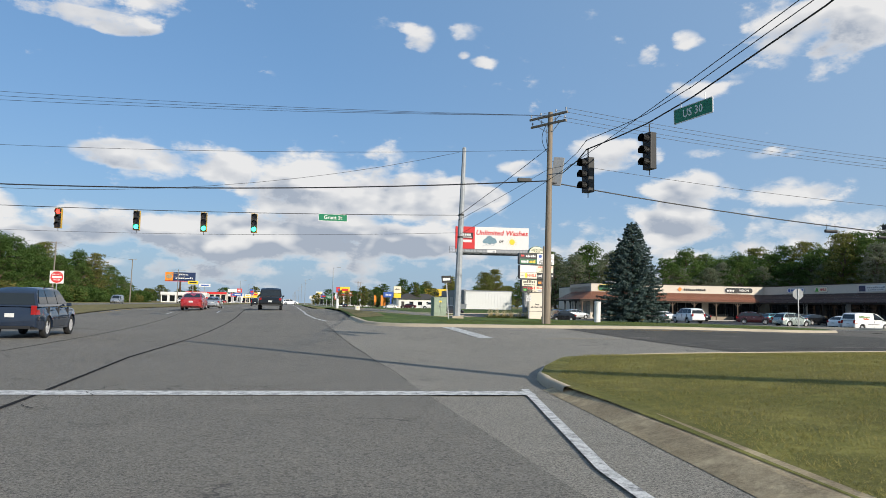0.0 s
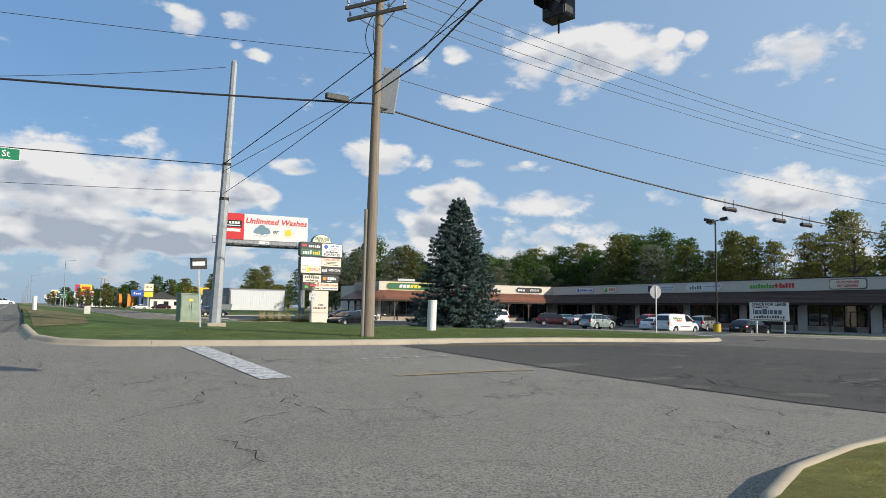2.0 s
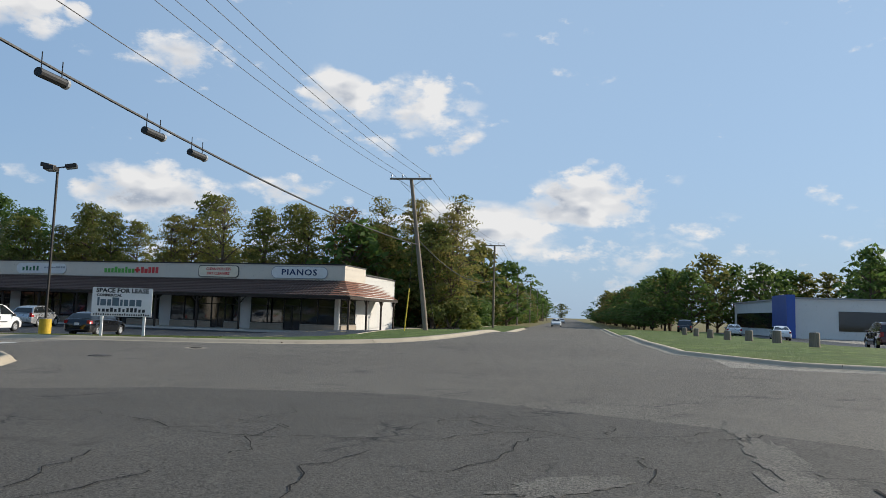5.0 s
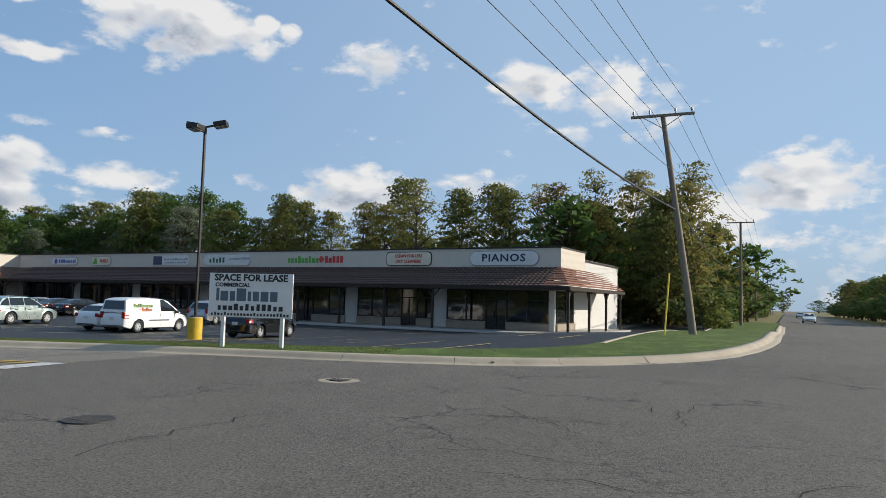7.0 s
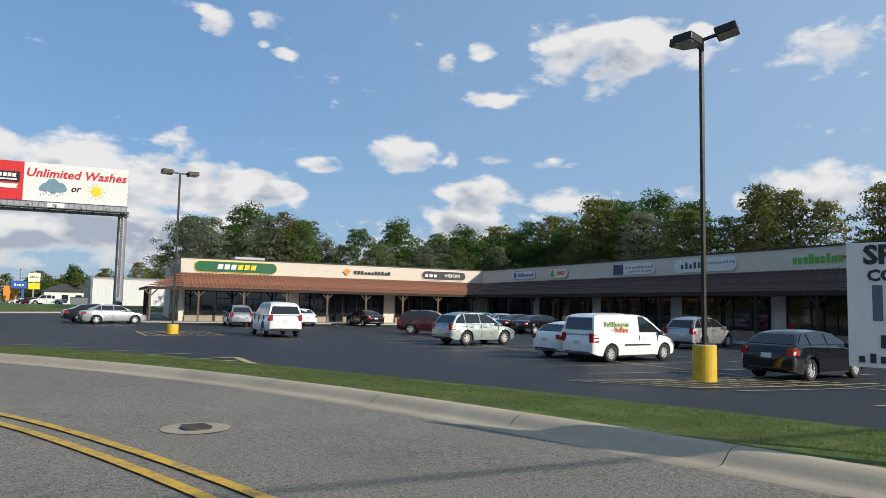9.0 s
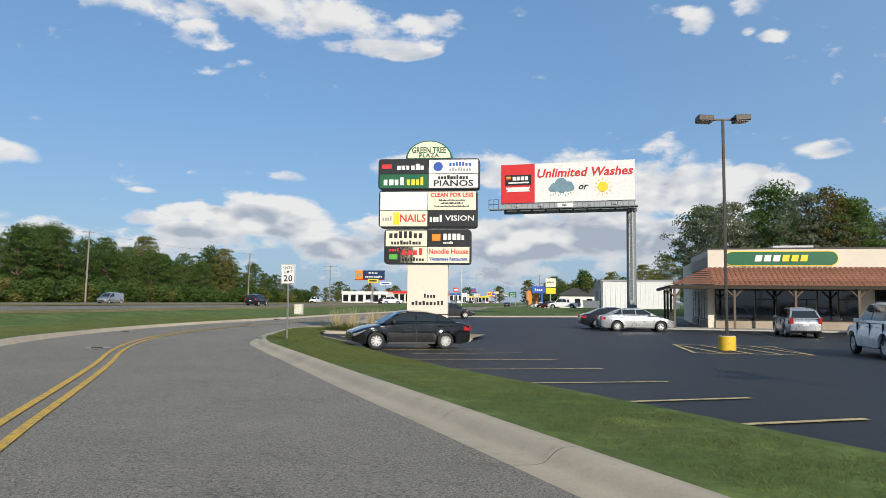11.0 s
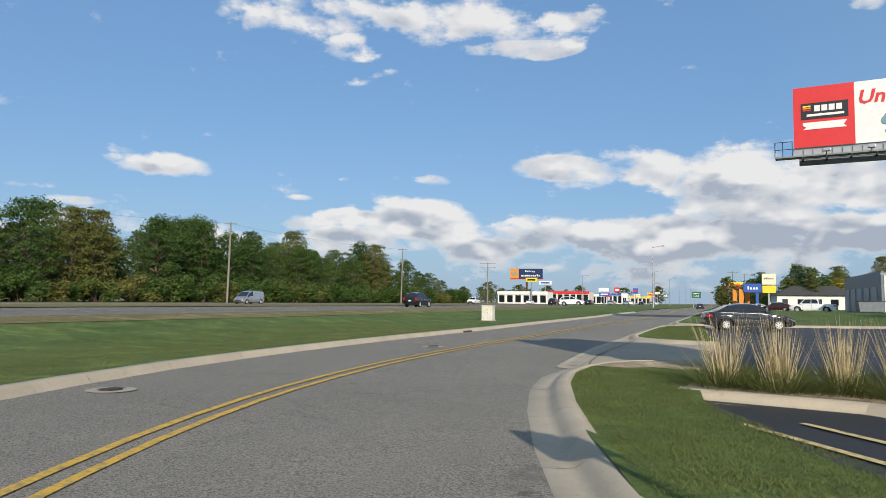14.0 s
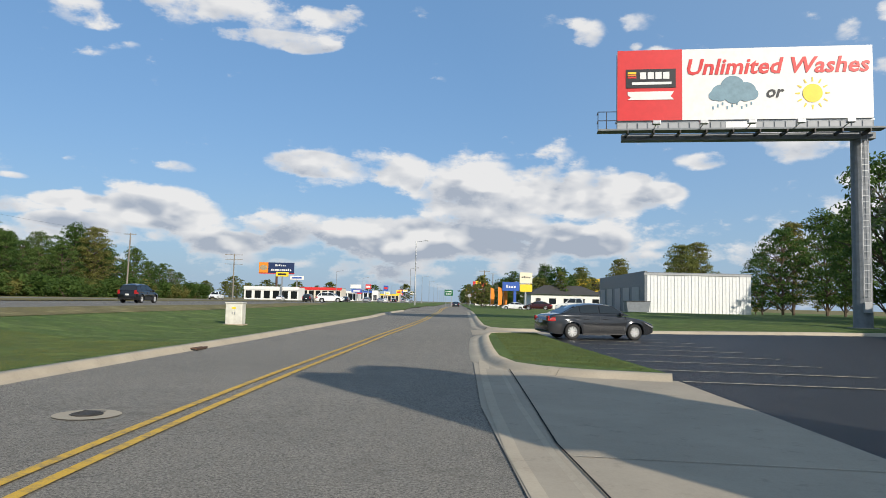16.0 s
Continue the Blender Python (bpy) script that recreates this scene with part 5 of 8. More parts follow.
def billboard():
    m = pose(38.87, 131.17, 12.5, 0, 0, -6.6)
    gz = h(45.6, 131.5) + 0.1
    root = empty("billboard", m, "large car wash billboard on one steel column at its end", "billboard")
    W, HH = 14.4, 4.3
    part("face_panel", panel(W, HH, -0.12, 0.0, 0, HH / 2), S_WHITE, root)
    part("red_panel", panel(W * 0.262, HH, -0.15, -0.121, -W / 2 + W * 0.131, HH / 2), S_RED, root)
    e = part("emblem", panel(2.9, 1.15, -0.18, -0.151, -W / 2 + 1.95, 2.55), S_BLACK, root)
    for i in range(4):
        part("letter_block", panel(0.36, 0.42, -0.2, -0.181, -W / 2 + 1.5 + i * 0.45, 2.72), S_WHITE, e)
    for i in range(3):
        part("stripe", panel(0.5, 0.1, -0.2, -0.181, -W / 2 + 0.85, 2.62 + i * 0.14), (S_RED, S_ORANGE, S_YELLOW)[i], e)
    part("stripe", panel(2.3, 0.16, -0.2, -0.181, -W / 2 + 2.0, 2.25), S_WHITE, e)
    part("ribbon", prism(BM(), [(-W / 2 + .6, 1.55), (-W / 2 + .8, 1.4), (-W / 2 + .6, 1.25), (-W / 2 + 3.3, 1.25), (-W / 2 + 3.1, 1.45), (-W / 2 + 3.3, 1.75), (-W / 2 + .6, 1.75)], -0.18, -0.151), S_WHITE, root)
    part("lettering", shift(text_bm("Unlimited Washes", 1.32, 0.01, 1.02, 1.02, 0.22, 0.03), 1.85, -0.14, 3.15), S_RED, root)
    part("lettering", shift(text_bm("or", 1.0, 0.01, 1.0, 1.0, 0.25, 0.02), 1.75, -0.14, 1.6), S_BLACK, root)
    slate = paint_mat("printed_slate_blue", (0.16, 0.27, 0.33), 0.5)
    bm = BM()
    for cx, cz, r in ((-1.25, 1.6, .5), (-.55, 1.95, .68), (.2, 1.65, .58), (-.5, 1.5, .55), (.55, 1.5, .35), (-1.6, 1.45, .3)):
        prism(bm, [(cx + r * math.cos(t), cz + r * math.sin(t)) for t in np.linspace(0, 2 * math.pi, 18, endpoint=False)], -0.15 - r * .01, -0.121)
    part("printed_cloud", bm, slate, root)
    bm = BM()
    for i in range(9):
        box(bm, -1.7 + i * .27, -1.62 + i * .27, -0.14, -0.121, .62 + .12 * (i % 3), .8 + .12 * (i % 3))
    part("printed_rain", bm, slate, root)
    bm = prism(BM(), [(3.9 + .55 * math.cos(t), 1.5 + .55 * math.sin(t)) for t in np.linspace(0, 2 * math.pi, 24, endpoint=False)], -0.15, -0.121)
    for i in range(12):
        t = 2 * math.pi * i / 12
        prism(bm, [(3.9 + math.cos(t + s) * r, 1.5 + math.sin(t + s) * r) for s, r in ((-.08, .7), (.08, .7), (.03, .95), (-.03, .95))], -0.14, -0.121)
    part("printed_sun", bm, S_YELLOW, root)
    part("frame", box(box(BM(), -W / 2 - .08, W / 2 + .08, 0.001, 0.3, -0.1, 0.0), -W / 2, W / 2, 0.3, 0.5, 0.0, HH), GALV, root)
    # apron, catwalk, lamps and carrying beam
    part("apron", panel(W, 0.55, -0.1, 0.0, 0, -0.38), COLUMN_GREY, root)
    bm = BM()
    for i in range(24):
        box(bm, -W / 2 + i * W / 24, -W / 2 + (i + .85) * W / 24, -0.135, -0.101, -0.6, -0.15)
    part("apron_ribs", bm, S_GREY, root)
    part("catwalk", box(BM(), -W / 2 - 1.2, W / 2 + .3, -1.0, -0.15, -0.8, -0.7), COLUMN_GREY, root)
    part("carrying_beam", box(BM(), -W / 2 + .3, W / 2 + .2, .15, .75, -1.15, -0.75, .02), COLUMN_GREY, root)
    for i in range(10):
        part("bracket", box(BM(), -W / 2 + .5 + i * 1.48, -W / 2 + .58 + i * 1.48, -1.0, .2, -0.98, -0.8), CAPPING, root)
    bm = BM()
    for x in (-W / 2 - 1.2, -W / 2 - .7, -W / 2 - .1):
        tube(bm, (x, -.95, -.7), (x, -.95, .35), .025, .025, 6)
    for z in (-.2, .33):
        tube(bm, (-W / 2 - 1.2, -.95, z), (-W / 2 - .1, -.95, z), .025, .025, 6)
        tube(bm, (-W / 2 - 1.2, -.95, z), (-W / 2 - 1.2, -.2, z), .025, .025, 6)
    part("railing", bm, CAPPING, root)
    for i in range(5):
        x = -W / 2 + 2.0 + i * 2.6
        lampm = part("floodlight", box(BM(), x - .22, x + .22, -2.1, -1.8, -.72, -.5, .03), GALV, root)
        part("lamp_arm", tube(BM(), (x, -1.0, -.75), (x, -1.85, -.66), .03, .03, 6), GALV, lampm)
    part("name_plate", panel(1.7, .5, -.16, -.13, -.1, -.38), S_WHITE, root)
    col = part("column", tube(BM(), (W / 2 - .45, .75, gz - 12.5), (W / 2 - .45, .75, -.4), .52, .48, 20), COLUMN_GREY, root)
    bm = BM()
    for s in (-.18, .18):
        tube(bm, (W / 2 - .45 + s, .1, gz - 11), (W / 2 - .45 + s, .1, -.6), .022, .022, 5)
    for i in range(30):
        tube(bm, (W / 2 - .63, .1, gz - 11 + i * .36), (W / 2 - .27, .1, gz - 11 + i * .36), .015, .015, 5)
    part("ladder", bm, GALV, col)
    part("meter_box", box(BM(), W / 2 - .65, W / 2 - .25, .02, .22, gz - 11.6, gz - 11.0, .02), S_GREY, col)
    part("base_plate", box(BM(), W / 2 - 1.15, W / 2 + .25, .05, 1.45, gz - 12.7, gz - 12.45, .02), CONCRETE, root)


billboard()


def lease_sign():
    root = empty("lease_sign", pose(46.2, 43.85, h(46.2, 43.85) + 0.13, 0, 0, -72), "white wooden space for lease sign on two posts", "sign")
    zb = 1.12 - h(46.2, 43.85) - 0.13
    for x in (-0.80, 0.92):
        part("post", box(BM(), x - .05, x + .05, 0.03, .13, -.1, zb + .9, .006), S_WHITE, root)
    b = part("board", panel(2.44, 1.22, -.012, .03, 0, zb + .61, .004), S_WHITE, root)
    part("lettering", shift(text_bm("SPACE FOR LEASE", .255, .003, 1.0, 1.06, 0, .010), 0, -.016, zb + 1.09), S_BLACK, b)
    part("lettering", shift(text_bm("COMMERCIAL", .15, .003, 1.0, 1.08, 0, .006), -.53, -.016, zb + .89), S_BLACK, b)
    bm = BM()
    for i, (w, g) in enumerate(((.07, .10), (.18, .22), (.12, .16), (.22, .26), (.08, .12), (.14, .18), (.18, .22), (.17, .2))):
        x = -1.0 + sum(q for _, q in ((.07, .10), (.18, .22), (.12, .16), (.22, .26), (.08, .12), (.14, .18), (.18, .22), (.17, .2))[:i]) * 1.25
        box(bm, x, x + w * 1.25, -.016, -.012, zb + .45, zb + (.8 if i in (0, 3) else .72))
    part("logo", bm, paint_mat("sign_slate", (.09, .13, .16), .5), b)
    bars(b, 12, 1.95, .18, 0, zb + .28, -.012, S_BLACK, .25, 31)
    bars(b, 24, 2.3, .09, 0, zb + .09, -.012, S_BLACK, .3, 32)


lease_sign()


def speed_sign():
    gz = h(28.22, 79.7) + float(strip_bank(28.22, 79.7))
    root = empty("speed_limit_sign", pose(28.22, 79.7, gz, 0, 0, -8), "white speed limit 20 sign on a perforated steel post", "road sign")
    bm = box(BM(), -.028, .028, 0, .05, -.05, 2.95 - gz)
    p = part("post", bm, GALV, root)
    bm = BM()
    for i in range(44):
        tube(bm, (0, -.002, .1 + i * .06), (0, .0, .1 + i * .06), .012, .012, 6)
    part("punched_holes", bm, S_BLACK, p)
    zc = 2.555 - gz
    b = part("plate", shift(pill(.61, .762, -.012, -.006, .04, 4), 0, 0, zc), S_WHITE, root)
    bm = shift(pill(.575, .727, -.0135, -.0121, .035, 4), 0, 0, zc)
    part("border", bm, S_BLACK, b)
    part("border_inside", shift(pill(.55, .702, -.0148, -.0136, .03, 4), 0, 0, zc), S_WHITE, b)
    part("lettering", shift(text_bm("SPEED", .15, .001, 1.2, .95, 0, .0008), 0, -.016, zc + .235), S_BLACK, b)
    part("lettering", shift(text_bm("LIMIT", .15, .001, 1.2, .95, 0, .0008), 0, -.016, zc + .085), S_BLACK, b)
    part("lettering", shift(text_bm("20", .34, .001, 1.1, 1.1, 0, .006), 0, -.016, zc - .17), S_BLACK, b)


speed_sign()


def octagon(r, y0, y1):
    return prism(BM(), [(r * math.cos(radians(22.5 + 45 * i)), r * math.sin(radians(22.5 + 45 * i))) for i in range(8)], y0, y1)


def stop_sign(x, y, turn, zc, label):
    gz = h(x, y) + .13
    root = empty("stop_sign", pose(x, y, gz, 0, 0, turn), label, "road sign")
    part("post", box(BM(), -.028, .028, 0, .05, -.05, zc + .35), GALV, root)
    p = part("plate", shift(octagon(.41, -.012, -.004), 0, 0, zc), S_WHITE, root)
    part("red_face", shift(octagon(.385, -.0135, -.0121), 0, 0, zc), S_RED, p)
    part("lettering", shift(text_bm("STOP", .27, .001, 1.0, .85, 0, .004), 0, -.015, zc), S_WHITE, p)
    part("back", shift(octagon(.405, -.0039, -.001), 0, 0, zc), S_GREY, p)


stop_sign(36.35, 44.5, 168, 2.43, "red stop sign seen from its bare grey back")
stop_sign(24.7, 240.0, 180, 2.4, "red stop sign at a far driveway")


def do_not_enter(x, y):
    gz = h(x, y) + .07
    root = empty("do_not_enter_sign", pose(x, y, gz, 0, 0, 6), "white do not enter sign with red disc on a post", "road sign")
    part("post", box(BM(), -.03, .03, 0, .05, -.05, 3.0), GALV, root)
    p = part("plate", shift(pill(.9, .9, -.014, -.004, .05, 3), 0, 0, 2.65), S_WHITE, root)
    d = part("disc", shift(pill(.82, .82, -.017, -.0141), 0, 0, 2.65), S_RED, p)
    part("bar", panel(.62, .14, -.02, -.0171, 0, 2.65), S_WHITE, p)
    part("lettering", shift(text_bm("DO NOT", .16, .001, 1.0, .9, 0, .003), 0, -.019, 2.84), S_WHITE, p)
    part("lettering", shift(text_bm("ENTER", .16, .001, 1.0, .9, 0, .003), 0, -.019, 2.46), S_WHITE, p)


do_not_enter(-15.9, 55.0)

# ---- poles, signals and wires ----
POLE_WOOD = wood_mat("old_pole_wood", (0.31, 0.255, 0.195))
PALE_WOOD = wood_mat("grey_pole_wood", (0.30, 0.27, 0.23))
PORCELAIN = paint_mat("insulator_grey", (0.35, 0.36, 0.38), 0.3)
WIRE = paint_mat("black_cable", (0.02, 0.02, 0.021), 0.6)
S_BODY = paint_mat("signal_black", (0.014, 0.014, 0.014), 0.55)
S_RIM = paint_mat("signal_yellow", (0.62, 0.36, 0.02), 0.5)
GREEN_ON = glow_mat("lit_green_lens", (0.05, 1.0, 0.45), 4.0)
RED_ON = glow_mat("lit_red_lens", (1.0, 0.05, 0.03), 3.0)
LENS_OFF = paint_mat("dark_lens", (0.03, 0.022, 0.02), 0.2)


def utility_pole(x, y, top, r0, r1, mat, label, arms=(), lean=(0, 0), gz=None, extras=True):
    gz = h(x, y) + .1 if gz is None else gz
    root = empty("utility_pole", pose(x, y, gz), label, "utility pole", "poles along the roads")
    H = top - gz
    bm = BM()
    n = 6
    for i in range(n):
        f0, f1 = i / n, (i + 1) / n
        tube(bm, (lean[0] * f0, lean[1] * f0, H * f0 - (.3 if i == 0 else 0)), (lean[0] * f1, lean[1] * f1, H * f1), r0 + (r1 - r0) * f0, r0 + (r1 - r0) * f1, 12, False)
    bmesh.ops.remove_doubles(bm, verts=bm.verts, dist=.002)
    part("shaft", bm, mat, root, smooth_shade=True)
    for az, dz, length in arms:
        d = Vector((math.sin(radians(az)), math.cos(radians(az)), 0))
        c = Vector((lean[0], lean[1], H + dz))
        side = Vector((d.y, -d.x, 0)) * (r1 + .06)
        a = part("crossarm", face(box(BM(), -length / 2, length / 2, -.05, .05, -.06, .06, .008), Matrix.Translation(c + side) @ Matrix.Rotation(math.pi / 2 - radians(az), 4, "Z")), mat, root)
        for s in (-.46, -.2, .2, .46):
            q = c + side + d * length * s
            bm = tube(BM(), q + Vector((0, 0, .06)), q + Vector((0, 0, .16)), .02, .02, 6)
            tube(bm, q + Vector((0, 0, .16)), q + Vector((0, 0, .28)), .055, .04, 8)
            part("insulator", bm, PORCELAIN, a)
        if extras:
            bm = tube(BM(), c + side + d * length * .33, c + Vector((0, 0, -.55)), .02, .02, 5)
            tube(bm, c + side - d * length * .33, c + Vector((0, 0, -.55)), .02, .02, 5)
            part("arm_brace", bm, GALV, a)
    return root


up = utility_pole(14.05, 36.75, 12.5, .21, .13, POLE_WOOD, "weathered wooden utility pole with double crossarm at the corner", ((150, -.25, 2.7), (150, -.7, 2.5)), (.25, .2))
part("conduit", tube(BM(), (-.24, -.08, 0), (-.2, -.06, 4.3), .055, .055, 8), PALE_WOOD, up)
part("cabinet_panel", face(box(BM(), -.3, .3, -.06, .06, -.8, .8, .02), Matrix.Translation((.62, .05, 8.55)) @ Matrix.Rotation(radians(-35), 4, "Z") @ Matrix.Rotation(radians(8), 4, "Y")), S_GREY, up)
part("closure", box(BM(), -1.75, -.95, -.12, .06, 7.85, 8.05, .03), S_BODY, up)
bm = BM()
for k in range(3):
    ang = radians(60 + 80 * k)
    sweep(bm, [(.25 + .5 * math.sin(t) * math.cos(ang), .2 + .5 * math.sin(t) * math.sin(ang), 11.6 - 2.2 * t / math.pi) for t in np.linspace(0, math.pi, 9)], .015, 5)
part("drop_wire", bm, WIRE, up)

mp = empty("strain_pole", pose(11.1, 45.5, h(11.1, 45.5) + .12), "pale steel strain pole carrying the signal wires", "pole")
bm = BM()
for i in range(6):
    tube(bm, (.06 * i, 0, i * 1.9), (.06 * (i + 1), 0, (i + 1) * 1.9), .25 - .02 * i, .25 - .02 * (i + 1), 8, False)
bmesh.ops.remove_doubles(bm, verts=bm.verts, dist=.002)
part("shaft", bm, STEEL_GREY, mp)
part("cap", tube(BM(), (.36, 0, 11.4), (.36, 0, 11.5), .14, .08, 8), STEEL_GREY, mp)
part("footing", box(BM(), -.38, .38, -.38, .38, -.15, .16, .03), CONCRETE, mp)
for z in (6.9, 5.4):
    part("band", tube(BM(), (.032 * z, 0, z - .06), (.032 * z, 0, z + .06), .26 - .02 * z / 1.9, None, 10), CAPPING, mp)

sp = utility_pole(11.0, 5.6, 12.0, .24, .16, POLE_WOOD, "wooden strain pole on the corner lawn")
utility_pole(-42, 46, 12.6, .22, .14, POLE_WOOD, "wooden strain pole beyond the highway", ((90, -.3, 2.6),))
wp = utility_pole(63.4, 34.1, 10.5, .17, .11, POLE_WOOD, "leaning wooden utility pole beside the plaza", ((178, -.05, 2.8),), (.42, 1.4))
part("guy_guard", tube(BM(), (-2.2, .9, .0), (-1.75, .78, 2.6), .04, .04, 6), S_YELLOW, wp)
part("guy_wire", tube(BM(), (-1.75, .78, 2.6), (.3, 1.05, 7.6), .01, .01, 5), WIRE, wp)
part("guy_wire", tube(BM(), (2.2, -.2, .1), (.27, .9, 6.5), .01, .01, 5), WIRE, wp)
for i, (x, y) in enumerate(((108, 34.6), (152, 34.8), (198, 35), (244, 35.2), (295, 35.4), (350, 35.6))):
    utility_pole(x, y, 10.6, .16, .11, POLE_WOOD, "wooden utility pole in the row along the side street", ((178, -.1, 2.6),), (0, 0), .35, False)
for x, y, top in ((-51.6, 175.5, 14.5), (-47.3, 236.6, 14.4), (-58, 120, 13.5)):
    utility_pole(x, y, top, .19, .13, PALE_WOOD, "pale wooden utility pole before the woods", ((80, -.3, 2.4),), (.3, 0), .5, False)
utility_pole(-40, 284, 13.4, .2, .14, PALE_WOOD, "utility pole with two crossarms beyond the highway", ((90, -.3, 5.0), (90, -1.6, 5.0), (90, -2.9, 5.0)), (0, 0), .5, False)
for x, y, top in ((34, 330, 11.5), (40, 390, 11.5), (30, 300, 11)):
    utility_pole(x, y, top, .18, .12, POLE_WOOD, "far wooden utility pole along the frontage road", ((90, -.3, 3.0),), (0, 0), .5, False)


def cable(name, a, b, sag, r, label, turns=0):
    a, b = Vector(a), Vector(b)
    pts = []
    n = 20
    for i in range(n + 1):
        f = i / n
        p = a.lerp(b, f)
        p.z -= sag * 4 * f * (1 - f)
        pts.append(p)
    bm = sweep(BM(), pts, r, 5)
    if turns:
        # lashing wire that winds round the bundle
        sp2 = []
        for i in range(turns * 6):
            f = i / (turns * 6)
            p = a.lerp(b, f)
            p.z -= sag * 4 * f * (1 - f)
            t = 2 * math.pi * i / 6
            sp2.append(p + Vector((0, math.cos(t), math.sin(t))) * r * 1.25)
        sweep(bm, sp2, r * .3, 4)
    bmesh.ops.remove_doubles(bm, verts=bm.verts, dist=r * .9)
    return tagged(part(name, bm, WIRE), label, "cable", "overhead wires")


cable("overhead_cable", (14.1, 36.8, 8.55), (-41.9, 46, 8.9), 1.15, .035, "thick black cable bundle slung across the highway", 60)
cable("overhead_cable", (14.1, 36.8, 8.5), (63.65, 34.9, 6.1), 1.05, .035, "thick black cable bundle along the side street", 60)
cable("overhead_wire", (14.3, 36.9, 9.7), (63.72, 35.15, 8.0), .9, .012, "thin wire along the side street")
for dy, dz in ((-1.2, 0), (-.5, .02), (.5, 0), (1.2, .03)):
    cable("power_line", (14.3 - dy * .45, 37.0 + dy * .85, 12.55), (63.8, 35.5 + dy, 10.75 + dz), 1.0, .011, "thin power line between crossarms")
    cable("power_line", (63.8, 35.5 + dy, 10.75), (108, 34.6 + dy, 10.8), 1.0, .011, "thin power line along the side street")
    cable("power_line", (108, 34.6 + dy, 10.8), (152, 34.8 + dy, 10.8), .9, .011, "thin power line along the side street")
    cable("power_line", (152, 34.8 + dy, 10.8), (198, 35 + dy, 10.8), .9, .011, "thin power line along the side street")
cable("overhead_cable", (63.65, 34.95, 6.5), (108, 34.6, 6.2), 1.3, .03, "slack telephone cable between poles")
cable("overhead_cable", (108, 34.6, 6.2), (152, 34.8, 6.2), 1.3, .03, "slack telephone cable between poles")
for k, dz in enumerate((0, .55, 1.15)):
    cable("power_line", (14.2, 36.9, 12.3), (-42, 46 + k * .5, 13.2 + dz), .6, .010, "thin power line across the highway")
cable("overhead_wire", (14.1, 36.8, 10.3), (-42, 46, 10.9), .9, .010, "thin wire across the highway")
cable("signal_wire", (11.1, 45.5, 11.8), (-42, 46.3, 11.0), 3.4, .012, "sagging wire that carries the signals")
cable("signal_wire", (11.1, 45.5, 7.54), (-42, 46.3, 7.44), .52, .020, "taut wire that carries the signals")
cable("signal_wire", (11.1, 45.5, 6.36), (-42, 46.3, 6.3), .80, .009, "lower tether wire of the signals")
cable("overhead_wire", (11.1, 45.5, 7.5), (14.1, 36.8, 10.4), .05, .018, "wires from strain pole to utility pole")
cable("overhead_wire", (11.1, 45.5, 7.2), (14.1, 36.8, 9.2), .05, .012, "wires from strain pole to utility pole")
cable("signal_wire", (11.1, 45.5, 6.2), (11.0, 5.6, 9.4), .5, .012, "wire over the side street's mouth")
for dz, rad in ((0, .022), (.32, .012)):
    span = [(14.1, 36.8, 8.9), (12.2, 30.0, 7.65), (10.6, 24.6, 7.05), (9.95, 22.3, 6.95), (10.6, 21.3, 7.2), (11.25, 20.5, 7.5), (11.44, 18.2, 7.72), (11.5, 13.0, 8.3), (11.05, 5.7, 9.2)]
    tagged(part("signal_wire", sweep(BM(), [(x, y, z + dz) for x, y, z in span], rad, 6), WIRE), "slack wire that carries signals over the side street", "cable", "overhead wires")
cable("overhead_wire", (-51.6, 175.5, 14.3), (-58, 120, 13.3), .7, .012, "thin wire before the woods")
cable("overhead_wire", (-58, 120, 13.3), (-42, 46, 12.4), .8, .012, "thin wire before the woods")
cable("overhead_wire", (-51.6, 175.5, 14.3), (-47.3, 236.6, 14.2), .7, .012, "thin wire before the woods")

for x, z in ((31.6, 6.43), (35.3, 6.2), (37.5, 6.15)):
    root = empty("cable_closure", pose(x, 35.8, z - .12), "black splice closure hanging under the cable", "cable box", "closures on the cable")
    part("shell", face(tube(BM(), (-.38, 0, 0), (.38, 0, 0), .1, .1, 10), Matrix()), S_BODY, root, smooth_shade=False)
    for s in (-.3, .3):
        part("strap", tube(BM(), (s, 0, .05), (s, 0, .45), .012, .012, 5), WIRE, root)
    part("end_cap", tube(BM(), (.38, 0, 0), (.46, 0, 0), .115, .115, 10), S_GREY, root)


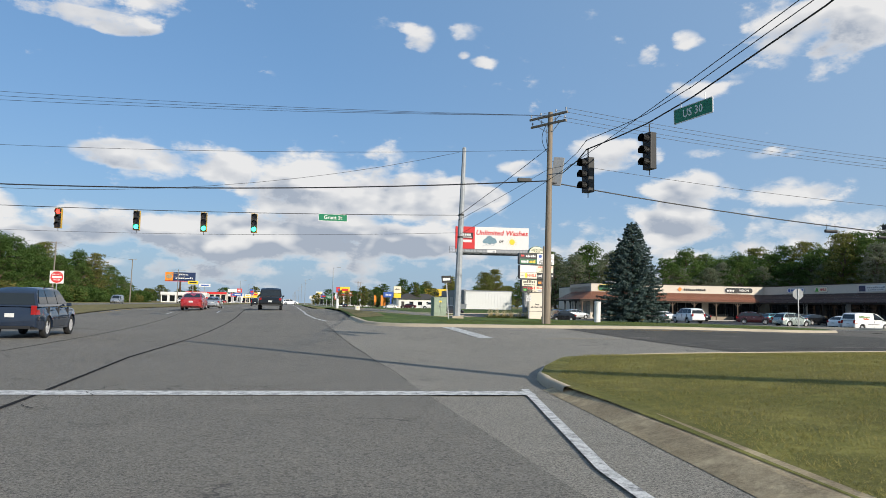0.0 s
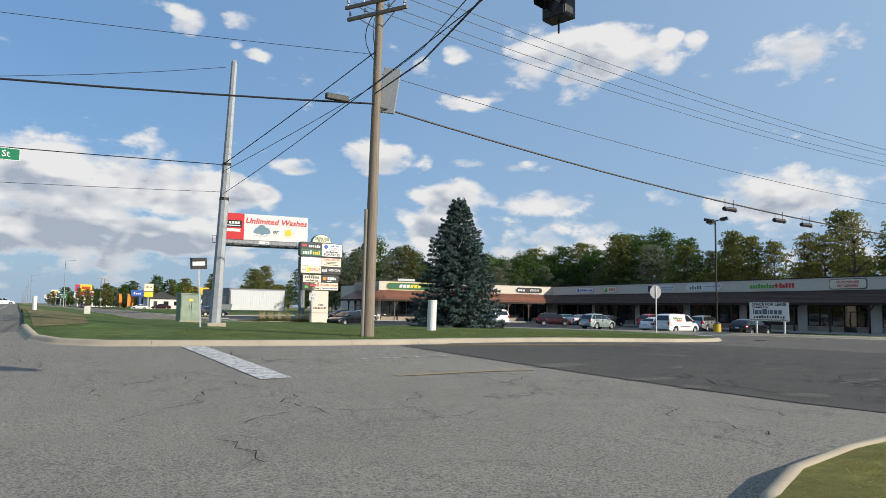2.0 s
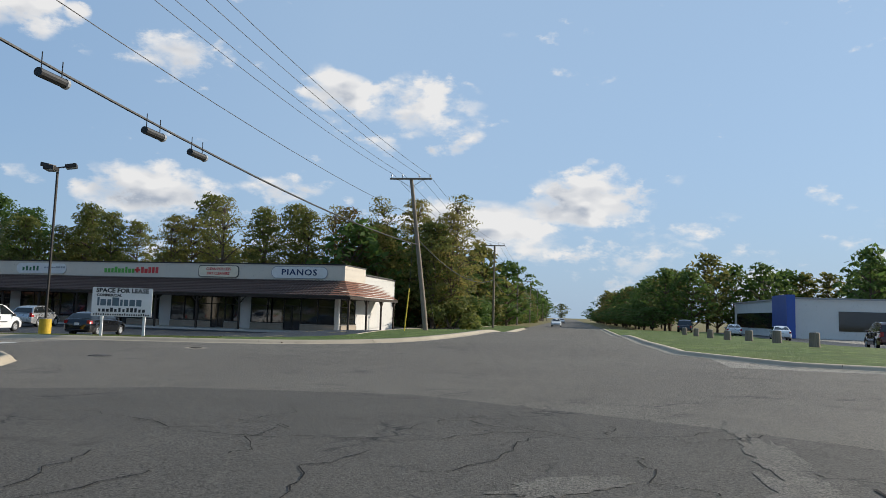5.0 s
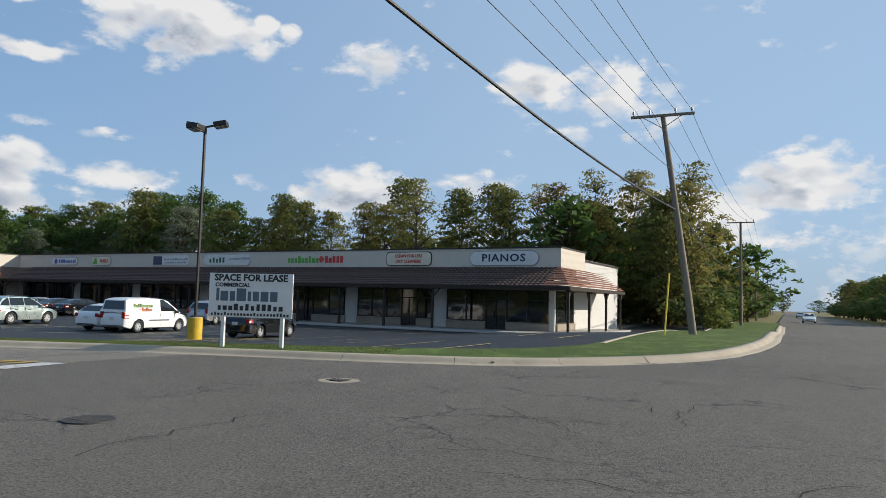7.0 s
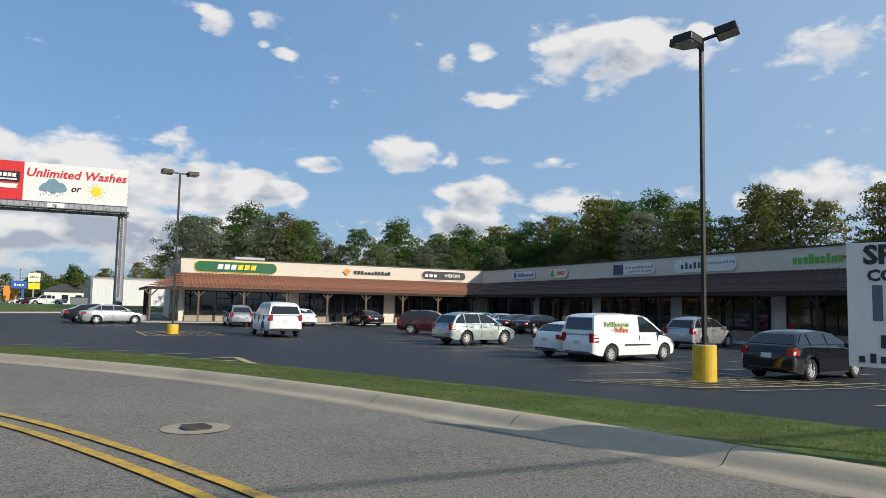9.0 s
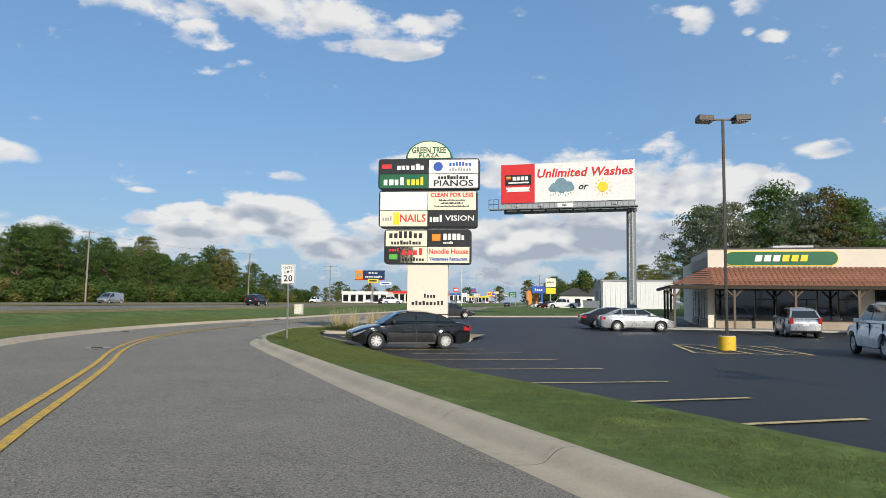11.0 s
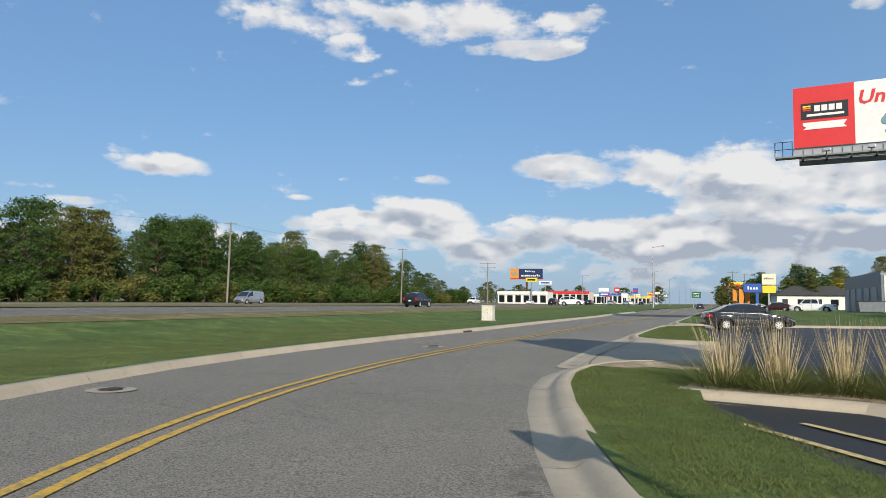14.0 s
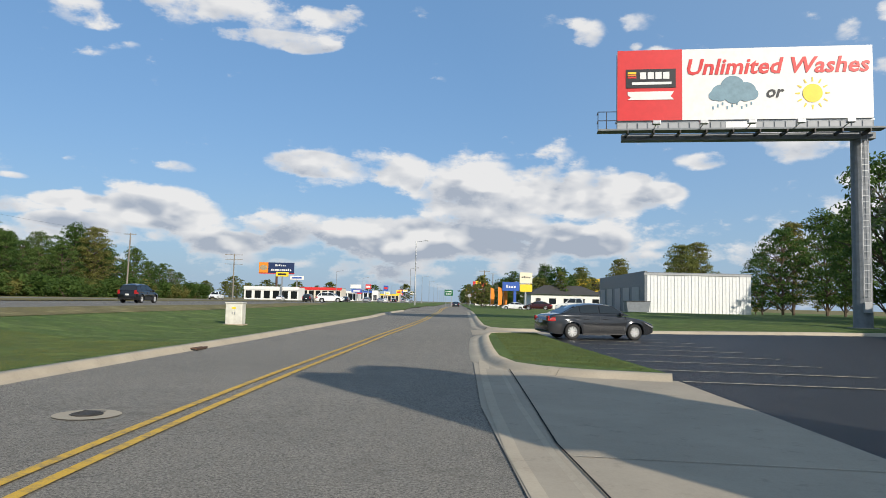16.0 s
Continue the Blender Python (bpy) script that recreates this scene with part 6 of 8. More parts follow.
def signal(x, y, z, turn, lit, label, wire_z, shell=None):
    root = empty("traffic_signal", pose(x, y, z, 0, 0, turn), label, "traffic signal", "signals over the crossing")
    part("housing", box(BM(), -.19, .19, -.02, .22, -.6, .6, .02), shell or S_RIM, root)
    part("face", box(BM(), -.17, .17, -.034, -.021, -.58, .58), S_BODY, root)
    for i, zz in enumerate((.39, 0, -.39)):
        on = lit == i
        lens = part("lens", tube(BM(), (0, -.05, zz), (0, -.035, zz), .125, .145, 18), (RED_ON if i == 0 else GREEN_ON) if on else LENS_OFF, root)
        bm = BM()
        # visor: an open half tube
        ring = [(math.cos(t) * .155, math.sin(t) * .155) for t in np.linspace(radians(-25), radians(205), 13)]
        for (x0, z0), (x1, z1) in zip(ring, ring[1:]):
            quad(bm, (x0, -.035, zz + z0), (x1, -.035, zz + z1), (x1, -.26, zz + z1), (x0, -.26, zz + z0))
        bmesh.ops.solidify(bm, geom=bm.faces[:], thickness=.008)
        part("visor", bm, S_BODY, lens)
    bm = tube(BM(), (0, .1, .6), (0, .1, wire_z - z), .022, .022, 6)
    part("hanger", bm, S_BODY, root)
    part("tether", tube(BM(), (0, .1, -.6), (0, .1, -.78), .015, .015, 6), S_BODY, root)


for x, lit, lab in ((-13.36, 0, "hanging signal showing a red arrow"), (-8.98, 2, "hanging signal showing green"), (-5.08, 2, "hanging signal showing green"), (-2.06, 2, "hanging signal showing green")):
    f = (11.1 - x) / 53.1
    wz = 7.54 - .1 * f - 2.08 * f * (1 - f)
    signal(x, 45.4 + .8 * f, wz - .66, 0, lit, lab, wz)
signal(9.9, 22.25, 6.05, -75, None, "dark signal hanging over the side street, seen from its side", 6.95, S_BODY)
signal(11.25, 20.5, 6.6, -75, None, "dark signal hanging over the side street", 7.5, S_BODY)


def street_sign(x, y, z, turn, body, w, label, wire_z):
    root = empty("street_sign", pose(x, y, z, 0, 0, turn), label, "street sign")
    p = part("plate", pill(w, .46, -.012, .012, .03, 3), S_WHITE, root)
    part("green_field", pill(w - .05, .41, -.0145, -.0121, .02, 3), paint_mat("road_sign_green", (.0, .17, .075), .4, wear=.03), p)
    part("lettering", shift(text_bm(body, .34, .001, 1.0, 1.0, 0, .004), 0, -.016, 0), S_WHITE, p)
    for s in (-.5, .5):
        part("hanger", tube(BM(), (s, 0, .23), (s, 0, wire_z - z), .012, .012, 5), GALV, root)


street_sign(2.83, 45.6, 7.02, 0, "Grant St", 1.83, "green street name sign hung on the signal wire", 7.25)
street_sign(11.44, 18.17, 7.30, -80, "US 30", 1.6, "green route sign hung on the signal wire", 7.72)

# ---- small roadside things ----
CAB_GREEN = paint_mat("cabinet_green", (0.24, 0.30, 0.22), 0.55)
CAB_WHITE = paint_mat("cabinet_cream", (0.62, 0.6, 0.53), 0.55)


def cabinet(x, y, w, d, hh, mat, label, turn=0):
    root = empty("utility_cabinet", pose(x, y, h(x, y) + .13, 0, 0, turn), label, "utility cabinet")
    b = part("body", box(BM(), -w / 2, w / 2, -d / 2, d / 2, .05, hh, .02), mat, root)
    part("lid", box(BM(), -w / 2 - .03, w / 2 + .03, -d / 2 - .03, d / 2 + .03, hh + .001, hh + .05, .01), mat, root)
    part("plinth", box(BM(), -w / 2 - .08, w / 2 + .08, -d / 2 - .08, d / 2 + .08, -.15, .05, .01), CONCRETE, root)
    for s in (-1, 1):
        door = part("door", box(BM(), s * w / 4 - w / 4 + .03, s * w / 4 + w / 4 - .03, -d / 2 - .018, -d / 2, .14, hh - .08, .005), mat, root)
        part("handle", box(BM(), s * .06 - .015, s * .06 + .015, -d / 2 - .045, -d / 2 - .019, hh * .5, hh * .62), S_GREY, door)
    part("label_plate", box(BM(), -.1, .1, -d / 2 - .024, -d / 2 - .0185, hh * .75, hh * .84), S_YELLOW, root)


cabinet(11.7, 53.9, 1.05, .7, 1.45, CAB_GREEN, "pale green roadside traffic cabinet on a plinth", 8)
cabinet(12.2, 122.0, .76, .55, .98, CAB_WHITE, "cream roadside utility box in the grass", 0)
root = empty("marker_post", pose(19.15, 41.3, h(19.15, 41.3) + .12), "stout white plastic marker stub in the lawn", "marker post")
part("stub", tube(BM(), (0, 0, -.1), (.04, 0, 1.25), .2, .19, 16), S_WHITE, root)
part("cap", tube(BM(), (.04, 0, 1.25), (.04, 0, 1.3), .21, .19, 16), S_WHITE, root)
root = empty("sign_post", pose(10.2, 44.0, h(10.2, 44) + .12, 0, -4, 0), "small dark sign on a leaning post beside the strain pole", "road sign")
part("post", box(BM(), -.03, .03, -.02, .02, -.1, 2.75), GALV, root)
part("plate", box(BM(), -.32, .32, -.035, -.021, 2.3, 2.75), S_BODY, root)
part("sticker", box(BM(), -.24, .24, -.039, -.0351, 2.44, 2.6), S_WHITE, root)
root = empty("marker_post", pose(5.0, 70, h(5, 70) + .1), "short white delineator stub beside the highway", "marker post")
part("stub", tube(BM(), (0, 0, -.1), (0, 0, .95), .14, .14, 10), S_WHITE, root)
part("cap", tube(BM(), (0, 0, .95), (0, 0, 1.0), .15, .1, 10), S_WHITE, root)

BRONZE = paint_mat("lamp_bronze", (0.035, 0.03, 0.026), 0.45, 0.5)
SAFETY = paint_mat("safety_yellow", (0.62, 0.40, 0.02), 0.55, wear=0.12)


def lot_lamp(x, y, top, heads, label, foot=1.0):
    gz = h(x, y)
    root = empty("lot_lamp", pose(x, y, gz), label, "street lamp", "lamps in the parking lot")
    part("base", tube(BM(), (0, 0, -.2), (0, 0, foot), .33, .33, 24), SAFETY, root, "yellow painted concrete base")
    part("base_top", tube(BM(), (0, 0, foot), (0, 0, foot + .03), .33, .30, 24), CONCRETE, root)
    part("pole", box(BM(), -.052, .052, -.052, .052, foot, top - gz, .01), BRONZE, root)
    part("flange", box(BM(), -.16, .16, -.16, .16, foot + .03, foot + .08), BRONZE, root)
    zz = top - gz
    for ang, dz, tilt in heads:
        m = Matrix.Translation((0, 0, zz + dz)) @ Matrix.Rotation(radians(ang), 4, "Z") @ Matrix.Rotation(radians(-tilt), 4, "Y")
        hd = part("lamp_head", face(box(BM(), .42, 1.02, -.3, .3, -.12, .12, .03), m), BRONZE, root)
        part("lamp_glass", face(box(BM(), .46, .98, -.26, .26, -.135, -.121), m), paint_mat("lamp_lens", (.55, .55, .5), .2), hd)
        part("lamp_arm", face(box(BM(), .0, .44, -.035, .035, -.04, .04), m), BRONZE, hd)


lot_lamp(55.0, 54.7, 9.5, ((85, 0, 12), (-60, 0, 12), (190, -.25, 5)), "tall parking lot lamp on a yellow concrete base")
lot_lamp(45.0, 83.6, 9.0, ((5, 0, 3), (185, 0, 3)), "tall twin parking lot lamp on a low yellow concrete base", .55)
root = empty("street_lamp", pose(14.3, 221, .6), "tall bare steel lamp pole beside the far road", "street lamp")
part("pole", tube(BM(), (0, 0, 0), (0, 0, 12), .14, .08, 8), GALV, root)
part("arm", tube(BM(), (0, 0, 11.8), (1.8, 0, 12.1), .05, .04, 6), GALV, root)
part("lamp_head", box(BM(), 1.6, 2.3, -.15, .15, 12.0, 12.2, .03), GALV, root)

# parking bay lines
lot_root = empty("bay_lines", Matrix(), "faded yellow parking bay lines on black asphalt", "road marking", "", "structure")
for i in range(10):
    y = 103.8 + i * 2.35
    if y < 124:
        stripe("bay_line", [(26.75, y), (31.5, y - .6)], .10, PALE_LINE, .030, lot_root)
for a, b in (((34.2, 75.0), (38.4, 76.9)), ((35.9, 71.9), (39.7, 73.7)), ((37.3, 68.3), (40.9, 70.2)), ((38.7, 65.3), (41.9, 67.4)), ((39.9, 63.3), (43.0, 65.3)), ((41.2, 61.3), (44.0, 63.4)),
             ((41.6, 60.4), (43.8, 62.0)), ((42.1, 59.5), (44.0, 60.9)), ((42.6, 58.8), (43.7, 59.6)), ((43.2, 57.9), (43.6, 58.3)), ((33.5, 78.0), (37.1, 79.8)), ((32.0, 79.6), (35.6, 81.6))):
    stripe("bay_line", [a, b], .14, LOT_LINE, .030, lot_root)
stripe("bay_line", [(44.0, 63.4), (43.6, 57.2)], .24, LOT_LINE, .033, lot_root)
for a, b in (((50.9, 42.7), (56.0, 42.6)), ((51.2, 40.4), (54.5, 40.0)), ((59.4, 40.9), (62.1, 40.5)), ((58.0, 38.7), (60.9, 38.4)), ((53.7, 45.6), (55.9, 45.9)), ((57.1, 46.0), (59.5, 46.2)), ((52.2, 48.4), (55.6, 48.6)), ((57.6, 48.9), (60.4, 49.1))):
    stripe("bay_line", [a, b], .13, LOT_LINE, .030, lot_root)
for i in range(10):
    x = 50.2 + i * 2.75
    stripe("bay_line", [(x, 96.6), (x + .2, 101.8)], .11, PALE_LINE, .030, lot_root)
for i in range(18):
    y = 48 + i * 2.75
    stripe("bay_line", [(67.6 + (y - 44) * .05, y), (72.8 + (y - 44) * .05, y - .3)], .11, PALE_LINE, .030, lot_root)
for k, x0 in enumerate((52.5, 57.6)):
    for i in range(11):
        y = 52 + i * 2.75
        stripe("bay_line", [(x0 + (y - 44) * .05, y), (x0 + 4.7 + (y - 44) * .05, y - .25)], .11, PALE_LINE, .030, lot_root)
stripe("bay_line", [(57.4, 50.5), (58.9, 81.5)], .11, PALE_LINE, .033, lot_root)
for i in range(7):
    stripe("bay_line", [(50.6 + i * 1.0, 55.3 - .0 * i), (52.6 + i * 1.0, 53.0)], .14, LOT_LINE, .031, lot_root)
stripe("bay_line", [(50.4, 55.4), (59.5, 55.0)], .14, LOT_LINE, .032, lot_root)
stripe("bay_line", [(52.4, 52.9), (59.5, 52.5)], .14, LOT_LINE, .032, lot_root)
for a, b in (((43.4, 86.6), (47.4, 86.4)), ((43.4, 81.4), (47.4, 81.2)), ((43.4, 81.4), (43.4, 86.6)), ((47.4, 81.2), (47.4, 86.4))):
    stripe("bay_line", [a, b], .14, LOT_LINE, .032, lot_root)
for i in range(4):
    stripe("bay_line", [(43.5 + i, 86.4), (44.4 + i, 81.4)], .14, LOT_LINE, .031, lot_root)
for a, b in (((26.5, 87.8), (29.2, 84.2)), ((27.7, 87.7), (30.1, 84.7)), ((29.0, 87.5), (30.9, 85.0)), ((30.4, 87.3), (31.9, 85.3)), ((28.4, 83.8), (33.2, 85.9))):
    stripe("bay_line", [a, b], .14, LOT_LINE, .031, lot_root)

# ---- vehicles ----
TYRE = paint_mat("tyre_rubber", (0.018, 0.018, 0.018), 0.8)
RIM = paint_mat("alloy_rim", (0.66, 0.66, 0.67), 0.35, 0.45, 0.06, 8)
CAR_GLASS = glass_mat("car_glass", (0.012, 0.015, 0.016), 0.02)
TRIM = paint_mat("black_trim", (0.015, 0.015, 0.016), 0.5)
LAMP_CLEAR = paint_mat("headlamp_clear", (0.34, 0.35, 0.37), 0.12, 0.4, 0.3, 14)
LAMP_RED = paint_mat("tail_lamp_red", (0.32, 0.012, 0.012), 0.2)
PLATE = paint_mat("plate_blank", (0.6, 0.6, 0.58), 0.5)
CHROME = paint_mat("chrome_trim", (0.6, 0.6, 0.62), 0.15, 0.95)
PAINTS = {
    "silver": car_paint("silver_paint", (0.42, 0.43, 0.44), 0.7), "white": car_paint("white_paint", (0.74, 0.74, 0.73), 0.0),
    "black": car_paint("black_paint", (0.007, 0.008, 0.010), 0.1), "maroon": car_paint("maroon_paint", (0.06, 0.014, 0.016), 0.4),
    "grey": car_paint("dark_grey_paint", (0.022, 0.024, 0.028), 0.2), "teal": car_paint("teal_paint", (0.03, 0.17, 0.2), 0.4),
    "red": car_paint("red_paint", (0.38, 0.016, 0.02), 0.2), "navy": car_paint("slate_blue_paint", (0.018, 0.028, 0.05), 0.2),
    "sage": car_paint("pale_green_silver_paint", (0.36, 0.42, 0.40), 0.6),
}
# length, width, wheelbase, wheel radius, sill, belt line from tail to nose, cabin outline, window splits
KINDS = {
    "sedan": (4.65, 1.80, 2.72, .325, .22, [(-2.28, .88), (-2.1, 1.03), (-1.45, 1.06), (.9, .99), (1.75, .86), (2.18, .70)],
              [(-1.75, 1.04), (-1.05, 1.37), (-.55, 1.45), (.05, 1.46), (.45, 1.40), (1.22, .97)], (-.98, -.12, .78)),
    "hatch": (4.35, 1.78, 2.65, .325, .22, [(-2.12, .9), (-2.05, 1.05), (-1.6, 1.07), (.9, .99), (1.65, .88), (2.05, .72)],
              [(-2.0, 1.02), (-1.58, 1.36), (-1.15, 1.45), (-.4, 1.48), (.0, 1.47), (.4, 1.40), (1.22, .96)], (-1.2, -.2, .76)),
    "suv": (4.5, 1.82, 2.62, .365, .27, [(-2.22, .92), (-2.14, 1.08), (-1.6, 1.13), (.85, 1.05), (1.65, .96), (2.1, .80)],
            [(-2.14, 1.06), (-1.74, 1.52), (-1.35, 1.63), (-.7, 1.68), (-.1, 1.67), (.38, 1.57), (1.24, 1.03)], (-1.3, -.28, .70)),
    "big_suv": (5.25, 2.0, 3.05, .40, .34, [(-2.58, 1.02), (-2.54, 1.2), (-1.8, 1.22), (1.0, 1.2), (2.1, 1.12), (2.5, .95)],
                [(-2.5, 1.2), (-2.3, 1.72), (-2.0, 1.9), (.1, 1.94), (.55, 1.86), (1.25, 1.2)], (-1.4, -.2, .82)),
    "van": (4.8, 1.83, 3.06, .33, .24, [(-2.36, .9), (-2.35, 1.05), (-1.6, 1.08), (1.2, 1.06), (1.9, .98), (2.28, .76)],
            [(-2.34, 1.05), (-2.24, 1.70), (-2.0, 1.81), (-.6, 1.85), (.3, 1.82), (.72, 1.70), (1.72, 1.03)], (.15, .17, .98)),
    "pickup": (5.8, 2.0, 3.55, .41, .38, [(-2.88, .95), (-2.86, 1.12), (-.95, 1.14), (1.3, 1.16), (2.3, 1.1), (2.8, .92)],
               [(-.85, 1.12), (-.75, 1.7), (-.45, 1.86), (.55, 1.88), (.95, 1.8), (1.6, 1.16)], (-.5, .12, 1.0)),
}
SHELLS = {}


def wheel_meshes(r):
    key = ("wheel", r)
    if key not in SHELLS:
        bm = BM()
        prof = [(.62, -.10), (.80, -.11), (.96, -.10), (1.0, -.07), (1.0, .07), (.96, .10), (.80, .11), (.62, .10)]
        n = 24
        rings = [[bm.verts.new((f * r * math.cos(t), y, f * r * math.sin(t))) for t in np.linspace(0, 2 * math.pi, n, endpoint=False)] for f, y in prof]
        for a, b in zip(rings, rings[1:] + rings[:1]):
            for i in range(n):
                bm.faces.new((a[i], b[i], b[(i + 1) % n], a[(i + 1) % n]))
        bmesh.ops.recalc_face_normals(bm, faces=bm.faces)
        tyre = mesh_of("tyre", bm, TYRE, True)
        bm = BM()
        for i in range(5):
            t = 2 * math.pi * i / 5
            for s in (-.16, .16):
                d, e = Vector((math.cos(t), 0, math.sin(t))), Vector((-math.sin(t), 0, math.cos(t)))
                a, b = d * r * .12 + e * s * r * .5, d * r * .62 + e * s * r * 1.2
                w = r * .06
                prism(bm, [((a - e * w).x, (a - e * w).z), ((a + e * w).x, (a + e * w).z), ((b + e * w).x, (b + e * w).z), ((b - e * w).x, (b - e * w).z)], -.095, -.06)
        for f0, f1 in ((.58, .64),):
            ra = [[bm.verts.new((f * r * math.cos(t), y, f * r * math.sin(t))) for t in np.linspace(0, 2 * math.pi, 20, endpoint=False)] for f, y in ((f1, -.10), (f0, -.085), (f0, .05))]
            for a, b in zip(ra, ra[1:]):
                for i in range(20):
                    bm.faces.new((a[i], b[i], b[(i + 1) % 20], a[(i + 1) % 20]))
        tube(bm, (0, -.1, 0), (0, -.05, 0), r * .15, r * .18, 12)
        bmesh.ops.recalc_face_normals(bm, faces=bm.faces)
        rim = mesh_of("rim", bm, RIM)
        bm = BM()
        tube(bm, (0, -.02, 0), (0, .03, 0), r * .6, r * .6, 20)
        SHELLS[key] = (tyre, rim, mesh_of("brake_disc", bm, TRIM))
    return SHELLS[key]


def car(kind, paint, x, y, heading, label, zoff=0.012, steer=0):
    """heading: compass of the nose, degrees clockwise from +y. The ground under the wheels sets its height and tilt."""
    L, W, wb, r, sill, top, cab, split = KINDS[kind]
    hd = radians(heading)
    f = Vector((math.sin(hd), math.cos(hd)))
    zf, zr = h(x + f.x * wb / 2, y + f.y * wb / 2), h(x - f.x * wb / 2, y - f.y * wb / 2)
    m = pose(x, y, (zf + zr) / 2 + zoff, 0, 0, 90 - heading) @ pose(0, 0, 0, 0, -math.degrees(math.atan2(zf - zr, wb)), 0)
    root = empty(kind if kind not in ("big_suv",) else "suv", m, label, {"sedan": "car", "hatch": "car", "suv": "car", "big_suv": "car", "van": "van", "pickup": "pickup truck"}[kind], "vehicles")
    w = W / 2
    col = PAINTS[paint]
    xf, xr = wb / 2 + .06, -wb / 2 + .06
    ra = r + .075
    half = L / 2
    tx, tz = zip(*[(-half, top[0][1] - .06)] + [tuple(p) for p in rounded(list(top), False, 2)] + [(half, top[-1][1] - .03)])

    def up(px):
        return float(np.interp(px, tx, tz))

    def lo(px):
        z = sill + .10 * max(0, (abs(px) - half + .35) / .35)
        for ax in (xf, xr):
            if abs(px - ax) < ra:
                z = max(z, r + math.sqrt(ra * ra - (px - ax) ** 2))
        return z

    def wide(px, pz):
        """Half width of the body: barrel sides, corners drawn in at nose and tail, arches a little proud."""
        e = max(0, (abs(px) - half * .62) / (half * .38))
        y = w * (1 - (.17 if px > 0 else .11) * e ** 2.2) * (1 - .05 * ((pz - .6) / .42) ** 2)
        near = min(math.hypot(px - ax, pz - r) for ax in (xf, xr))
        return y + .02 * math.exp(-((near - ra) / .05) ** 2) - .012 * math.exp(-((pz - zc) / .03) ** 2)

    zc = top[2][1] - .22

    def section(px, shrink):
        z0, z1 = lo(px) + shrink * .5, up(px) - shrink
        zs = z1 - .085
        pts = [(wide(px, z0 + (zs - z0) * f) - shrink, z0 + (zs - z0) * f) for f in np.linspace(0, 1, 9)]
        ws = pts[-1][0]
        pts += [(ws - .085 * (1 - math.cos(a)), zs + .07 * math.sin(a)) for a in (.4, .8, 1.2)]
        we = ws - .085
        pts += [(we * f, zs + .07 + .018 * (1 - f * f)) for f in (.9, .7, .4, 0)]
        return pts

    bm = BM()
    st = [(-half, .07), (-half + .02, .03), (-half + .06, .01)] + [(v, 0) for v in np.linspace(-half + .12, half - .12, int(L / .055))] + [(half - .06, .01), (half - .02, .03), (half, .07)]
    rows = []
    for px, shrink in st:
        p = section(px, shrink)
        rows.append([bm.verts.new((px, y, z)) for y, z in p] + [bm.verts.new((px, -y, z)) for y, z in p[-2::-1]])
    n = len(rows[0])
    for a, b in zip(rows, rows[1:]):
        for i in range(n):
            bm.faces.new((a[i], a[(i + 1) % n], b[(i + 1) % n], b[i]))
    bm.faces.new(rows[0][::-1]), bm.faces.new(rows[-1])
    bmesh.ops.recalc_face_normals(bm, faces=bm.faces)
    body = part("body", bm, col, root, "", True)
    body.data.set_sharp_from_angle(angle=radians(38))

    def skin(name, s, x0, x1, low_z, high_z, mat):
        """A lamp glass that follows the body's corner."""
        bm = BM()
        xs = np.linspace(x0, x1, 7)
        g = [[bm.verts.new((px, s * (wide(px, z) + .008), z)) for z in np.linspace(low_z(px), high_z(px), 4)] for px in xs]
        for a, b in zip(g, g[1:]):
            for q in range(3):
                bm.faces.new((a[q], b[q], b[q + 1], a[q + 1]))
        bmesh.ops.recalc_face_normals(bm, faces=bm.faces)
        bmesh.ops.solidify(bm, geom=bm.faces[:], thickness=.02)
        return part(name, bm, mat, body)

    # cabin with leaning sides
    zb, zt = min(z for _, z in cab), max(z for _, z in cab)

    def side(pz):
        return w - .075 - (.24 if kind not in ("van", "pickup") else .14) * max(0, (pz - zb) / (zt - zb)) ** 1.2

    bm = BM()
    rows = []
    for s in (-1, -.9, -.5, 0, .5, .9, 1):
        rows.append([bm.verts.new((px, s * side(pz), pz - (.035 * abs(s) ** 3 if pz > zt - .12 else 0) + (.02 * (1 - s * s) if pz > zt - .1 else 0))) for px, pz in cab])
    n = len(cab)
    for a, b in zip(rows, rows[1:]):
        for i in range(n):
            bm.faces.new((a[i], a[(i + 1) % n], b[(i + 1) % n], b[i]))
    bm.faces.new(rows[0][::-1]), bm.faces.new(rows[-1])
    bmesh.ops.recalc_face_normals(bm, faces=bm.faces)
    cabin = part("cabin", bm, col, root, "", True)
    cabin.data.set_sharp_from_angle(angle=radians(32))
    # side glass between the pillars
    zlo, zhi = zb + .10, zt - .10

    def x_at(z, front):
        pts = cab if not front else cab[::-1]
        for (x0, z0), (x1, z1) in zip(pts, pts[1:]):
            if z0 <= z <= z1:
                return x0 + (x1 - x0) * (z - z0) / (z1 - z0 + 1e-9)
        return pts[-1][0]

    p1, p2, p3 = split
    bays = [(None, p1), (p1, p2), (p2, None)] if kind not in ("van", "pickup") else ([(p1, None)] if kind == "van" else [(None, p2), (p2, None)])
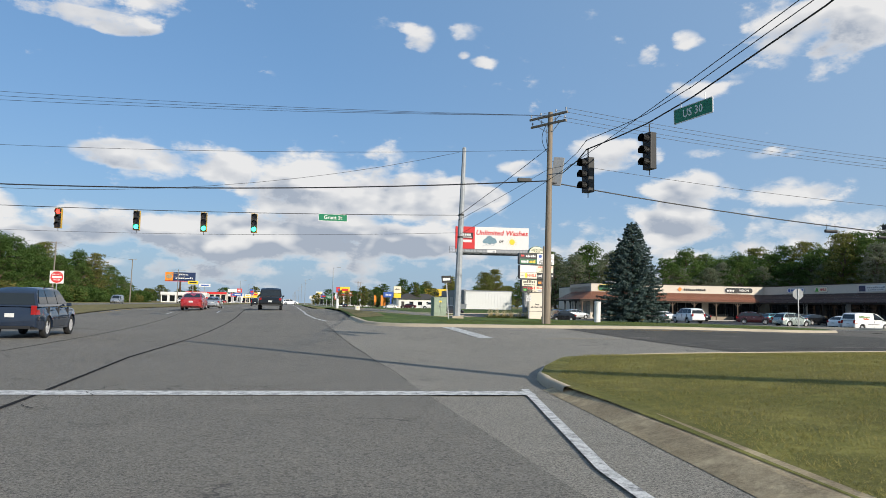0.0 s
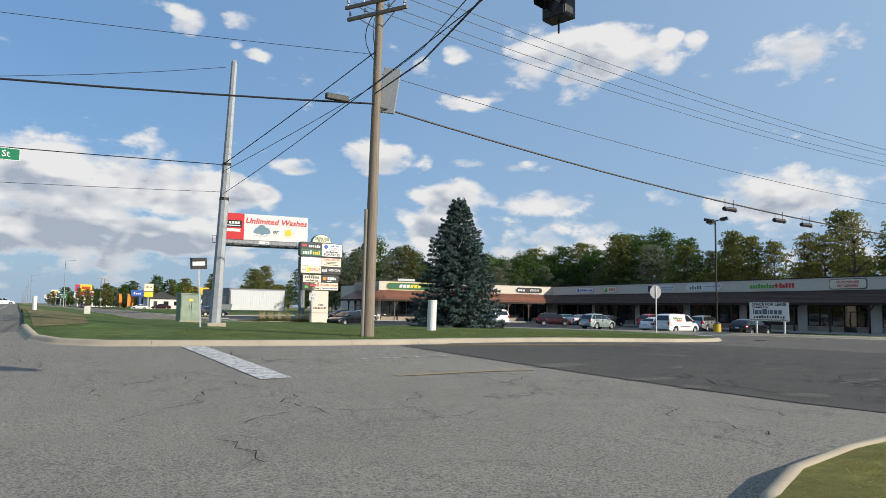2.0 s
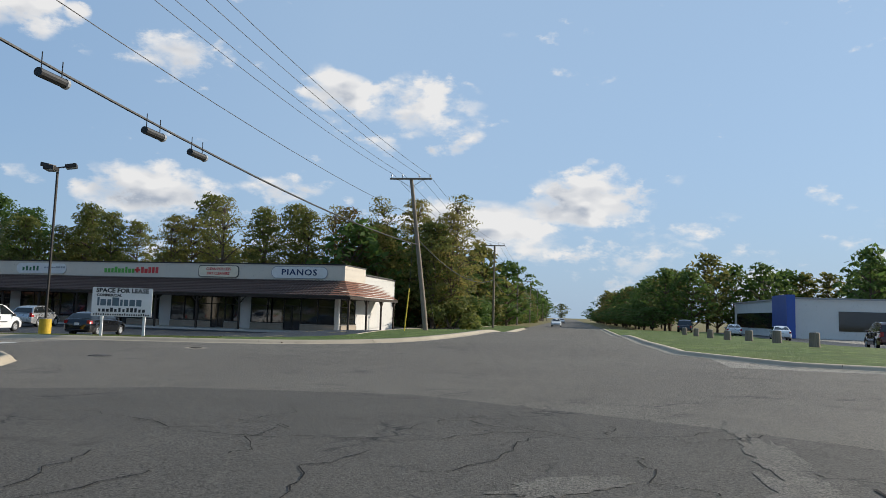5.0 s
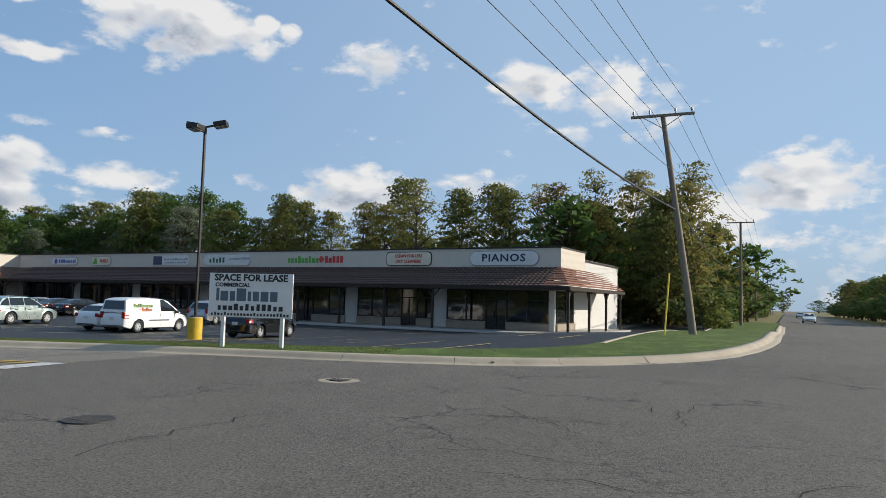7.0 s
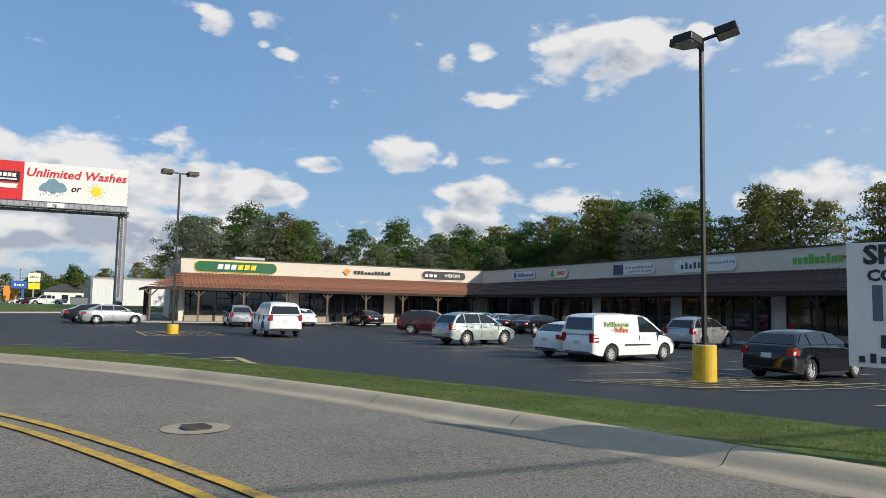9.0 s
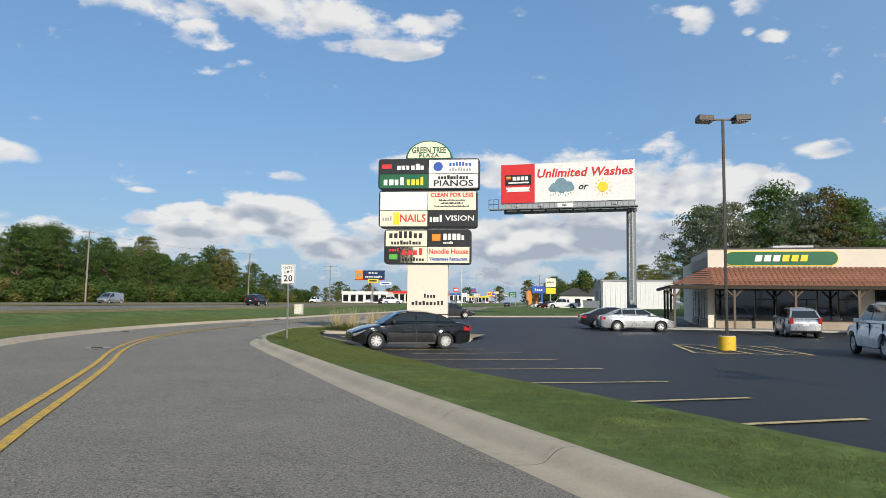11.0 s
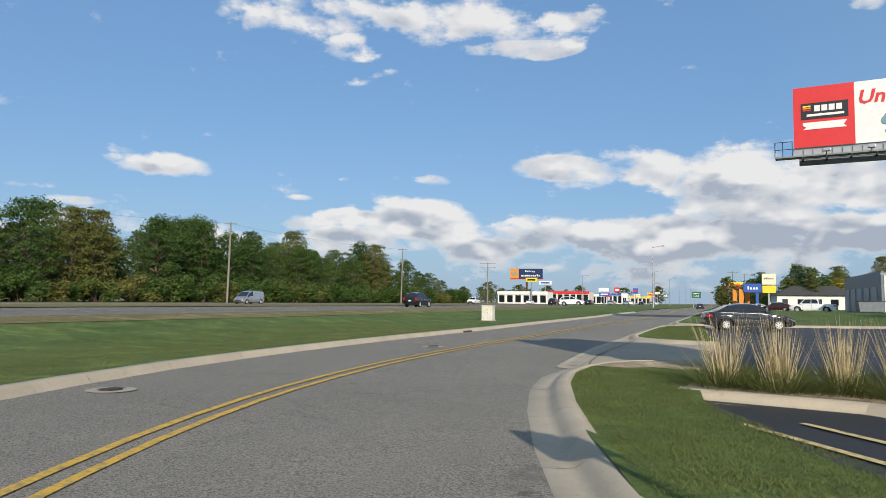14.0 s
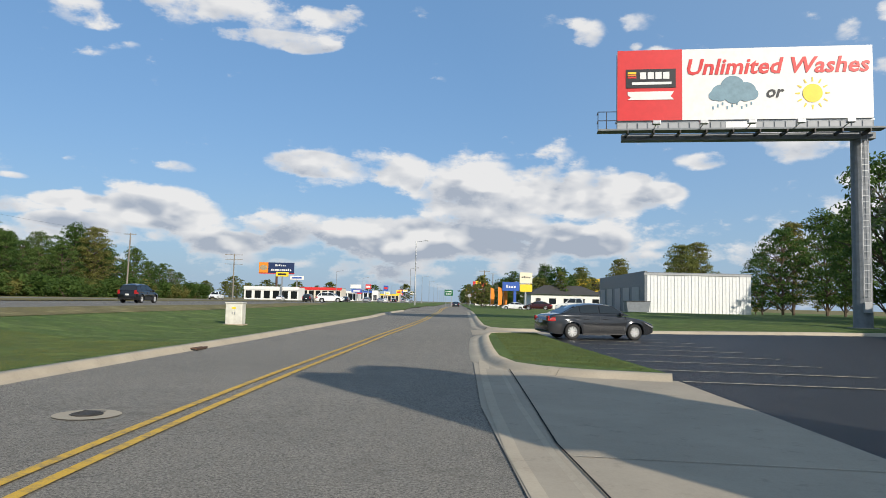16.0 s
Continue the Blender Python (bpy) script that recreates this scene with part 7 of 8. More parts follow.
    for s in (-1, 1):
        for a, b in bays:
            pts = []
            for z in (zlo, (zlo + zhi) / 2, zhi):
                xa = x_at(z, False) + .11 if a is None else a + .035
                pts.append((xa, z))
            for z in (zhi, (zlo + zhi) / 2, zlo):
                xb = x_at(z, True) - .13 if b is None else b - .035
                pts.append((xb, z))
            if pts[0][0] > pts[-1][0] - .08:
                continue
            for i in range(3):
                if pts[i][0] > pts[5 - i][0] - .03:
                    pts[i] = (pts[5 - i][0] - .03, pts[i][1])
            bm = BM()
            lo = [bm.verts.new((px, s * (side(pz) + .002), pz)) for px, pz in pts]
            hi = [bm.verts.new((px, s * (side(pz) + .010), pz)) for px, pz in pts]
            for i in range(6):
                bm.faces.new((lo[i], lo[(i + 1) % 6], hi[(i + 1) % 6], hi[i]))
            bm.faces.new(hi), bm.faces.new(lo[::-1])
            bmesh.ops.recalc_face_normals(bm, faces=bm.faces)
            part("side_window", bm, CAR_GLASS, cabin)
    # windscreen and rear glass
    for front in (True, False):
        seq = cab[::-1] if front else cab
        (x0, z0), (x1, z1) = seq[0], seq[1] if front or kind in ("van", "big_suv", "pickup") else seq[1]
        if kind == "van" and not front:
            z0 += .1
        a, b = .12, .94
        ax, az = x0 + (x1 - x0) * a, z0 + (z1 - z0) * a
        bx, bz = x0 + (x1 - x0) * b, z0 + (z1 - z0) * b
        dx, dz = (z1 - z0), -(x1 - x0)
        ln = math.hypot(dx, dz)
        o = .010 if (dx if front else -dx) > 0 else -.010
        ox, oz = dx / ln * o, dz / ln * o
        if (ox > 0) != front:
            ox, oz = -ox, -oz
        bm = BM()
        ins = .10
        top4 = [(ax + ox, -side(az) + ins, az + oz), (ax + ox, side(az) - ins, az + oz), (bx + ox, side(bz) - ins, bz + oz), (bx + ox, -side(bz) + ins, bz + oz)]
        bot4 = [(p[0] - ox * .8, p[1], p[2] - oz * .8) for p in top4]
        va, vb = [bm.verts.new(p) for p in top4], [bm.verts.new(p) for p in bot4]
        bm.faces.new(va), bm.faces.new(vb[::-1])
        for i in range(4):
            bm.faces.new((va[i], va[(i + 1) % 4], vb[(i + 1) % 4], vb[i]))
        bmesh.ops.recalc_face_normals(bm, faces=bm.faces)
        part("windscreen" if front else "rear_window", bm, CAR_GLASS, cabin)
    # wheels
    ty, ri, br = wheel_meshes(r)
    for ax in (xf, xr):
        for s in (-1, 1):
            wh = part("wheel", br, None, root)
            wh.matrix_basis = pose(ax, s * (w - .13), r, 0, 0, (180 if s > 0 else 0) + (steer if ax == xf else 0))
            part("tyre", ty, None, wh)
            part("rim", ri, None, wh)
    # bumpers, sills, lamps, mirrors, handles, seams
    zn = top[-1][1]
    part("grille", box(BM(), half - .06, half + .008, -w * .5, w * .5, .46, zn - .16, .03), TRIM, body)
    part("lower_grille", box(BM(), half - .06, half + .004, -w * .55, w * .55, sill + .14, .39, .02), TRIM, body)
    part("rear_valance", box(BM(), -half - .004, -half + .1, -w * .7, w * .7, sill + .12, .40, .02), TRIM, body)
    for s in (-1, 1):
        skin("headlight", s, half - .50, half - .025, lambda v: up(v) - .19 + .16 * (half - v), lambda v: up(v) - .09, LAMP_CLEAR)
        zt0 = top[1][1]
        hi = .14 if kind in ("suv", "van", "big_suv") else 0
        skin("taillight", s, -half + .02, -half + .30, lambda v: zt0 - .30, lambda v: up(v) - .09 - .1 * (v + half), LAMP_RED)
        part("taillight", box(BM(), -half - .006, -half + .06, s * w * .80 - .1, s * w * .80 + .09, zt0 - .30, zt0 - .10 + hi, .015), LAMP_RED, body)
        mx = x_at(zb + .12, True) - .22
        mir = part("mirror", box(BM(), mx - .08, mx + .06, s * (w + .04) - .09, s * (w + .04) + .09, zb + .0, zb + .14, .03), col if kind != "van" else TRIM, cabin)
        part("sill", box(BM(), xr + ra + .02, xf - ra - .02, s * (w - .05) - .02, s * (w - .05) + .025, sill - .02, sill + .09, .01), TRIM, body)
        for sx in ((p1 + p2) / 2 - .15, p2 + .25) if kind not in ("van", "pickup") else (p2 + .2,):
            part("handle", box(BM(), sx - .1, sx + .1, s * (w - .012) - .015, s * (w - .012) + .02, zb - .16, zb - .12, .006), col if kind != "suv" else CHROME, body)
        for sx in (p1 - .02, p2, p3 + .22) if kind not in ("van", "pickup") else (p2 - .05, p3 + .2):
            part("door_seam", box(BM(), sx - .006, sx + .006, s * (w - .035) - .03, s * (w - .035) + .035, sill + .12, zb - .02), TRIM, body)
    part("plate", box(BM(), -half - .014, -half + .03, -.16, .16, .66 if kind not in ("big_suv",) else .8, .8 if kind not in ("big_suv",) else .95, .004), PLATE, body)
    if kind in ("suv", "big_suv"):
        for s in (-1, 1):
            part("roof_rail", tube(BM(), (-1.15, s * (side(zt) - .03), zt - .02), (.0, s * (side(zt) - .03), zt + .015), .018, .018, 6), TRIM, cabin)
    if kind == "pickup":
        part("bed_hollow", box(BM(), -half + .2, -.95, -w + .22, w - .22, .98, 1.13), TRIM, body)
    return root


CARS = [
    ("sedan", "black", 32.6, 81.2, 243, "glossy black compact sedan parked beside the pylon sign"),
    ("sedan", "grey", 28.0, 119.5, 76, "dark grey sedan parked across the lot's end bays"),
    ("van", "white", 58.95, 62.3, 85, "white delivery van with green and red side lettering"),
    ("hatch", "white", 58.9, 64.5, 85, "small white hatchback beside the white van"),
    ("suv", "sage", 58.65, 73.0, 81, "pale silver-green compact crossover in the lot"),
    ("big_suv", "white", 50.3, 81.5, 3, "large white sport utility vehicle, rear to the road"),
    ("suv", "silver", 52.0, 98.4, 4, "silver crossover parked before the sandwich shop"),
    ("sedan", "white", 58.0, 101.0, 2, "white sedan parked before the shops"),
    ("sedan", "black", 64.2, 101.4, 355, "black sedan parked before the shops"),
    ("suv", "maroon", 62.2, 84.6, 128, "dark maroon crossover facing the road"),
    ("sedan", "silver", 43.1, 100.9, 82, "silver coupe parked at the end of the shop row"),
    ("sedan", "black", 42.0, 104.2, 82, "black sedan behind the silver coupe"),
    ("hatch", "teal", 72.4, 93.6, 85, "teal hatchback parked before the shaded shops"),
    ("sedan", "silver", 72.2, 90.6, 85, "silver sedan parked before the shaded shops"),
    ("sedan", "grey", 72.0, 87.6, 85, "dark sedan parked before the shaded shops"),
    ("sedan", "black", 71.8, 84.7, 85, "black sedan among others before the shops"),
    ("sedan", "black", 72.6, 97.6, 85, "black sedan in the lot's inner corner"),
    ("suv", "red", 71.6, 76.8, 85, "red crossover parked before the shaded shops"),
    ("suv", "silver", 69.9, 67.8, 78, "silver crossover parked before the shaded shops"),
    ("hatch", "black", 59.5, 54.7, 84, "black hatchback parked behind the lease sign"),
    # on the roads
    ("big_suv", "navy", -9.9, 31.6, 0, "dark blue crossover on the highway with red tail lamps"),
    ("sedan", "red", -7.6, 64.0, 0, "red coupe driving away on the highway"),
    ("sedan", "silver", -8.6, 92.0, 0, "silver sedan on the highway"),
    ("pickup", "black", -1.2, 63.0, 0, "black pickup truck driving away on the highway"),
    ("van", "silver", -34.0, 158.0, 180, "silver minivan on the far carriageway"),
    ("suv", "black", -6.0, 152.0, 0, "black crossover on the highway"),
    ("suv", "white", 1.5, 205.0, 90, "white crossover crossing towards the frontage road"),
    ("pickup", "white", 38.5, 186.0, 285, "white work pickup on a neighbouring drive"),
    ("sedan", "maroon", 35.2, 204.0, 285, "dark red car on a neighbouring drive"),
    ("pickup", "silver", 52.0, 232.0, 280, "silver pickup before a yellow building"),
    ("sedan", "white", 33.0, 224.0, 285, "white car on a neighbouring drive"),
    ("pickup", "white", -34.5, 255.0, 180, "white pickup on the far carriageway"),
    ("suv", "black", -8.5, 235.0, 0, "dark crossover far off on the highway"),
    ("sedan", "black", -4.8, 260.0, 0, "dark car far off on the highway"),
    ("sedan", "grey", 21.8, 265.0, 0, "dark car far off on the frontage road"),
    ("sedan", "white", 150.0, 27.5, 270, "white car coming along the side street"),
    ("sedan", "silver", 230.0, 27.5, 270, "silver car far off on the side street"),
    ("big_suv", "maroon", 74.0, 3.0, 100, "dark red sport utility vehicle in the office car park"),
    ("sedan", "white", 98.0, 3.5, 100, "white car in the office car park"),
    ("sedan", "silver", 110.0, 5.5, 100, "silver car in the office car park"),
    ("pickup", "grey", 124.0, 9.0, 100, "grey pickup in the office car park"),
]
cars = [car(*c) for c in CARS]
van = cars[2]
VAN_GREEN = paint_mat("decal_green", (0.20, 0.30, 0.10), 0.5)
VAN_RED = paint_mat("decal_orange_red", (0.55, 0.13, 0.05), 0.5)
for i in range(9):
    part("decal_bar", box(BM(), -1.75 + i * .155, -1.64 + i * .155, -.806, -.75, 1.33, 1.33 + (.20 if i in (0, 2, 3) else .14)), VAN_GREEN, van)
for i in range(5):
    part("decal_bar", box(BM(), -1.2 + i * .155, -1.09 + i * .155, -.838, -.78, 1.12, 1.12 + (.20 if i in (0, 2) else .14)), VAN_RED, van)
part("decal_bar", box(BM(), -1.42, -1.26, -.826, -.78, 1.2, 1.23), VAN_RED, van)
part("rub_strip", box(BM(), -.75, .75, -.93, -.90, .62, .68, .005), TRIM, van)

# ---- trees and plants ----
BARK = bark_mat("grey_brown_bark", (0.16, 0.12, 0.09))
LEAF_GREEN = leaf_mat("green_leaves", [(0.055, 0.105, 0.024), (0.08, 0.14, 0.032), (0.108, 0.168, 0.042), (0.155, 0.195, 0.055)])
LEAF_OLIVE = leaf_mat("olive_turning_leaves", [(0.115, 0.145, 0.035), (0.16, 0.175, 0.046), (0.21, 0.20, 0.06), (0.26, 0.205, 0.07)])
LEAF_GOLD = leaf_mat("yellow_green_leaves", [(0.15, 0.16, 0.04), (0.21, 0.205, 0.055), (0.27, 0.235, 0.07), (0.32, 0.24, 0.085)], 0.55)
LEAF_RUST = leaf_mat("rusty_turning_leaves", [(0.08, 0.085, 0.022), (0.13, 0.11, 0.03), (0.20, 0.12, 0.035), (0.24, 0.10, 0.035)])
LEAF_GREY = leaf_mat("silvery_leaves", [(0.11, 0.135, 0.07), (0.16, 0.185, 0.11), (0.22, 0.235, 0.15), (0.27, 0.28, 0.20)])
NEEDLE = leaf_mat("blue_spruce_needles", [(0.055, 0.085, 0.075), (0.08, 0.12, 0.11), (0.11, 0.155, 0.145), (0.15, 0.19, 0.18)], 0.15)
STRAW = leaf_mat("straw_plumes", [(0.50, 0.40, 0.22), (0.58, 0.47, 0.27), (0.66, 0.54, 0.33), (0.54, 0.42, 0.24)], 0.4)
BLADE = leaf_mat("green_blades", [(0.098, 0.128, 0.035), (0.125, 0.15, 0.045), (0.16, 0.175, 0.055), (0.25, 0.23, 0.095)], 0.35)
DRY_BLADE = leaf_mat("dry_blades", [(0.19, 0.19, 0.05), (0.25, 0.23, 0.07), (0.33, 0.28, 0.10), (0.40, 0.32, 0.14)], 0.4)


def leaf_mesh(name, centres, normals, sizes, mat, nr, long=1.35):
    """Small leaf faces, each turned its own way."""
    n = len(centres)
    a = nr.normal(size=(n, 3))
    a -= normals * (a * normals).sum(1, keepdims=True)
    a /= np.linalg.norm(a, axis=1, keepdims=True) + 1e-9
    b = np.cross(normals, a)
    s = sizes[:, None]
    v = np.stack([centres - a * s * long, centres - b * s * .62 + a * s * .1, centres + a * s * long, centres + b * s * .62 + a * s * .1], 1).reshape(-1, 3)
    me = bpy.data.meshes.new(name)
    me.vertices.add(len(v))
    me.vertices.foreach_set("co", v.ravel())
    me.loops.add(4 * n)
    me.loops.foreach_set("vertex_index", np.arange(4 * n))
    me.polygons.add(n)
    me.polygons.foreach_set("loop_start", np.arange(0, 4 * n, 4))
    me.update()
    me.materials.append(mat)
    return me


def broadleaf(seed, height, wide, mat, leaves=7200, bare=0.12, open_crown=0.0, big=1.0):
    """A tapered trunk that forks into limbs, and a lumpy crown of leaf clumps with gaps; returns an Empty at the origin."""
    rr, nr = random.Random(seed), np.random.RandomState(seed)
    bm = BM()
    q = Vector((0, 0, -.4))
    spine = []
    for i in range(7):
        e = Vector((rr.uniform(-.35, .35) * i / 3, rr.uniform(-.35, .35) * i / 3, height * .93 * (i + 1) / 7))
        tube(bm, q, e, height * .017 * (1 - i / 7.5), height * .017 * (1 - (i + 1) / 7.5), 7, False)
        spine.append((q.copy(), e.copy()))
        q = e
    # crown outline: widest a little below the middle, and lopsided
    lobes = [(rr.uniform(0, 6.28), rr.uniform(.1, .28), rr.randint(2, 4)) for _ in range(3)]

    def reach(f, az):
        prof = max(.05, math.sin(math.pi * min(1, max(0, (f - bare) / (1.04 - bare))) ** .75)) ** .7
        return wide * height * .5 * prof * (1 + sum(a * math.sin(k * az + p + 5 * f) for p, a, k in lobes))

    n = 95
    cl, rad = [], []
    for i in range(n):
        f = bare + (1 - bare) * ((i + .5) / n) ** .9
        az = i * 2.4 + rr.uniform(-.4, .4)
        rr_ = reach(f, az) * rr.uniform(.45, 1.0)
        p = Vector((math.cos(az) * rr_, math.sin(az) * rr_, f * height * .97 + rr.uniform(-.3, .3)))
        cl.append(p)
        rad.append(height * rr.uniform(.05, .095) * (1 - .35 * open_crown))
        if i % 2 == 0:
            z0 = max(height * bare * .8, p.z - rr_ * .7)
            k = min(6, int(z0 / (height * .93) * 7))
            a, b = spine[k]
            s0 = a.lerp(b, .5)
            mid = s0.lerp(p, .55) + Vector((0, 0, .1 * rr_))
            tube(bm, s0, mid, height * .006, height * .004, 5, False)
            tube(bm, mid, p, height * .004, height * .0015, 4, False)
    cl, rad = np.array(cl), np.array(rad)
    pick = nr.randint(0, n, leaves)
    d = nr.normal(size=(leaves, 3))
    d /= np.linalg.norm(d, axis=1, keepdims=True)
    d[:, 2] = np.where(d[:, 2] < -.2, -d[:, 2] * .6, d[:, 2])
    c = cl[pick] + d * nr.uniform(.35, 1, (leaves, 1)) ** .5 * rad[pick][:, None] * np.array([1.2, 1.2, .85])
    nrm = d * .8 + nr.normal(size=(leaves, 3)) * .45 + np.array([0, 0, .35])
    nrm /= np.linalg.norm(nrm, axis=1, keepdims=True)
    root = new("tree")
    root.empty_display_size = .3
    part("trunk", mesh_of("trunk", bm, BARK), None, root)
    part("crown", leaf_mesh("crown", c, nrm, nr.uniform(.095, .19, leaves) * big * height / 14, mat, nr), None, root)
    return root


def shrub(seed, mat, leaves=1500):
    nr = np.random.RandomState(seed)
    rr = random.Random(seed)
    cl = np.array([(rr.uniform(-1.1, 1.1), rr.uniform(-1.1, 1.1), rr.uniform(.3, 1.9)) for _ in range(14)])
    pick = nr.randint(0, 14, leaves)
    d = nr.normal(size=(leaves, 3))
    d /= np.linalg.norm(d, axis=1, keepdims=True)
    c = cl[pick] + d * nr.uniform(.3, 1, (leaves, 1)) ** .5 * .62
    c[:, 2] = np.maximum(c[:, 2], .05)
    nrm = d + nr.normal(size=(leaves, 3)) * .5 + np.array([0, 0, .4])
    nrm /= np.linalg.norm(nrm, axis=1, keepdims=True)
    root = new("bush")
    bm = BM()
    for k in range(6):
        t = rr.uniform(0, 6.28)
        tube(bm, (0, 0, -.1), (math.cos(t) * .7, math.sin(t) * .7, rr.uniform(.9, 1.6)), .03, .01, 4, False)
    part("stem", bm, BARK, root)
    part("foliage", leaf_mesh("foliage", c, nrm, nr.uniform(.065, .14, leaves), mat, nr), None, root)
    return root


def spruce(x, y, height, width):
    nr, rr = np.random.RandomState(3), random.Random(3)
    root = empty("spruce_tree", pose(x, y, h(x, y) + .1), "dense blue-green spruce with two tips on the lawn", "tree")
    bm = BM()
    tube(bm, (0, 0, -.3), (0, 0, height * .97), .16, .03, 8, False)
    tube(bm, (0, 0, height * .72), (.42, .1, height * .97), .06, .02, 6, False)
    cs, ns, sz = [], [], []
    z = .25
    while z < height * .985:
        f = z / height
        rad = width / 2 * (1 - f) ** .68 * (1.0 if f > .12 else .85 + f * 1.25) + .1
        k = max(5, int(13 * (1 - f) + 5))
        a0 = rr.uniform(0, 6.28)
        for i in range(k):
            az = a0 + 6.283 * i / k + rr.uniform(-.2, .2)
            ln = rad * rr.uniform(.78, 1.12)
            d = np.array([math.cos(az), math.sin(az), 0])
            tipz = z - ln * .16 + .22 * ln * f
            tube(bm, (0, 0, z), (d[0] * ln * .9, d[1] * ln * .9, tipz), .018, .006, 4, False)
            m = int(34 + 60 * ln)
            t = nr.uniform(.18, 1, m) ** .75
            lat = (nr.uniform(-1, 1, m)) * .30 * ln * (1.15 - t)
            side = np.array([-d[1], d[0], 0])
            c = d[None] * (t * ln)[:, None] + side[None] * lat[:, None]
            c[:, 2] = z + (tipz - z) * t + .10 * ln * t ** 2 * 1.2 + nr.normal(0, .045, m) - np.abs(lat) * .25
            cs.append(c)
            q = nr.normal(size=(m, 3)) * .55 + np.array([0, 0, .8]) + d[None] * .3
            ns.append(q / np.linalg.norm(q, axis=1, keepdims=True))
            sz.append(nr.uniform(.035, .075, m))
        z += .2 + .1 * (1 - f)
    for dx, dz in ((0, 0), (.42, .0)):
        m = 60
        c = np.stack([nr.normal(dx, .05, m), nr.normal(0, .05, m), nr.uniform(height * .9, height * 1.0, m) + dz], 1)
        cs.append(c), ns.append(np.tile([0.6, .0, .8], (m, 1)) + 0), sz.append(nr.uniform(.03, .06, m))
    part("trunk", bm, BARK, root)
    part("foliage", leaf_mesh("foliage", np.concatenate(cs), np.concatenate(ns), np.concatenate(sz), NEEDLE, nr, 2.0), None, root)


spruce(26.9, 51.55, 8.0, 6.0)

PROTO = [
    (broadleaf(11, 14, .62, LEAF_GREEN), "broad green deciduous tree in full leaf"), (broadleaf(12, 15, .5, LEAF_OLIVE), "olive-green deciduous tree turning in autumn"),
    (broadleaf(13, 13, .75, LEAF_GREEN), "wide dark green deciduous tree"), (broadleaf(14, 16, .38, LEAF_OLIVE, 4200, .2, .4), "tall slim tree with yellowing leaves"),
    (broadleaf(15, 14, .42, LEAF_RUST, 2600, .22, .8), "thin-crowned tree with rusty leaves"), (broadleaf(16, 12, .62, LEAF_GREY, 6200), "silvery leaved deciduous tree"),
    (broadleaf(17, 15, .58, LEAF_GREEN, 8000), "dense dark green deciduous tree"),
    (broadleaf(18, 15.5, .46, LEAF_GOLD, 4600, .16, .55, .85), "slim tree with sparse yellow-green leaves and pale limbs"), (broadleaf(19, 15, .4, LEAF_GOLD, 2300, .2, .7, .8), "half-bare tree with a few yellowing leaves"),
]
BUSH = [(shrub(21, LEAF_GREEN), "green bush at the wood edge"), (shrub(22, LEAF_OLIVE), "olive bush at the wood edge"), (shrub(23, LEAF_RUST), "reddish bush at the wood edge")]
FAR_PROTO = [broadleaf(31, 14, .62, LEAF_GREEN, 1000, big=2.6), broadleaf(32, 15, .5, LEAF_OLIVE, 900, big=2.6), broadleaf(33, 13, .75, LEAF_GREEN, 1100, big=2.6), broadleaf(34, 13, .6, LEAF_GREY, 900, big=2.5)]
GONE = [ob for ob, _ in PROTO + BUSH] + FAR_PROTO
tr = random.Random(77)


def plant(i, x, y, s, group, sink=0.0, flat=1.0):
    ob, label = PROTO[i]
    z = h(x, y) - sink
    m = Matrix.Translation((x, y, z)) @ Matrix.Rotation(tr.uniform(0, 6.28), 4, "Z") @ Matrix.Diagonal((s * flat, s * flat, s, 1))
    t = copy_thing(ob, m)
    return tagged(t, label, "tree", group)


def bush(i, x, y, s, group):
    ob, label = BUSH[i]
    m = Matrix.Translation((x, y, h(x, y) - .1)) @ Matrix.Rotation(tr.uniform(0, 6.28), 4, "Z") @ Matrix.Diagonal((s * 1.25, s * 1.25, s, 1))
    return tagged(copy_thing(ob, m), label, "bush", group)


def far_woods(name, rows, label):
    """Distant trees that nobody could count, in one mesh; rows: kind, x, y, scale, breadth."""
    mats = [LEAF_GREEN, LEAF_OLIVE, LEAF_GREY, BARK]
    vs, loops, starts, slots, nv, nl = [], [], [], [], 0, 0
    for i, x, y, s, flat in rows:
        t = tr.uniform(0, 6.28)
        rot = np.array([[math.cos(t) * s * flat, -math.sin(t) * s * flat, 0], [math.sin(t) * s * flat, math.cos(t) * s * flat, 0], [0, 0, s]])
        for ob in FAR_PROTO[i].children:
            me = ob.data
            v, lp, st = np.zeros(len(me.vertices) * 3), np.zeros(len(me.loops), int), np.zeros(len(me.polygons), int)
            me.vertices.foreach_get("co", v), me.loops.foreach_get("vertex_index", lp), me.polygons.foreach_get("loop_start", st)
            vs.append(v.reshape(-1, 3) @ rot.T + np.array([x, y, h(x, y)]))
            loops.append(lp + nv), starts.append(st + nl), slots.append(np.full(len(st), mats.index(me.materials[0])))
            nv, nl = nv + len(me.vertices), nl + len(me.loops)
    me = bpy.data.meshes.new(name)
    me.vertices.add(nv), me.vertices.foreach_set("co", np.concatenate(vs).ravel())
    me.loops.add(nl), me.loops.foreach_set("vertex_index", np.concatenate(loops))
    st = np.concatenate(starts)
    me.polygons.add(len(st)), me.polygons.foreach_set("loop_start", st)
    me.polygons.foreach_set("material_index", np.concatenate(slots))
    me.update()
    for k in mats:
        me.materials.append(k)
    return tagged(new(name, me), label, "woods", "", "stuff")


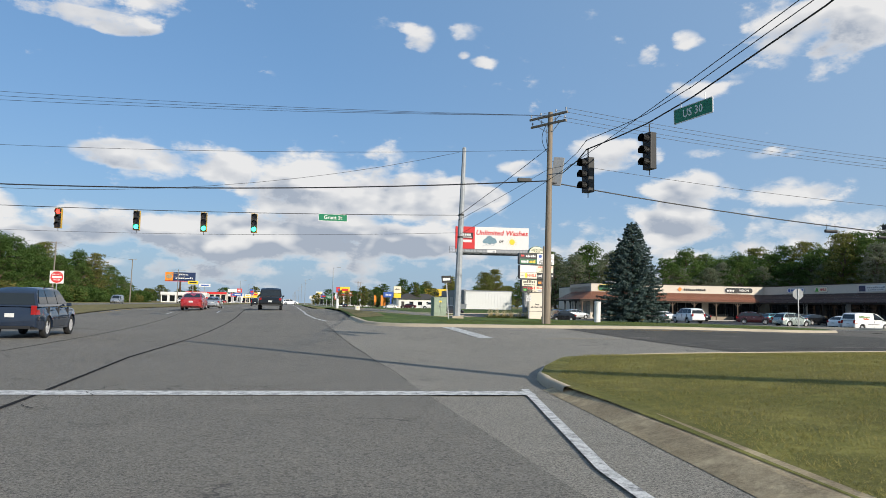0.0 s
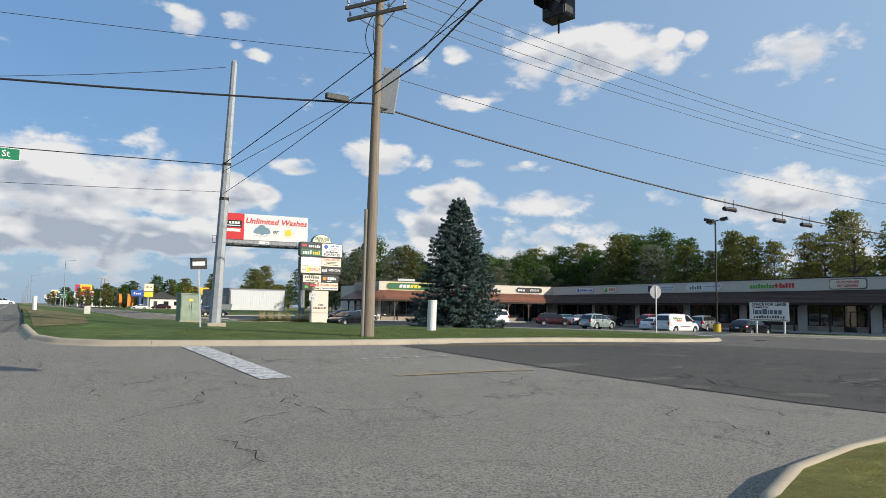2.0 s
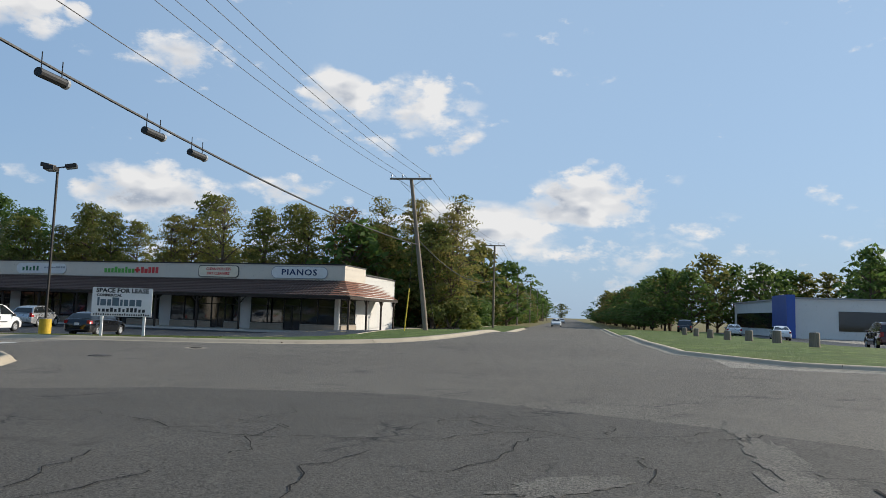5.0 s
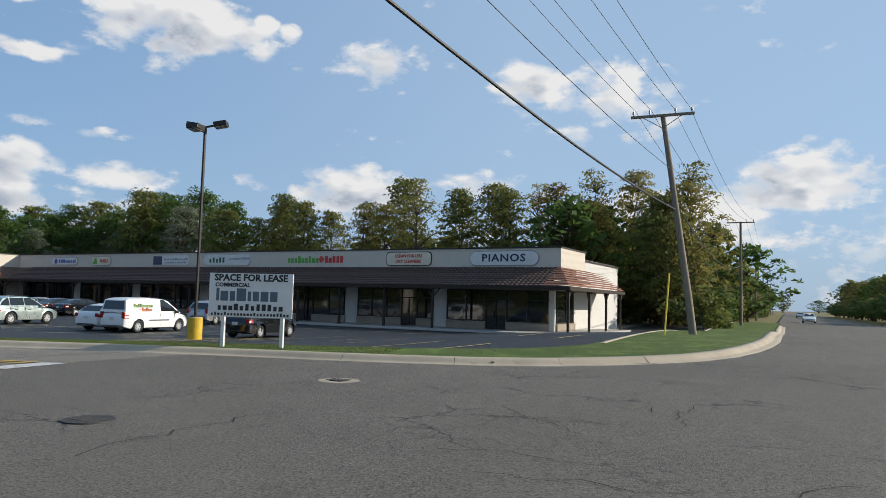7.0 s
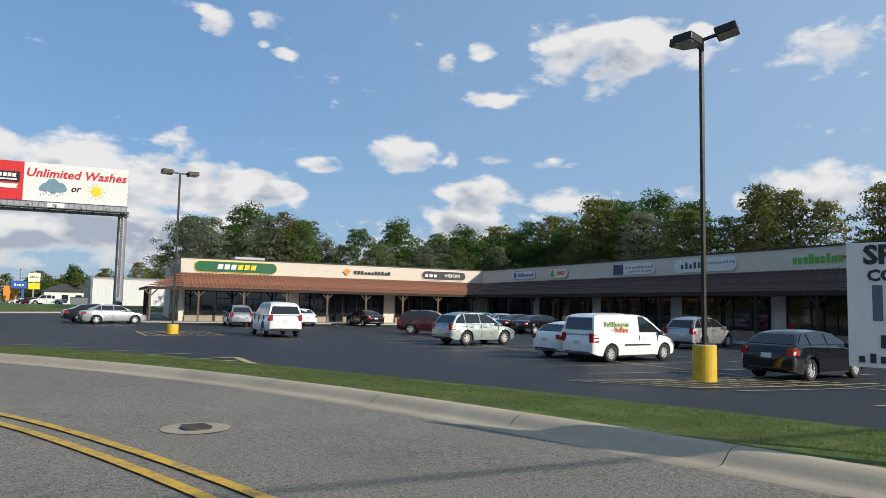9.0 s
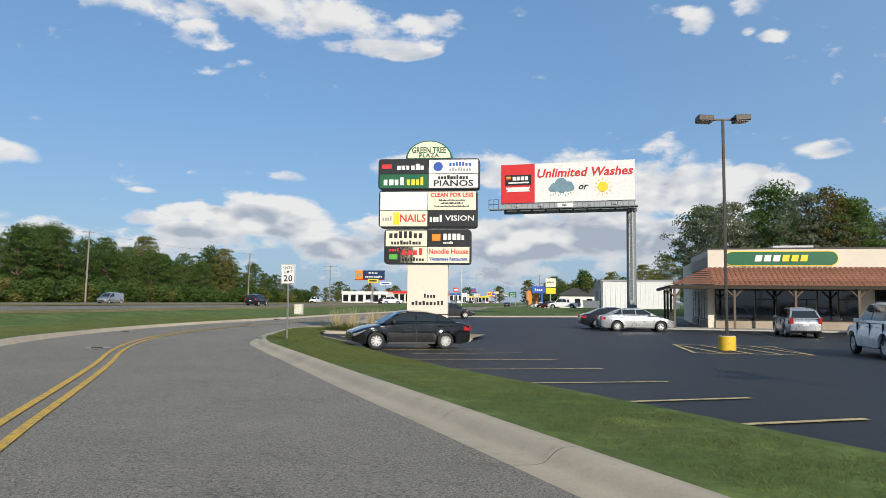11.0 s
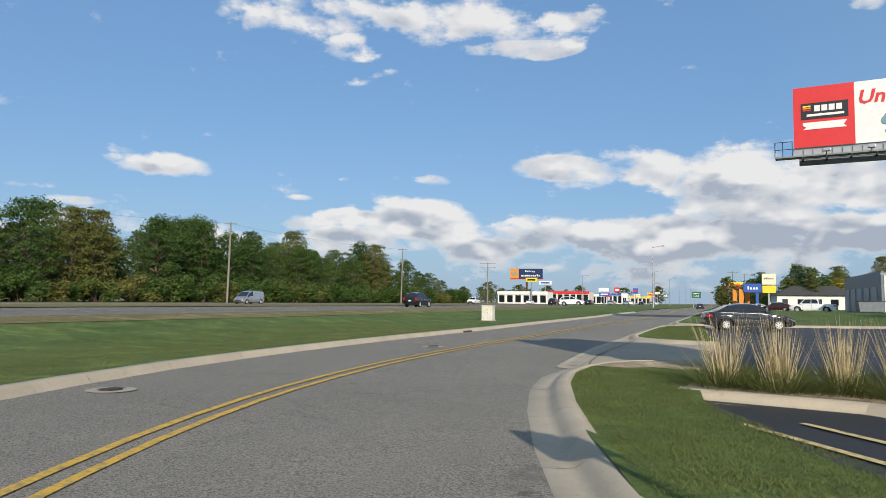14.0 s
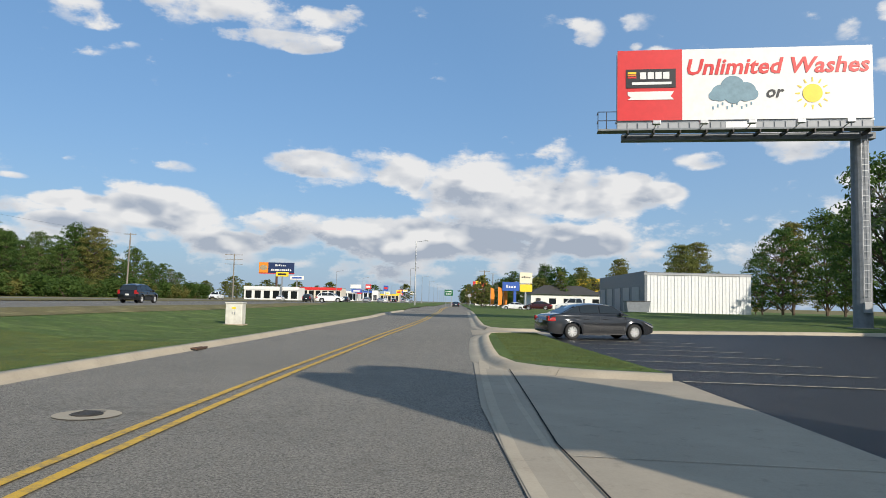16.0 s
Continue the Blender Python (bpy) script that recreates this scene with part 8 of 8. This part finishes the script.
# woods behind the shaded shop wing
for row, (x0, n) in enumerate(((102, 28), (108, 24))):
    for k in range(n):
        y = 38 + k * (142 / n) + tr.uniform(-1.5, 1.5)
        tall = .98 if y < 78 else (.88 if y < 98 else 1.04)
        kind = tr.choice((1, 3, 7, 4, 8, 7, 3, 7, 8)) if y < 98 else tr.choice((0, 2, 6, 5, 1, 0))
        plant(kind, x0 + tr.uniform(-2, 2) + (y - 44) * .03, y, tall * tr.uniform(.85, 1.1) * (1 + .06 * row), "woods behind the plaza", 0, 1.0)
far_woods("woods", [(tr.choice((0, 1, 1, 2)), 122 + tr.uniform(-3, 14), 34 + k * 3.1 + tr.uniform(-2, 2), tr.uniform(.68, .86), 1.3) for k in range(46)], "dense mixed woods behind the plaza")
for k in range(36):
    bush(tr.choice((0, 1, 1, 2)), 99.5 + tr.uniform(-1, 4), 42 + k * 3.5, tr.uniform(1.6, 2.5), "undergrowth behind the plaza")
# woods behind the sunlit wing
for row, y0 in enumerate((129, 137, 146)):
    for k in range(9):
        x = 56 + k * 6 + tr.uniform(-2, 2)
        plant(tr.choice((5, 2, 6, 5, 0, 5)), x, y0 + tr.uniform(-2, 2), tr.uniform(.78, 1.05), "woods behind the plaza")
for k in range(9):
    bush(tr.choice((0, 1)), 56 + k * 5.5, 126.5 + tr.uniform(-1, 1), tr.uniform(1.2, 1.9), "undergrowth behind the plaza")
plant(4, 64, 127.5, .92, "woods behind the plaza")
# along the side street, both hands
for k in range(34):
    x = 98 + k * 6.2
    plant(tr.choice((0, 7, 2, 1, 1, 5)), x + tr.uniform(-1.5, 1.5), 41.5 + tr.uniform(-1.2, 2), tr.uniform(.64, .84), "woods along the side street", 0, 1.1)
    if k < 30:
        bush(tr.choice((0, 0, 1)), x + tr.uniform(-3, 3), 38.6 + tr.uniform(-.6, .8), tr.uniform(1.3, 2.0), "undergrowth along the side street")
far_woods("woods", [(tr.choice((0, 2, 1)), 100 + k * 5 + tr.uniform(-2, 2), 50 + tr.uniform(-2, 4), tr.uniform(.78, .95), 1.25) for k in range(44)]
          + [(tr.choice((0, 2)), 312 + k * 9, 42 + tr.uniform(-2, 2), tr.uniform(.8, 1.0), 1.3) for k in range(16)], "tall green woods along the side street")
far_woods("woods", [(tr.choice((0, 2, 1)), 150 + k * 7 + tr.uniform(-3, 3), 10 - tr.uniform(0, 8), tr.uniform(.7, .9), 1.2) for k in range(32)]
          + [(tr.choice((0, 2, 1)), 147 + k * 6 + tr.uniform(-2, 2), 12 + tr.uniform(-1.5, 1), tr.uniform(.3, .4), 2.3) for k in range(38)]
          + [(tr.choice((0, 2, 1)), 158 + tr.uniform(-6, 6), 4 - k * 3.2, tr.uniform(.75, .95), 1.2) for k in range(26)]
          + [(tr.choice((0, 2)), 132 + k * 3, -22 - k + tr.uniform(-4, 4), tr.uniform(.8, 1.0), 1.0) for k in range(12)], "green woods along the far side street")
# woods beyond the highway
for k in range(30):
    y = 84 + k * 7.4
    for row, xx in enumerate((-61, -68, -76)):
        if tr.random() < (.92 if row < 2 else .7):
            plant(tr.choice((0, 2, 6, 0, 2, 5, 6, 0, 1)), xx + tr.uniform(-2, 2), y + tr.uniform(-3, 3), tr.uniform(.82, 1.08) * (1 + .04 * row) * (1 if k < 24 else 1 - .07 * (k - 23)), "woods beyond the highway")
    for _ in range(3):
        bush(tr.choice((0, 0, 1, 0, 0, 1)), -56.5 + tr.uniform(-1.5, 2), y + tr.uniform(-3.5, 3.5), tr.uniform(1.1, 2.2), "undergrowth beyond the highway")
far_woods("woods", [(tr.choice((0, 2, 1)), -80 + tr.uniform(-3, 3), 70 + k * 6.0, tr.uniform(.7, .86), 1.4) for k in range(38)]
          + [(tr.choice((0, 2)), -74 + tr.uniform(-3, 3), 74 + k * 6.0, .34, 2.4) for k in range(36)], "deep green woods beyond the highway")
# trees round the plots along the frontage road
for x, y, s, i in ((66, 152, .85, 2), (70, 160, .95, 6), (68, 172, .9, 0), (76, 176, 1.0, 0), (66, 186, .9, 2), (74, 190, 1.0, 6), (74, 200, 1.0, 1), (60, 210, .8, 1), (68, 226, .9, 1), (52, 262, .7, 1),
                   (44, 268, .75, 6), (36, 262, .7, 2), (60, 256, .8, 1), (72, 250, .9, 0), (82, 230, .95, 2), (90, 215, 1.0, 6), (46, 290, .7, 0), (58, 300, .8, 2), (33, 285, .6, 5), (70, 300, .8, 1), (44, 240, .5, 3), (50, 248, .55, 1), (57, 236, .5, 0), (38, 300, .6, 1), (31, 310, .5, 0), (64, 270, .7, 3), (80, 262, .7, 1), (26, 345, .5, 3), (40, 320, .6, 0), (28, 330, .5, 1), (34, 350, .55, 0)):
    plant(i, x, y, s, "trees round the neighbouring plots")
rows = [(tr.choice((0, 1, 3)), -66 + tr.uniform(-5, 5), 340 + k * 9, tr.uniform(.35, .6), 1.2) for k in range(26)]
for k in range(70):
    a, d = radians(-46 + k * 2.3), tr.uniform(620, 900)
    if not -20 < d * math.sin(a) < 45:
        rows.append((tr.choice((0, 2, 1)), d * math.sin(a), d * math.cos(a), tr.uniform(.9, 1.3), 1.8))
rows += [(tr.choice((0, 2, 1)), 30 + tr.uniform(-14, 120), 330 + k * 9 + tr.uniform(-4, 4), tr.uniform(.5, .85), 1.2) for k in range(46)]
rows += [(tr.choice((0, 1, 2, 1)), 30 + k * 2.4 + tr.uniform(-2, 2), 262 + tr.uniform(-20, 45), tr.uniform(.45, .65), 1.3) for k in range(26)]
far_woods("far_trees", rows, "distant mixed trees along the horizon")
for ob in GONE:
    for o in (*ob.children_recursive, ob):
        bpy.data.objects.remove(o)


# ornamental grass in the pylon's planting bed
def blades_mesh(name, base, lean, height, width, mat):
    n = len(base)
    nr = np.random.RandomState(n)
    az = nr.uniform(0, 6.283, n)
    side = np.stack([np.cos(az), np.sin(az), np.zeros(n)], 1) * width[:, None] / 2
    tip = base + lean + np.stack([np.zeros(n), np.zeros(n), height], 1)
    v = np.stack([base - side, base + side, tip], 1).reshape(-1, 3)
    me = bpy.data.meshes.new(name)
    me.vertices.add(3 * n)
    me.vertices.foreach_set("co", v.ravel())
    me.loops.add(3 * n)
    me.loops.foreach_set("vertex_index", np.arange(3 * n))
    me.polygons.add(n)
    me.polygons.foreach_set("loop_start", np.arange(0, 3 * n, 3))
    me.update()
    me.materials.append(mat)
    return me


sheet("planting_bed", [(26.1, 89.9), (28.8, 89.5), (30.2, 88.5), (31, 87.4), (34.4, 87.1), (34.6, 90.6), (31, 92.0), (27.2, 93.2), (26.4, 92.6)], SOIL, .15, .8, "mulched planting bed round the pylon sign", "planting bed")
kerb([(26.0, 89.8), (28.8, 89.4), (30.1, 88.4), (30.9, 87.3), (34.4, 87.0)], -1, "low concrete edge of the planting bed")
for k in range(6):
    nr = np.random.RandomState(40 + k)
    x = 26.75 + k * .93 + nr.uniform(-.12, .12)
    y = 90.6 - .2 * (x - 26.7) + nr.uniform(-.15, .25)
    root = empty("ornamental_grass", pose(x, y, h(x, y) + .14), "clump of tall straw-coloured ornamental grass", "plant", "grasses in the planting bed")
    n = 900
    b = nr.normal(0, .26, (n, 3)) * [1, 1, 0]
    part("blades", blades_mesh("blades", b, nr.normal(0, .30, (n, 3)) * [1, 1, 0] + b * 1.2, nr.uniform(.2, .55, n), nr.uniform(.010, .02, n), BLADE), None, root)
    n = 150
    b = nr.normal(0, .09, (n, 3)) * [1, 1, 0]
    part("plumes", blades_mesh("plumes", b, nr.normal(0, .16, (n, 3)) * [1, 1, 0] + b * 1.6 + np.array([-.05, .0, 0]), nr.uniform(.8, 1.4, n), nr.uniform(.012, .028, n), STRAW), None, root)


# mown grass that stands up near the road
def turf(name, poly, n, seed, label, hgt=.05, dz=.13, mat=BLADE):
    nr = np.random.RandomState(seed)
    px, py = np.array([p[0] for p in poly]), np.array([p[1] for p in poly])
    qx, qy = np.roll(px, -1), np.roll(py, -1)
    x, y = nr.uniform(px.min(), px.max(), n * 3), nr.uniform(py.min(), py.max(), n * 3)
    inside = np.zeros(len(x), bool)
    for a, b, c, d in zip(px, py, qx, qy):
        if b != d:
            inside ^= ((b > y) != (d > y)) & (x < (c - a) * (y - b) / (d - b) + a)
    x, y = x[inside][:n], y[inside][:n]
    k = len(x)
    z = land(x, y) + (dz(x, y) if callable(dz) else dz)
    # clumps: blades gather and grow longer in tufts
    size = .6 + .8 * (np.sin(x * 3.1 + np.sin(y * 2.3)) * np.sin(y * 3.7 + x) * .5 + .5)
    base = np.stack([x, y, z], 1)
    lean = nr.normal(0, .035, (k, 3)) * [1, 1, 0]
    ob = new(name, blades_mesh(name, base, lean, nr.uniform(.5, 1.2, k) * hgt * size, nr.uniform(.006, .013, k), mat))
    return tagged(ob, label, "grass", "", "stuff")


def xy(line):
    return [(p[0], p[1]) for p in line]


turf("turf", [(4.9, 8), (5.2, 13), (6.9, 16.3), (10.5, 18.9), (20, 19.2), (20, 4), (4.2, 4)], 120000, 1, "short yellowing grass blades of the corner lawn", .04, corner_mound, DRY_BLADE)
turf("turf", [(31.0, 74.25), (28.8, 77.85), (26.62, 81.45), (25.02, 86.05), (23.93, 90.65), (24.0, 92.7), (24.8, 92.6), (26.4, 92.8), (26.2, 89), (27.5, 85.6), (29.5, 82.4), (31.4, 79), (33.4, 75.4), (35.5, 71.5), (33.1, 70.7)], 130000, 2, "short mown grass blades beside the parking lot", .034, strip_bank)
turf("turf", [(33.6, 70.2), (35.5, 71.5), (39.8, 64.4), (44.2, 57), (46.9, 48.5), (49, 40.5), (46.7, 39.8), (44.6, 48.6), (41.4, 57.6), (36, 66.2)], 110000, 3, "short mown grass blades beside the parking lot", .036)
turf("turf", [(23.7, 106.6), (26.4, 104.4), (26.0, 113), (25.6, 120.8), (23.9, 119.4)], 15000, 4, "short mown grass blades of the wedge")
turf("turf", [(15.3, 88.4), (14.75, 93.4), (14.6, 100), (14.6, 110), (9, 110), (10, 92), (13.4, 82), (18.0, 74.8), (19.9, 75.2), (17.4, 81)], 100000, 5, "short mown grass blades of the long lawn", .036)
turf("turf", [(8.6, 36.2), (16.7, 35.9), (30, 37.3), (33, 38.4), (33, 43), (20, 43), (8.5, 41)], 30000, 6, "short mown grass blades of the long lawn")

# ---- neighbouring plots and the far end of the road ----
METAL_WHITE = paint_mat("white_ribbed_metal", (0.66, 0.67, 0.67), 0.5, 0.0, 0.08)
METAL_GREY = paint_mat("blue_grey_metal", (0.16, 0.18, 0.20), 0.5, 0.2)
SHINGLE = tile_mat("dark_shingles", (0.07, 0.065, 0.06))
HOUSE_WHITE = concrete_mat("white_siding", (0.68, 0.67, 0.64), 0.1)
YELLOW_BLOCK = paint_mat("yellow_panel", (0.75, 0.5, 0.02), 0.5)


def metal_shed():
    x0, x1, y0, y1 = 45.0, 57.2, 175.0, 202.0
    z0, z1 = h(48, 176) + .05, 5.3
    root = empty("metal_building", pose(0, 0, 0), "white ribbed metal workshop with a grey front", "building")
    part("wall", box(BM(), x0, x1, y0, y1, z0 - .3, z1), METAL_WHITE, root)
    n = 30
    rib = mesh_of("rib", box(BM(), -.05, .05, -.05, 0, 0, z1 - z0 - .05), METAL_WHITE)
    for i in range(n + 1):
        o = part("rib", rib, None, root)
        o.location = (x0 + (x1 - x0) * i / n, y0, z0)
    front = part("front", box(BM(), x0 - .35, x0 - .02, y0 + .02, y1, z0 - .3, z1 + .35), METAL_GREY, root, "blue-grey metal front")
    for i in range(5):
        y = y0 + 2.5 + i * 5
        part("roller_door", box(BM(), x0 - .42, x0 - .351, y, y + 3.4, z0, z0 + 3.2), S_GREY, front)
    part("coping", box(BM(), x0 - .45, x1 + .1, y0 - .12, y0 - .052, z1 - .12, z1 + .08), S_GREY, root)
    part("roof", box(BM(), x0, x1 + .1, y0 - .05, y1, z1 + .001, z1 + .2), METAL_GREY, root)
    d = empty("dumpster", pose(42.9, 171.8, h(42.9, 171.8) + .12), "dark steel dumpster beside the workshop", "dumpster")
    part("bin", prism(BM(), [(-1.2, .1), (1.2, .1), (1.35, 1.25), (-1.35, 1.25)], -.8, .8), METAL_GREY, d)
    part("lid", box(BM(), -1.38, 1.38, -.85, .85, 1.251, 1.33, .02), S_BODY, d)


metal_shed()


def house(x, y, w, d, hh, rise, wall, roof, label, doors=2, turn=0):
    root = empty("house", pose(x, y, h(x, y) + .1, 0, 0, turn), label, "building")
    wl = part("wall", box(BM(), -w / 2, w / 2, -d / 2, d / 2, -.3, hh), wall, root)
    bm = BM()
    e = .5
    a = [(-w / 2 - e, -d / 2 - e, hh), (w / 2 + e, -d / 2 - e, hh), (w / 2 + e, d / 2 + e, hh), (-w / 2 - e, d / 2 + e, hh)]
    r = [(-w / 2 + d * .4, 0, hh + rise), (w / 2 - d * .4, 0, hh + rise)]
    va, vr = [bm.verts.new(p) for p in a], [bm.verts.new(p) for p in r]
    for f in ((va[0], va[1], vr[1], vr[0]), (va[1], va[2], vr[1]), (va[2], va[3], vr[0], vr[1]), (va[3], va[0], vr[0]), (va[3], va[2], va[1], va[0])):
        bm.faces.new(f)
    part("roof", bm, roof, root)
    n = max(3, int(w / 2.6))
    for i in range(n):
        cx = -w / 2 + w * (i + .5) / n
        if i < doors:
            part("door", box(BM(), cx - .5, cx + .5, -d / 2 - .05, -d / 2 - .002, 0, 2.1), S_BODY, root)
        else:
            win = part("window", box(BM(), cx - .7, cx + .7, -d / 2 - .04, -d / 2 - .002, .9, 2.1), PANE, root)
            part("window_frame", box(BM(), cx - .78, cx + .78, -d / 2 - .06, -d / 2 - .041, .8, .89), S_WHITE, win)
    return root


house(44.5, 241, 15, 9, 2.9, 2.0, HOUSE_WHITE, SHINGLE, "low white house with a dark hipped roof", 1, 4)
house(58, 246, 12, 8, 2.9, 1.8, HOUSE_WHITE, SHINGLE, "low white house with a dark hipped roof", 1, 4)
root = empty("yellow_hall", pose(55.5, 258, h(55, 258) + .1), "building with a bright yellow upper band", "building")
part("wall", box(BM(), -5.6, 2.2, -5, 5, -.3, 3.6), METAL_GREY, root)
part("band", box(BM(), -5.7, 2.3, -5.1, 5.1, 3.601, 7.0, .03), YELLOW_BLOCK, root)
part("logo_shape", box(BM(), -2.6, -.6, -5.14, -5.101, 4.7, 5.9), S_BODY, root)

root = empty("pole_sign", pose(33.2, 226, h(33, 226) + .1), "blue pole sign with blue and yellow boards", "sign")
part("pole", box(BM(), -.25, .25, -.2, .2, -.3, 5.2, .02), S_BLUE, root)
part("pole", box(BM(), 1.9, 2.2, -.15, .15, -.3, 5.0, .02), GALV, root)
part("board", box(BM(), -2.4, .8, -.3, .3, 3.5, 5.2, .03), S_BLUE, root)
part("board", box(BM(), .9, 3.3, -.25, .25, 5.0, 7.1, .03), S_CREAM, root)
part("board", box(BM(), .95, 3.3, -.25, .25, 3.4, 4.8, .03), S_YELLOW, root)
bars(root, 4, 2.0, .6, -.8, 4.35, -.301, S_WHITE, .3, 51)
bars(root, 5, 1.8, .4, 2.1, 6.2, -.251, S_BODY, .3, 52)
for x, y in ((30.0, 226), (31.2, 229), (29.0, 236)):
    f = empty("feather_banner", pose(x, y, h(x, y) + .1), "orange feather banner on a thin pole", "banner", "banners by the road")
    part("pole", tube(BM(), (0, 0, -.1), (0, 0, 4.2), .03, .02, 6), GALV, f)
    part("cloth", prism(BM(), [(.03, .6), (.7, .8), (.85, 2.6), (.7, 3.9), (.03, 4.2)], -.01, .01), S_ORANGE, f)

# far billboard with a gas station under it
root = empty("billboard", pose(-51.7, 375, .6), "far two-panel billboard on a rust-red column", "billboard")
part("column", tube(BM(), (0, .6, 0), (0, .6, 11), .5, .45, 12), RUST, root)
part("navy_face", box(BM(), -3.4, 7.2, -.1, .1, 11.0, 15.2), S_NAVY, root)
part("picture_face", box(BM(), -7.2, -3.41, -.1, .1, 11.0, 15.2), S_ORANGE, root)
part("picture_shape", prism(BM(), [(-5.3 + 1.5 * math.cos(t), 13.1 + 1.1 * math.sin(t)) for t in np.linspace(0, 6.28, 16, endpoint=False)], -.14, -.101), SOIL, root)
bars(root, 6, 4.5, .8, 1.6, 14.1, -.101, S_WHITE, .25, 61)
bars(root, 10, 8.5, .9, 1.9, 12.3, -.101, S_WHITE, .2, 62)
part("frame", box(BM(), -7.3, 7.3, .11, .4, 10.6, 11.0), S_RED, root)


def shop(x, y, w, d, hh, wall, band, label):
    root = empty("shop_building", pose(x, y, h(x, y) + .05), label, "building", "far shops along the highway")
    part("wall", box(BM(), -w / 2, w / 2, -d / 2, d / 2, -.3, hh), wall, root)
    part("band", box(BM(), -w / 2 - .2, w / 2 + .2, -d / 2 - .25, -d / 2 - .002, hh - 1.0, hh + .25), band, root)
    n = max(3, int(w / 3))
    for i in range(n):
        cx = -w / 2 + w * (i + .5) / n
        part("window", box(BM(), cx - 1.1, cx + 1.1, -d / 2 - .08, -d / 2 - .003, .5, hh - 1.3), PANE, root)
    part("roof", box(BM(), -w / 2, w / 2, -d / 2, d / 2, hh + .001, hh + .15), ROOFING, root)


fr = random.Random(9)
shop(-46, 352, 20, 10, 4.6, HOUSE_WHITE, S_WHITE, "white filling station with a flat roof")
for x, y, w, band in ((-44, 430, 22, S_RED), (-50, 500, 30, S_WHITE), (-46, 580, 26, S_BLUE), (-40, 660, 30, S_YELLOW), (40, 420, 20, S_RED), (48, 500, 24, S_WHITE), (40, 600, 30, S_CREAM), (60, 360, 18, S_YELLOW)):
    shop(x, y, w, 14, fr.uniform(5, 7), fr.choice((HOUSE_WHITE, STUCCO, METAL_GREY)), band, "far low shop along the highway")


def far_sign(x, y, z, w, hh, mat, mat2):
    root = empty("pole_sign", pose(x, y, h(x, y)), "far roadside pole sign along the highway", "sign", "far roadside signs")
    part("pole", box(BM(), -.2, .2, -.2, .2, -.2, z), GALV, root)
    part("board", box(BM(), -w / 2, w / 2, -.3, .3, z, z + hh, .05), mat, root)
    part("panel", box(BM(), -w * .35, w * .35, -.34, -.301, z + hh * .3, z + hh * .7), mat2, root)


far_sign(-42, 346, 8.6, 4.5, 1.6, S_YELLOW, S_BODY)
far_sign(-37, 348, 7.6, 5.0, 1.4, S_WHITE, S_BLUE)
SC = (S_WHITE, S_RED, S_YELLOW, S_BLUE, S_WHITE, S_CREAM)
for k in range(30):
    y = 380 + k * 18
    far_sign(fr.choice((-30, -34, -26, 30, 36, 34)) + fr.uniform(-4, 4), y, fr.uniform(4, 9), fr.uniform(3, 6), fr.uniform(1.6, 3.6), fr.choice(SC), fr.choice(SC))
for k in range(16):
    y = 300 + k * 34
    x = -20 if k % 2 else 8
    root = empty("street_lamp", pose(x, y, .6), "far lamp pole along the highway", "street lamp", "far lamps")
    part("pole", tube(BM(), (0, 0, 0), (0, 0, 10.5), .12, .07, 6), GALV, root)
    part("arm", tube(BM(), (0, 0, 10.4), (2.0, 0, 10.7), .05, .04, 5), GALV, root)
    part("lamp_head", box(BM(), 1.8, 2.5, -.15, .15, 10.6, 10.8), GALV, root)
root = empty("highway_sign", pose(19.5, 322, h(19.5, 322)), "large green overhead direction sign far down the road", "road sign")
part("board", box(BM(), -1.7, 1.1, -.05, .05, 3.4, 5.4), S_GREEN, root)
for s in (-1.2, .7):
    part("post", box(BM(), s - .08, s + .08, .051, .2, -.2, 5.3), GALV, root)
bars(root, 6, 2.2, .4, -.3, 4.8, -.051, S_WHITE, .3, 71)
bars(root, 5, 1.8, .4, -.3, 4.0, -.051, S_WHITE, .3, 72)
for k in range(18):
    kind, col = fr.choice(("sedan", "suv", "suv", "hatch")), fr.choice(("white", "silver", "black", "red", "grey", "white"))
    car(kind, col, fr.choice((-3.0, -6.6, -10.2, -31, -34.5, -12)), 285 + k * 17 + fr.uniform(-5, 5), fr.choice((0, 0, 180)), "car far down the highway traffic")

# office beyond the side street
root = empty("office_building", pose(128, -10, h(128, -10)), "low white and blue office building behind a car park", "building")
part("wall", box(BM(), -16, 16, -8, 8, -.3, 4.8), HOUSE_WHITE, root)
part("glass_band", box(BM(), -16.06, -15.99, -7, 3, 1.0, 3.4), PANE, root)
part("blue_bay", box(BM(), -16.4, -10, 8.001, 9.0, -.2, 5.3), S_BLUE, root)
part("glass_band", box(BM(), -9, 14, 8.001, 8.06, 1.0, 3.2), PANE, root)
part("coping", box(BM(), -16.15, 16.15, -8.15, 8.15, 4.801, 5.0), S_GREY, root)
sheet("office_car_park", [(56, 9), (140, 10), (140, -1), (56, -2)], LOT, .02, 2.0, "dark asphalt office car park", "parking lot")
for k in range(7):
    x, y = 62 + k * 7.0, 11.5 + .1 * k
    f = empty("bollard", pose(x, y, h(x, y) + .12), "short rough wooden bollard at the lawn's edge", "bollard", "bollards by the car park")
    part("stump", tube(BM(), (0, 0, -.1), (0, 0, .8), .3, .27, 10), POLE_WOOD, f)
    part("top", tube(BM(), (0, 0, .8), (0, 0, .84), .27, .2, 10), PALE_WOOD, f)
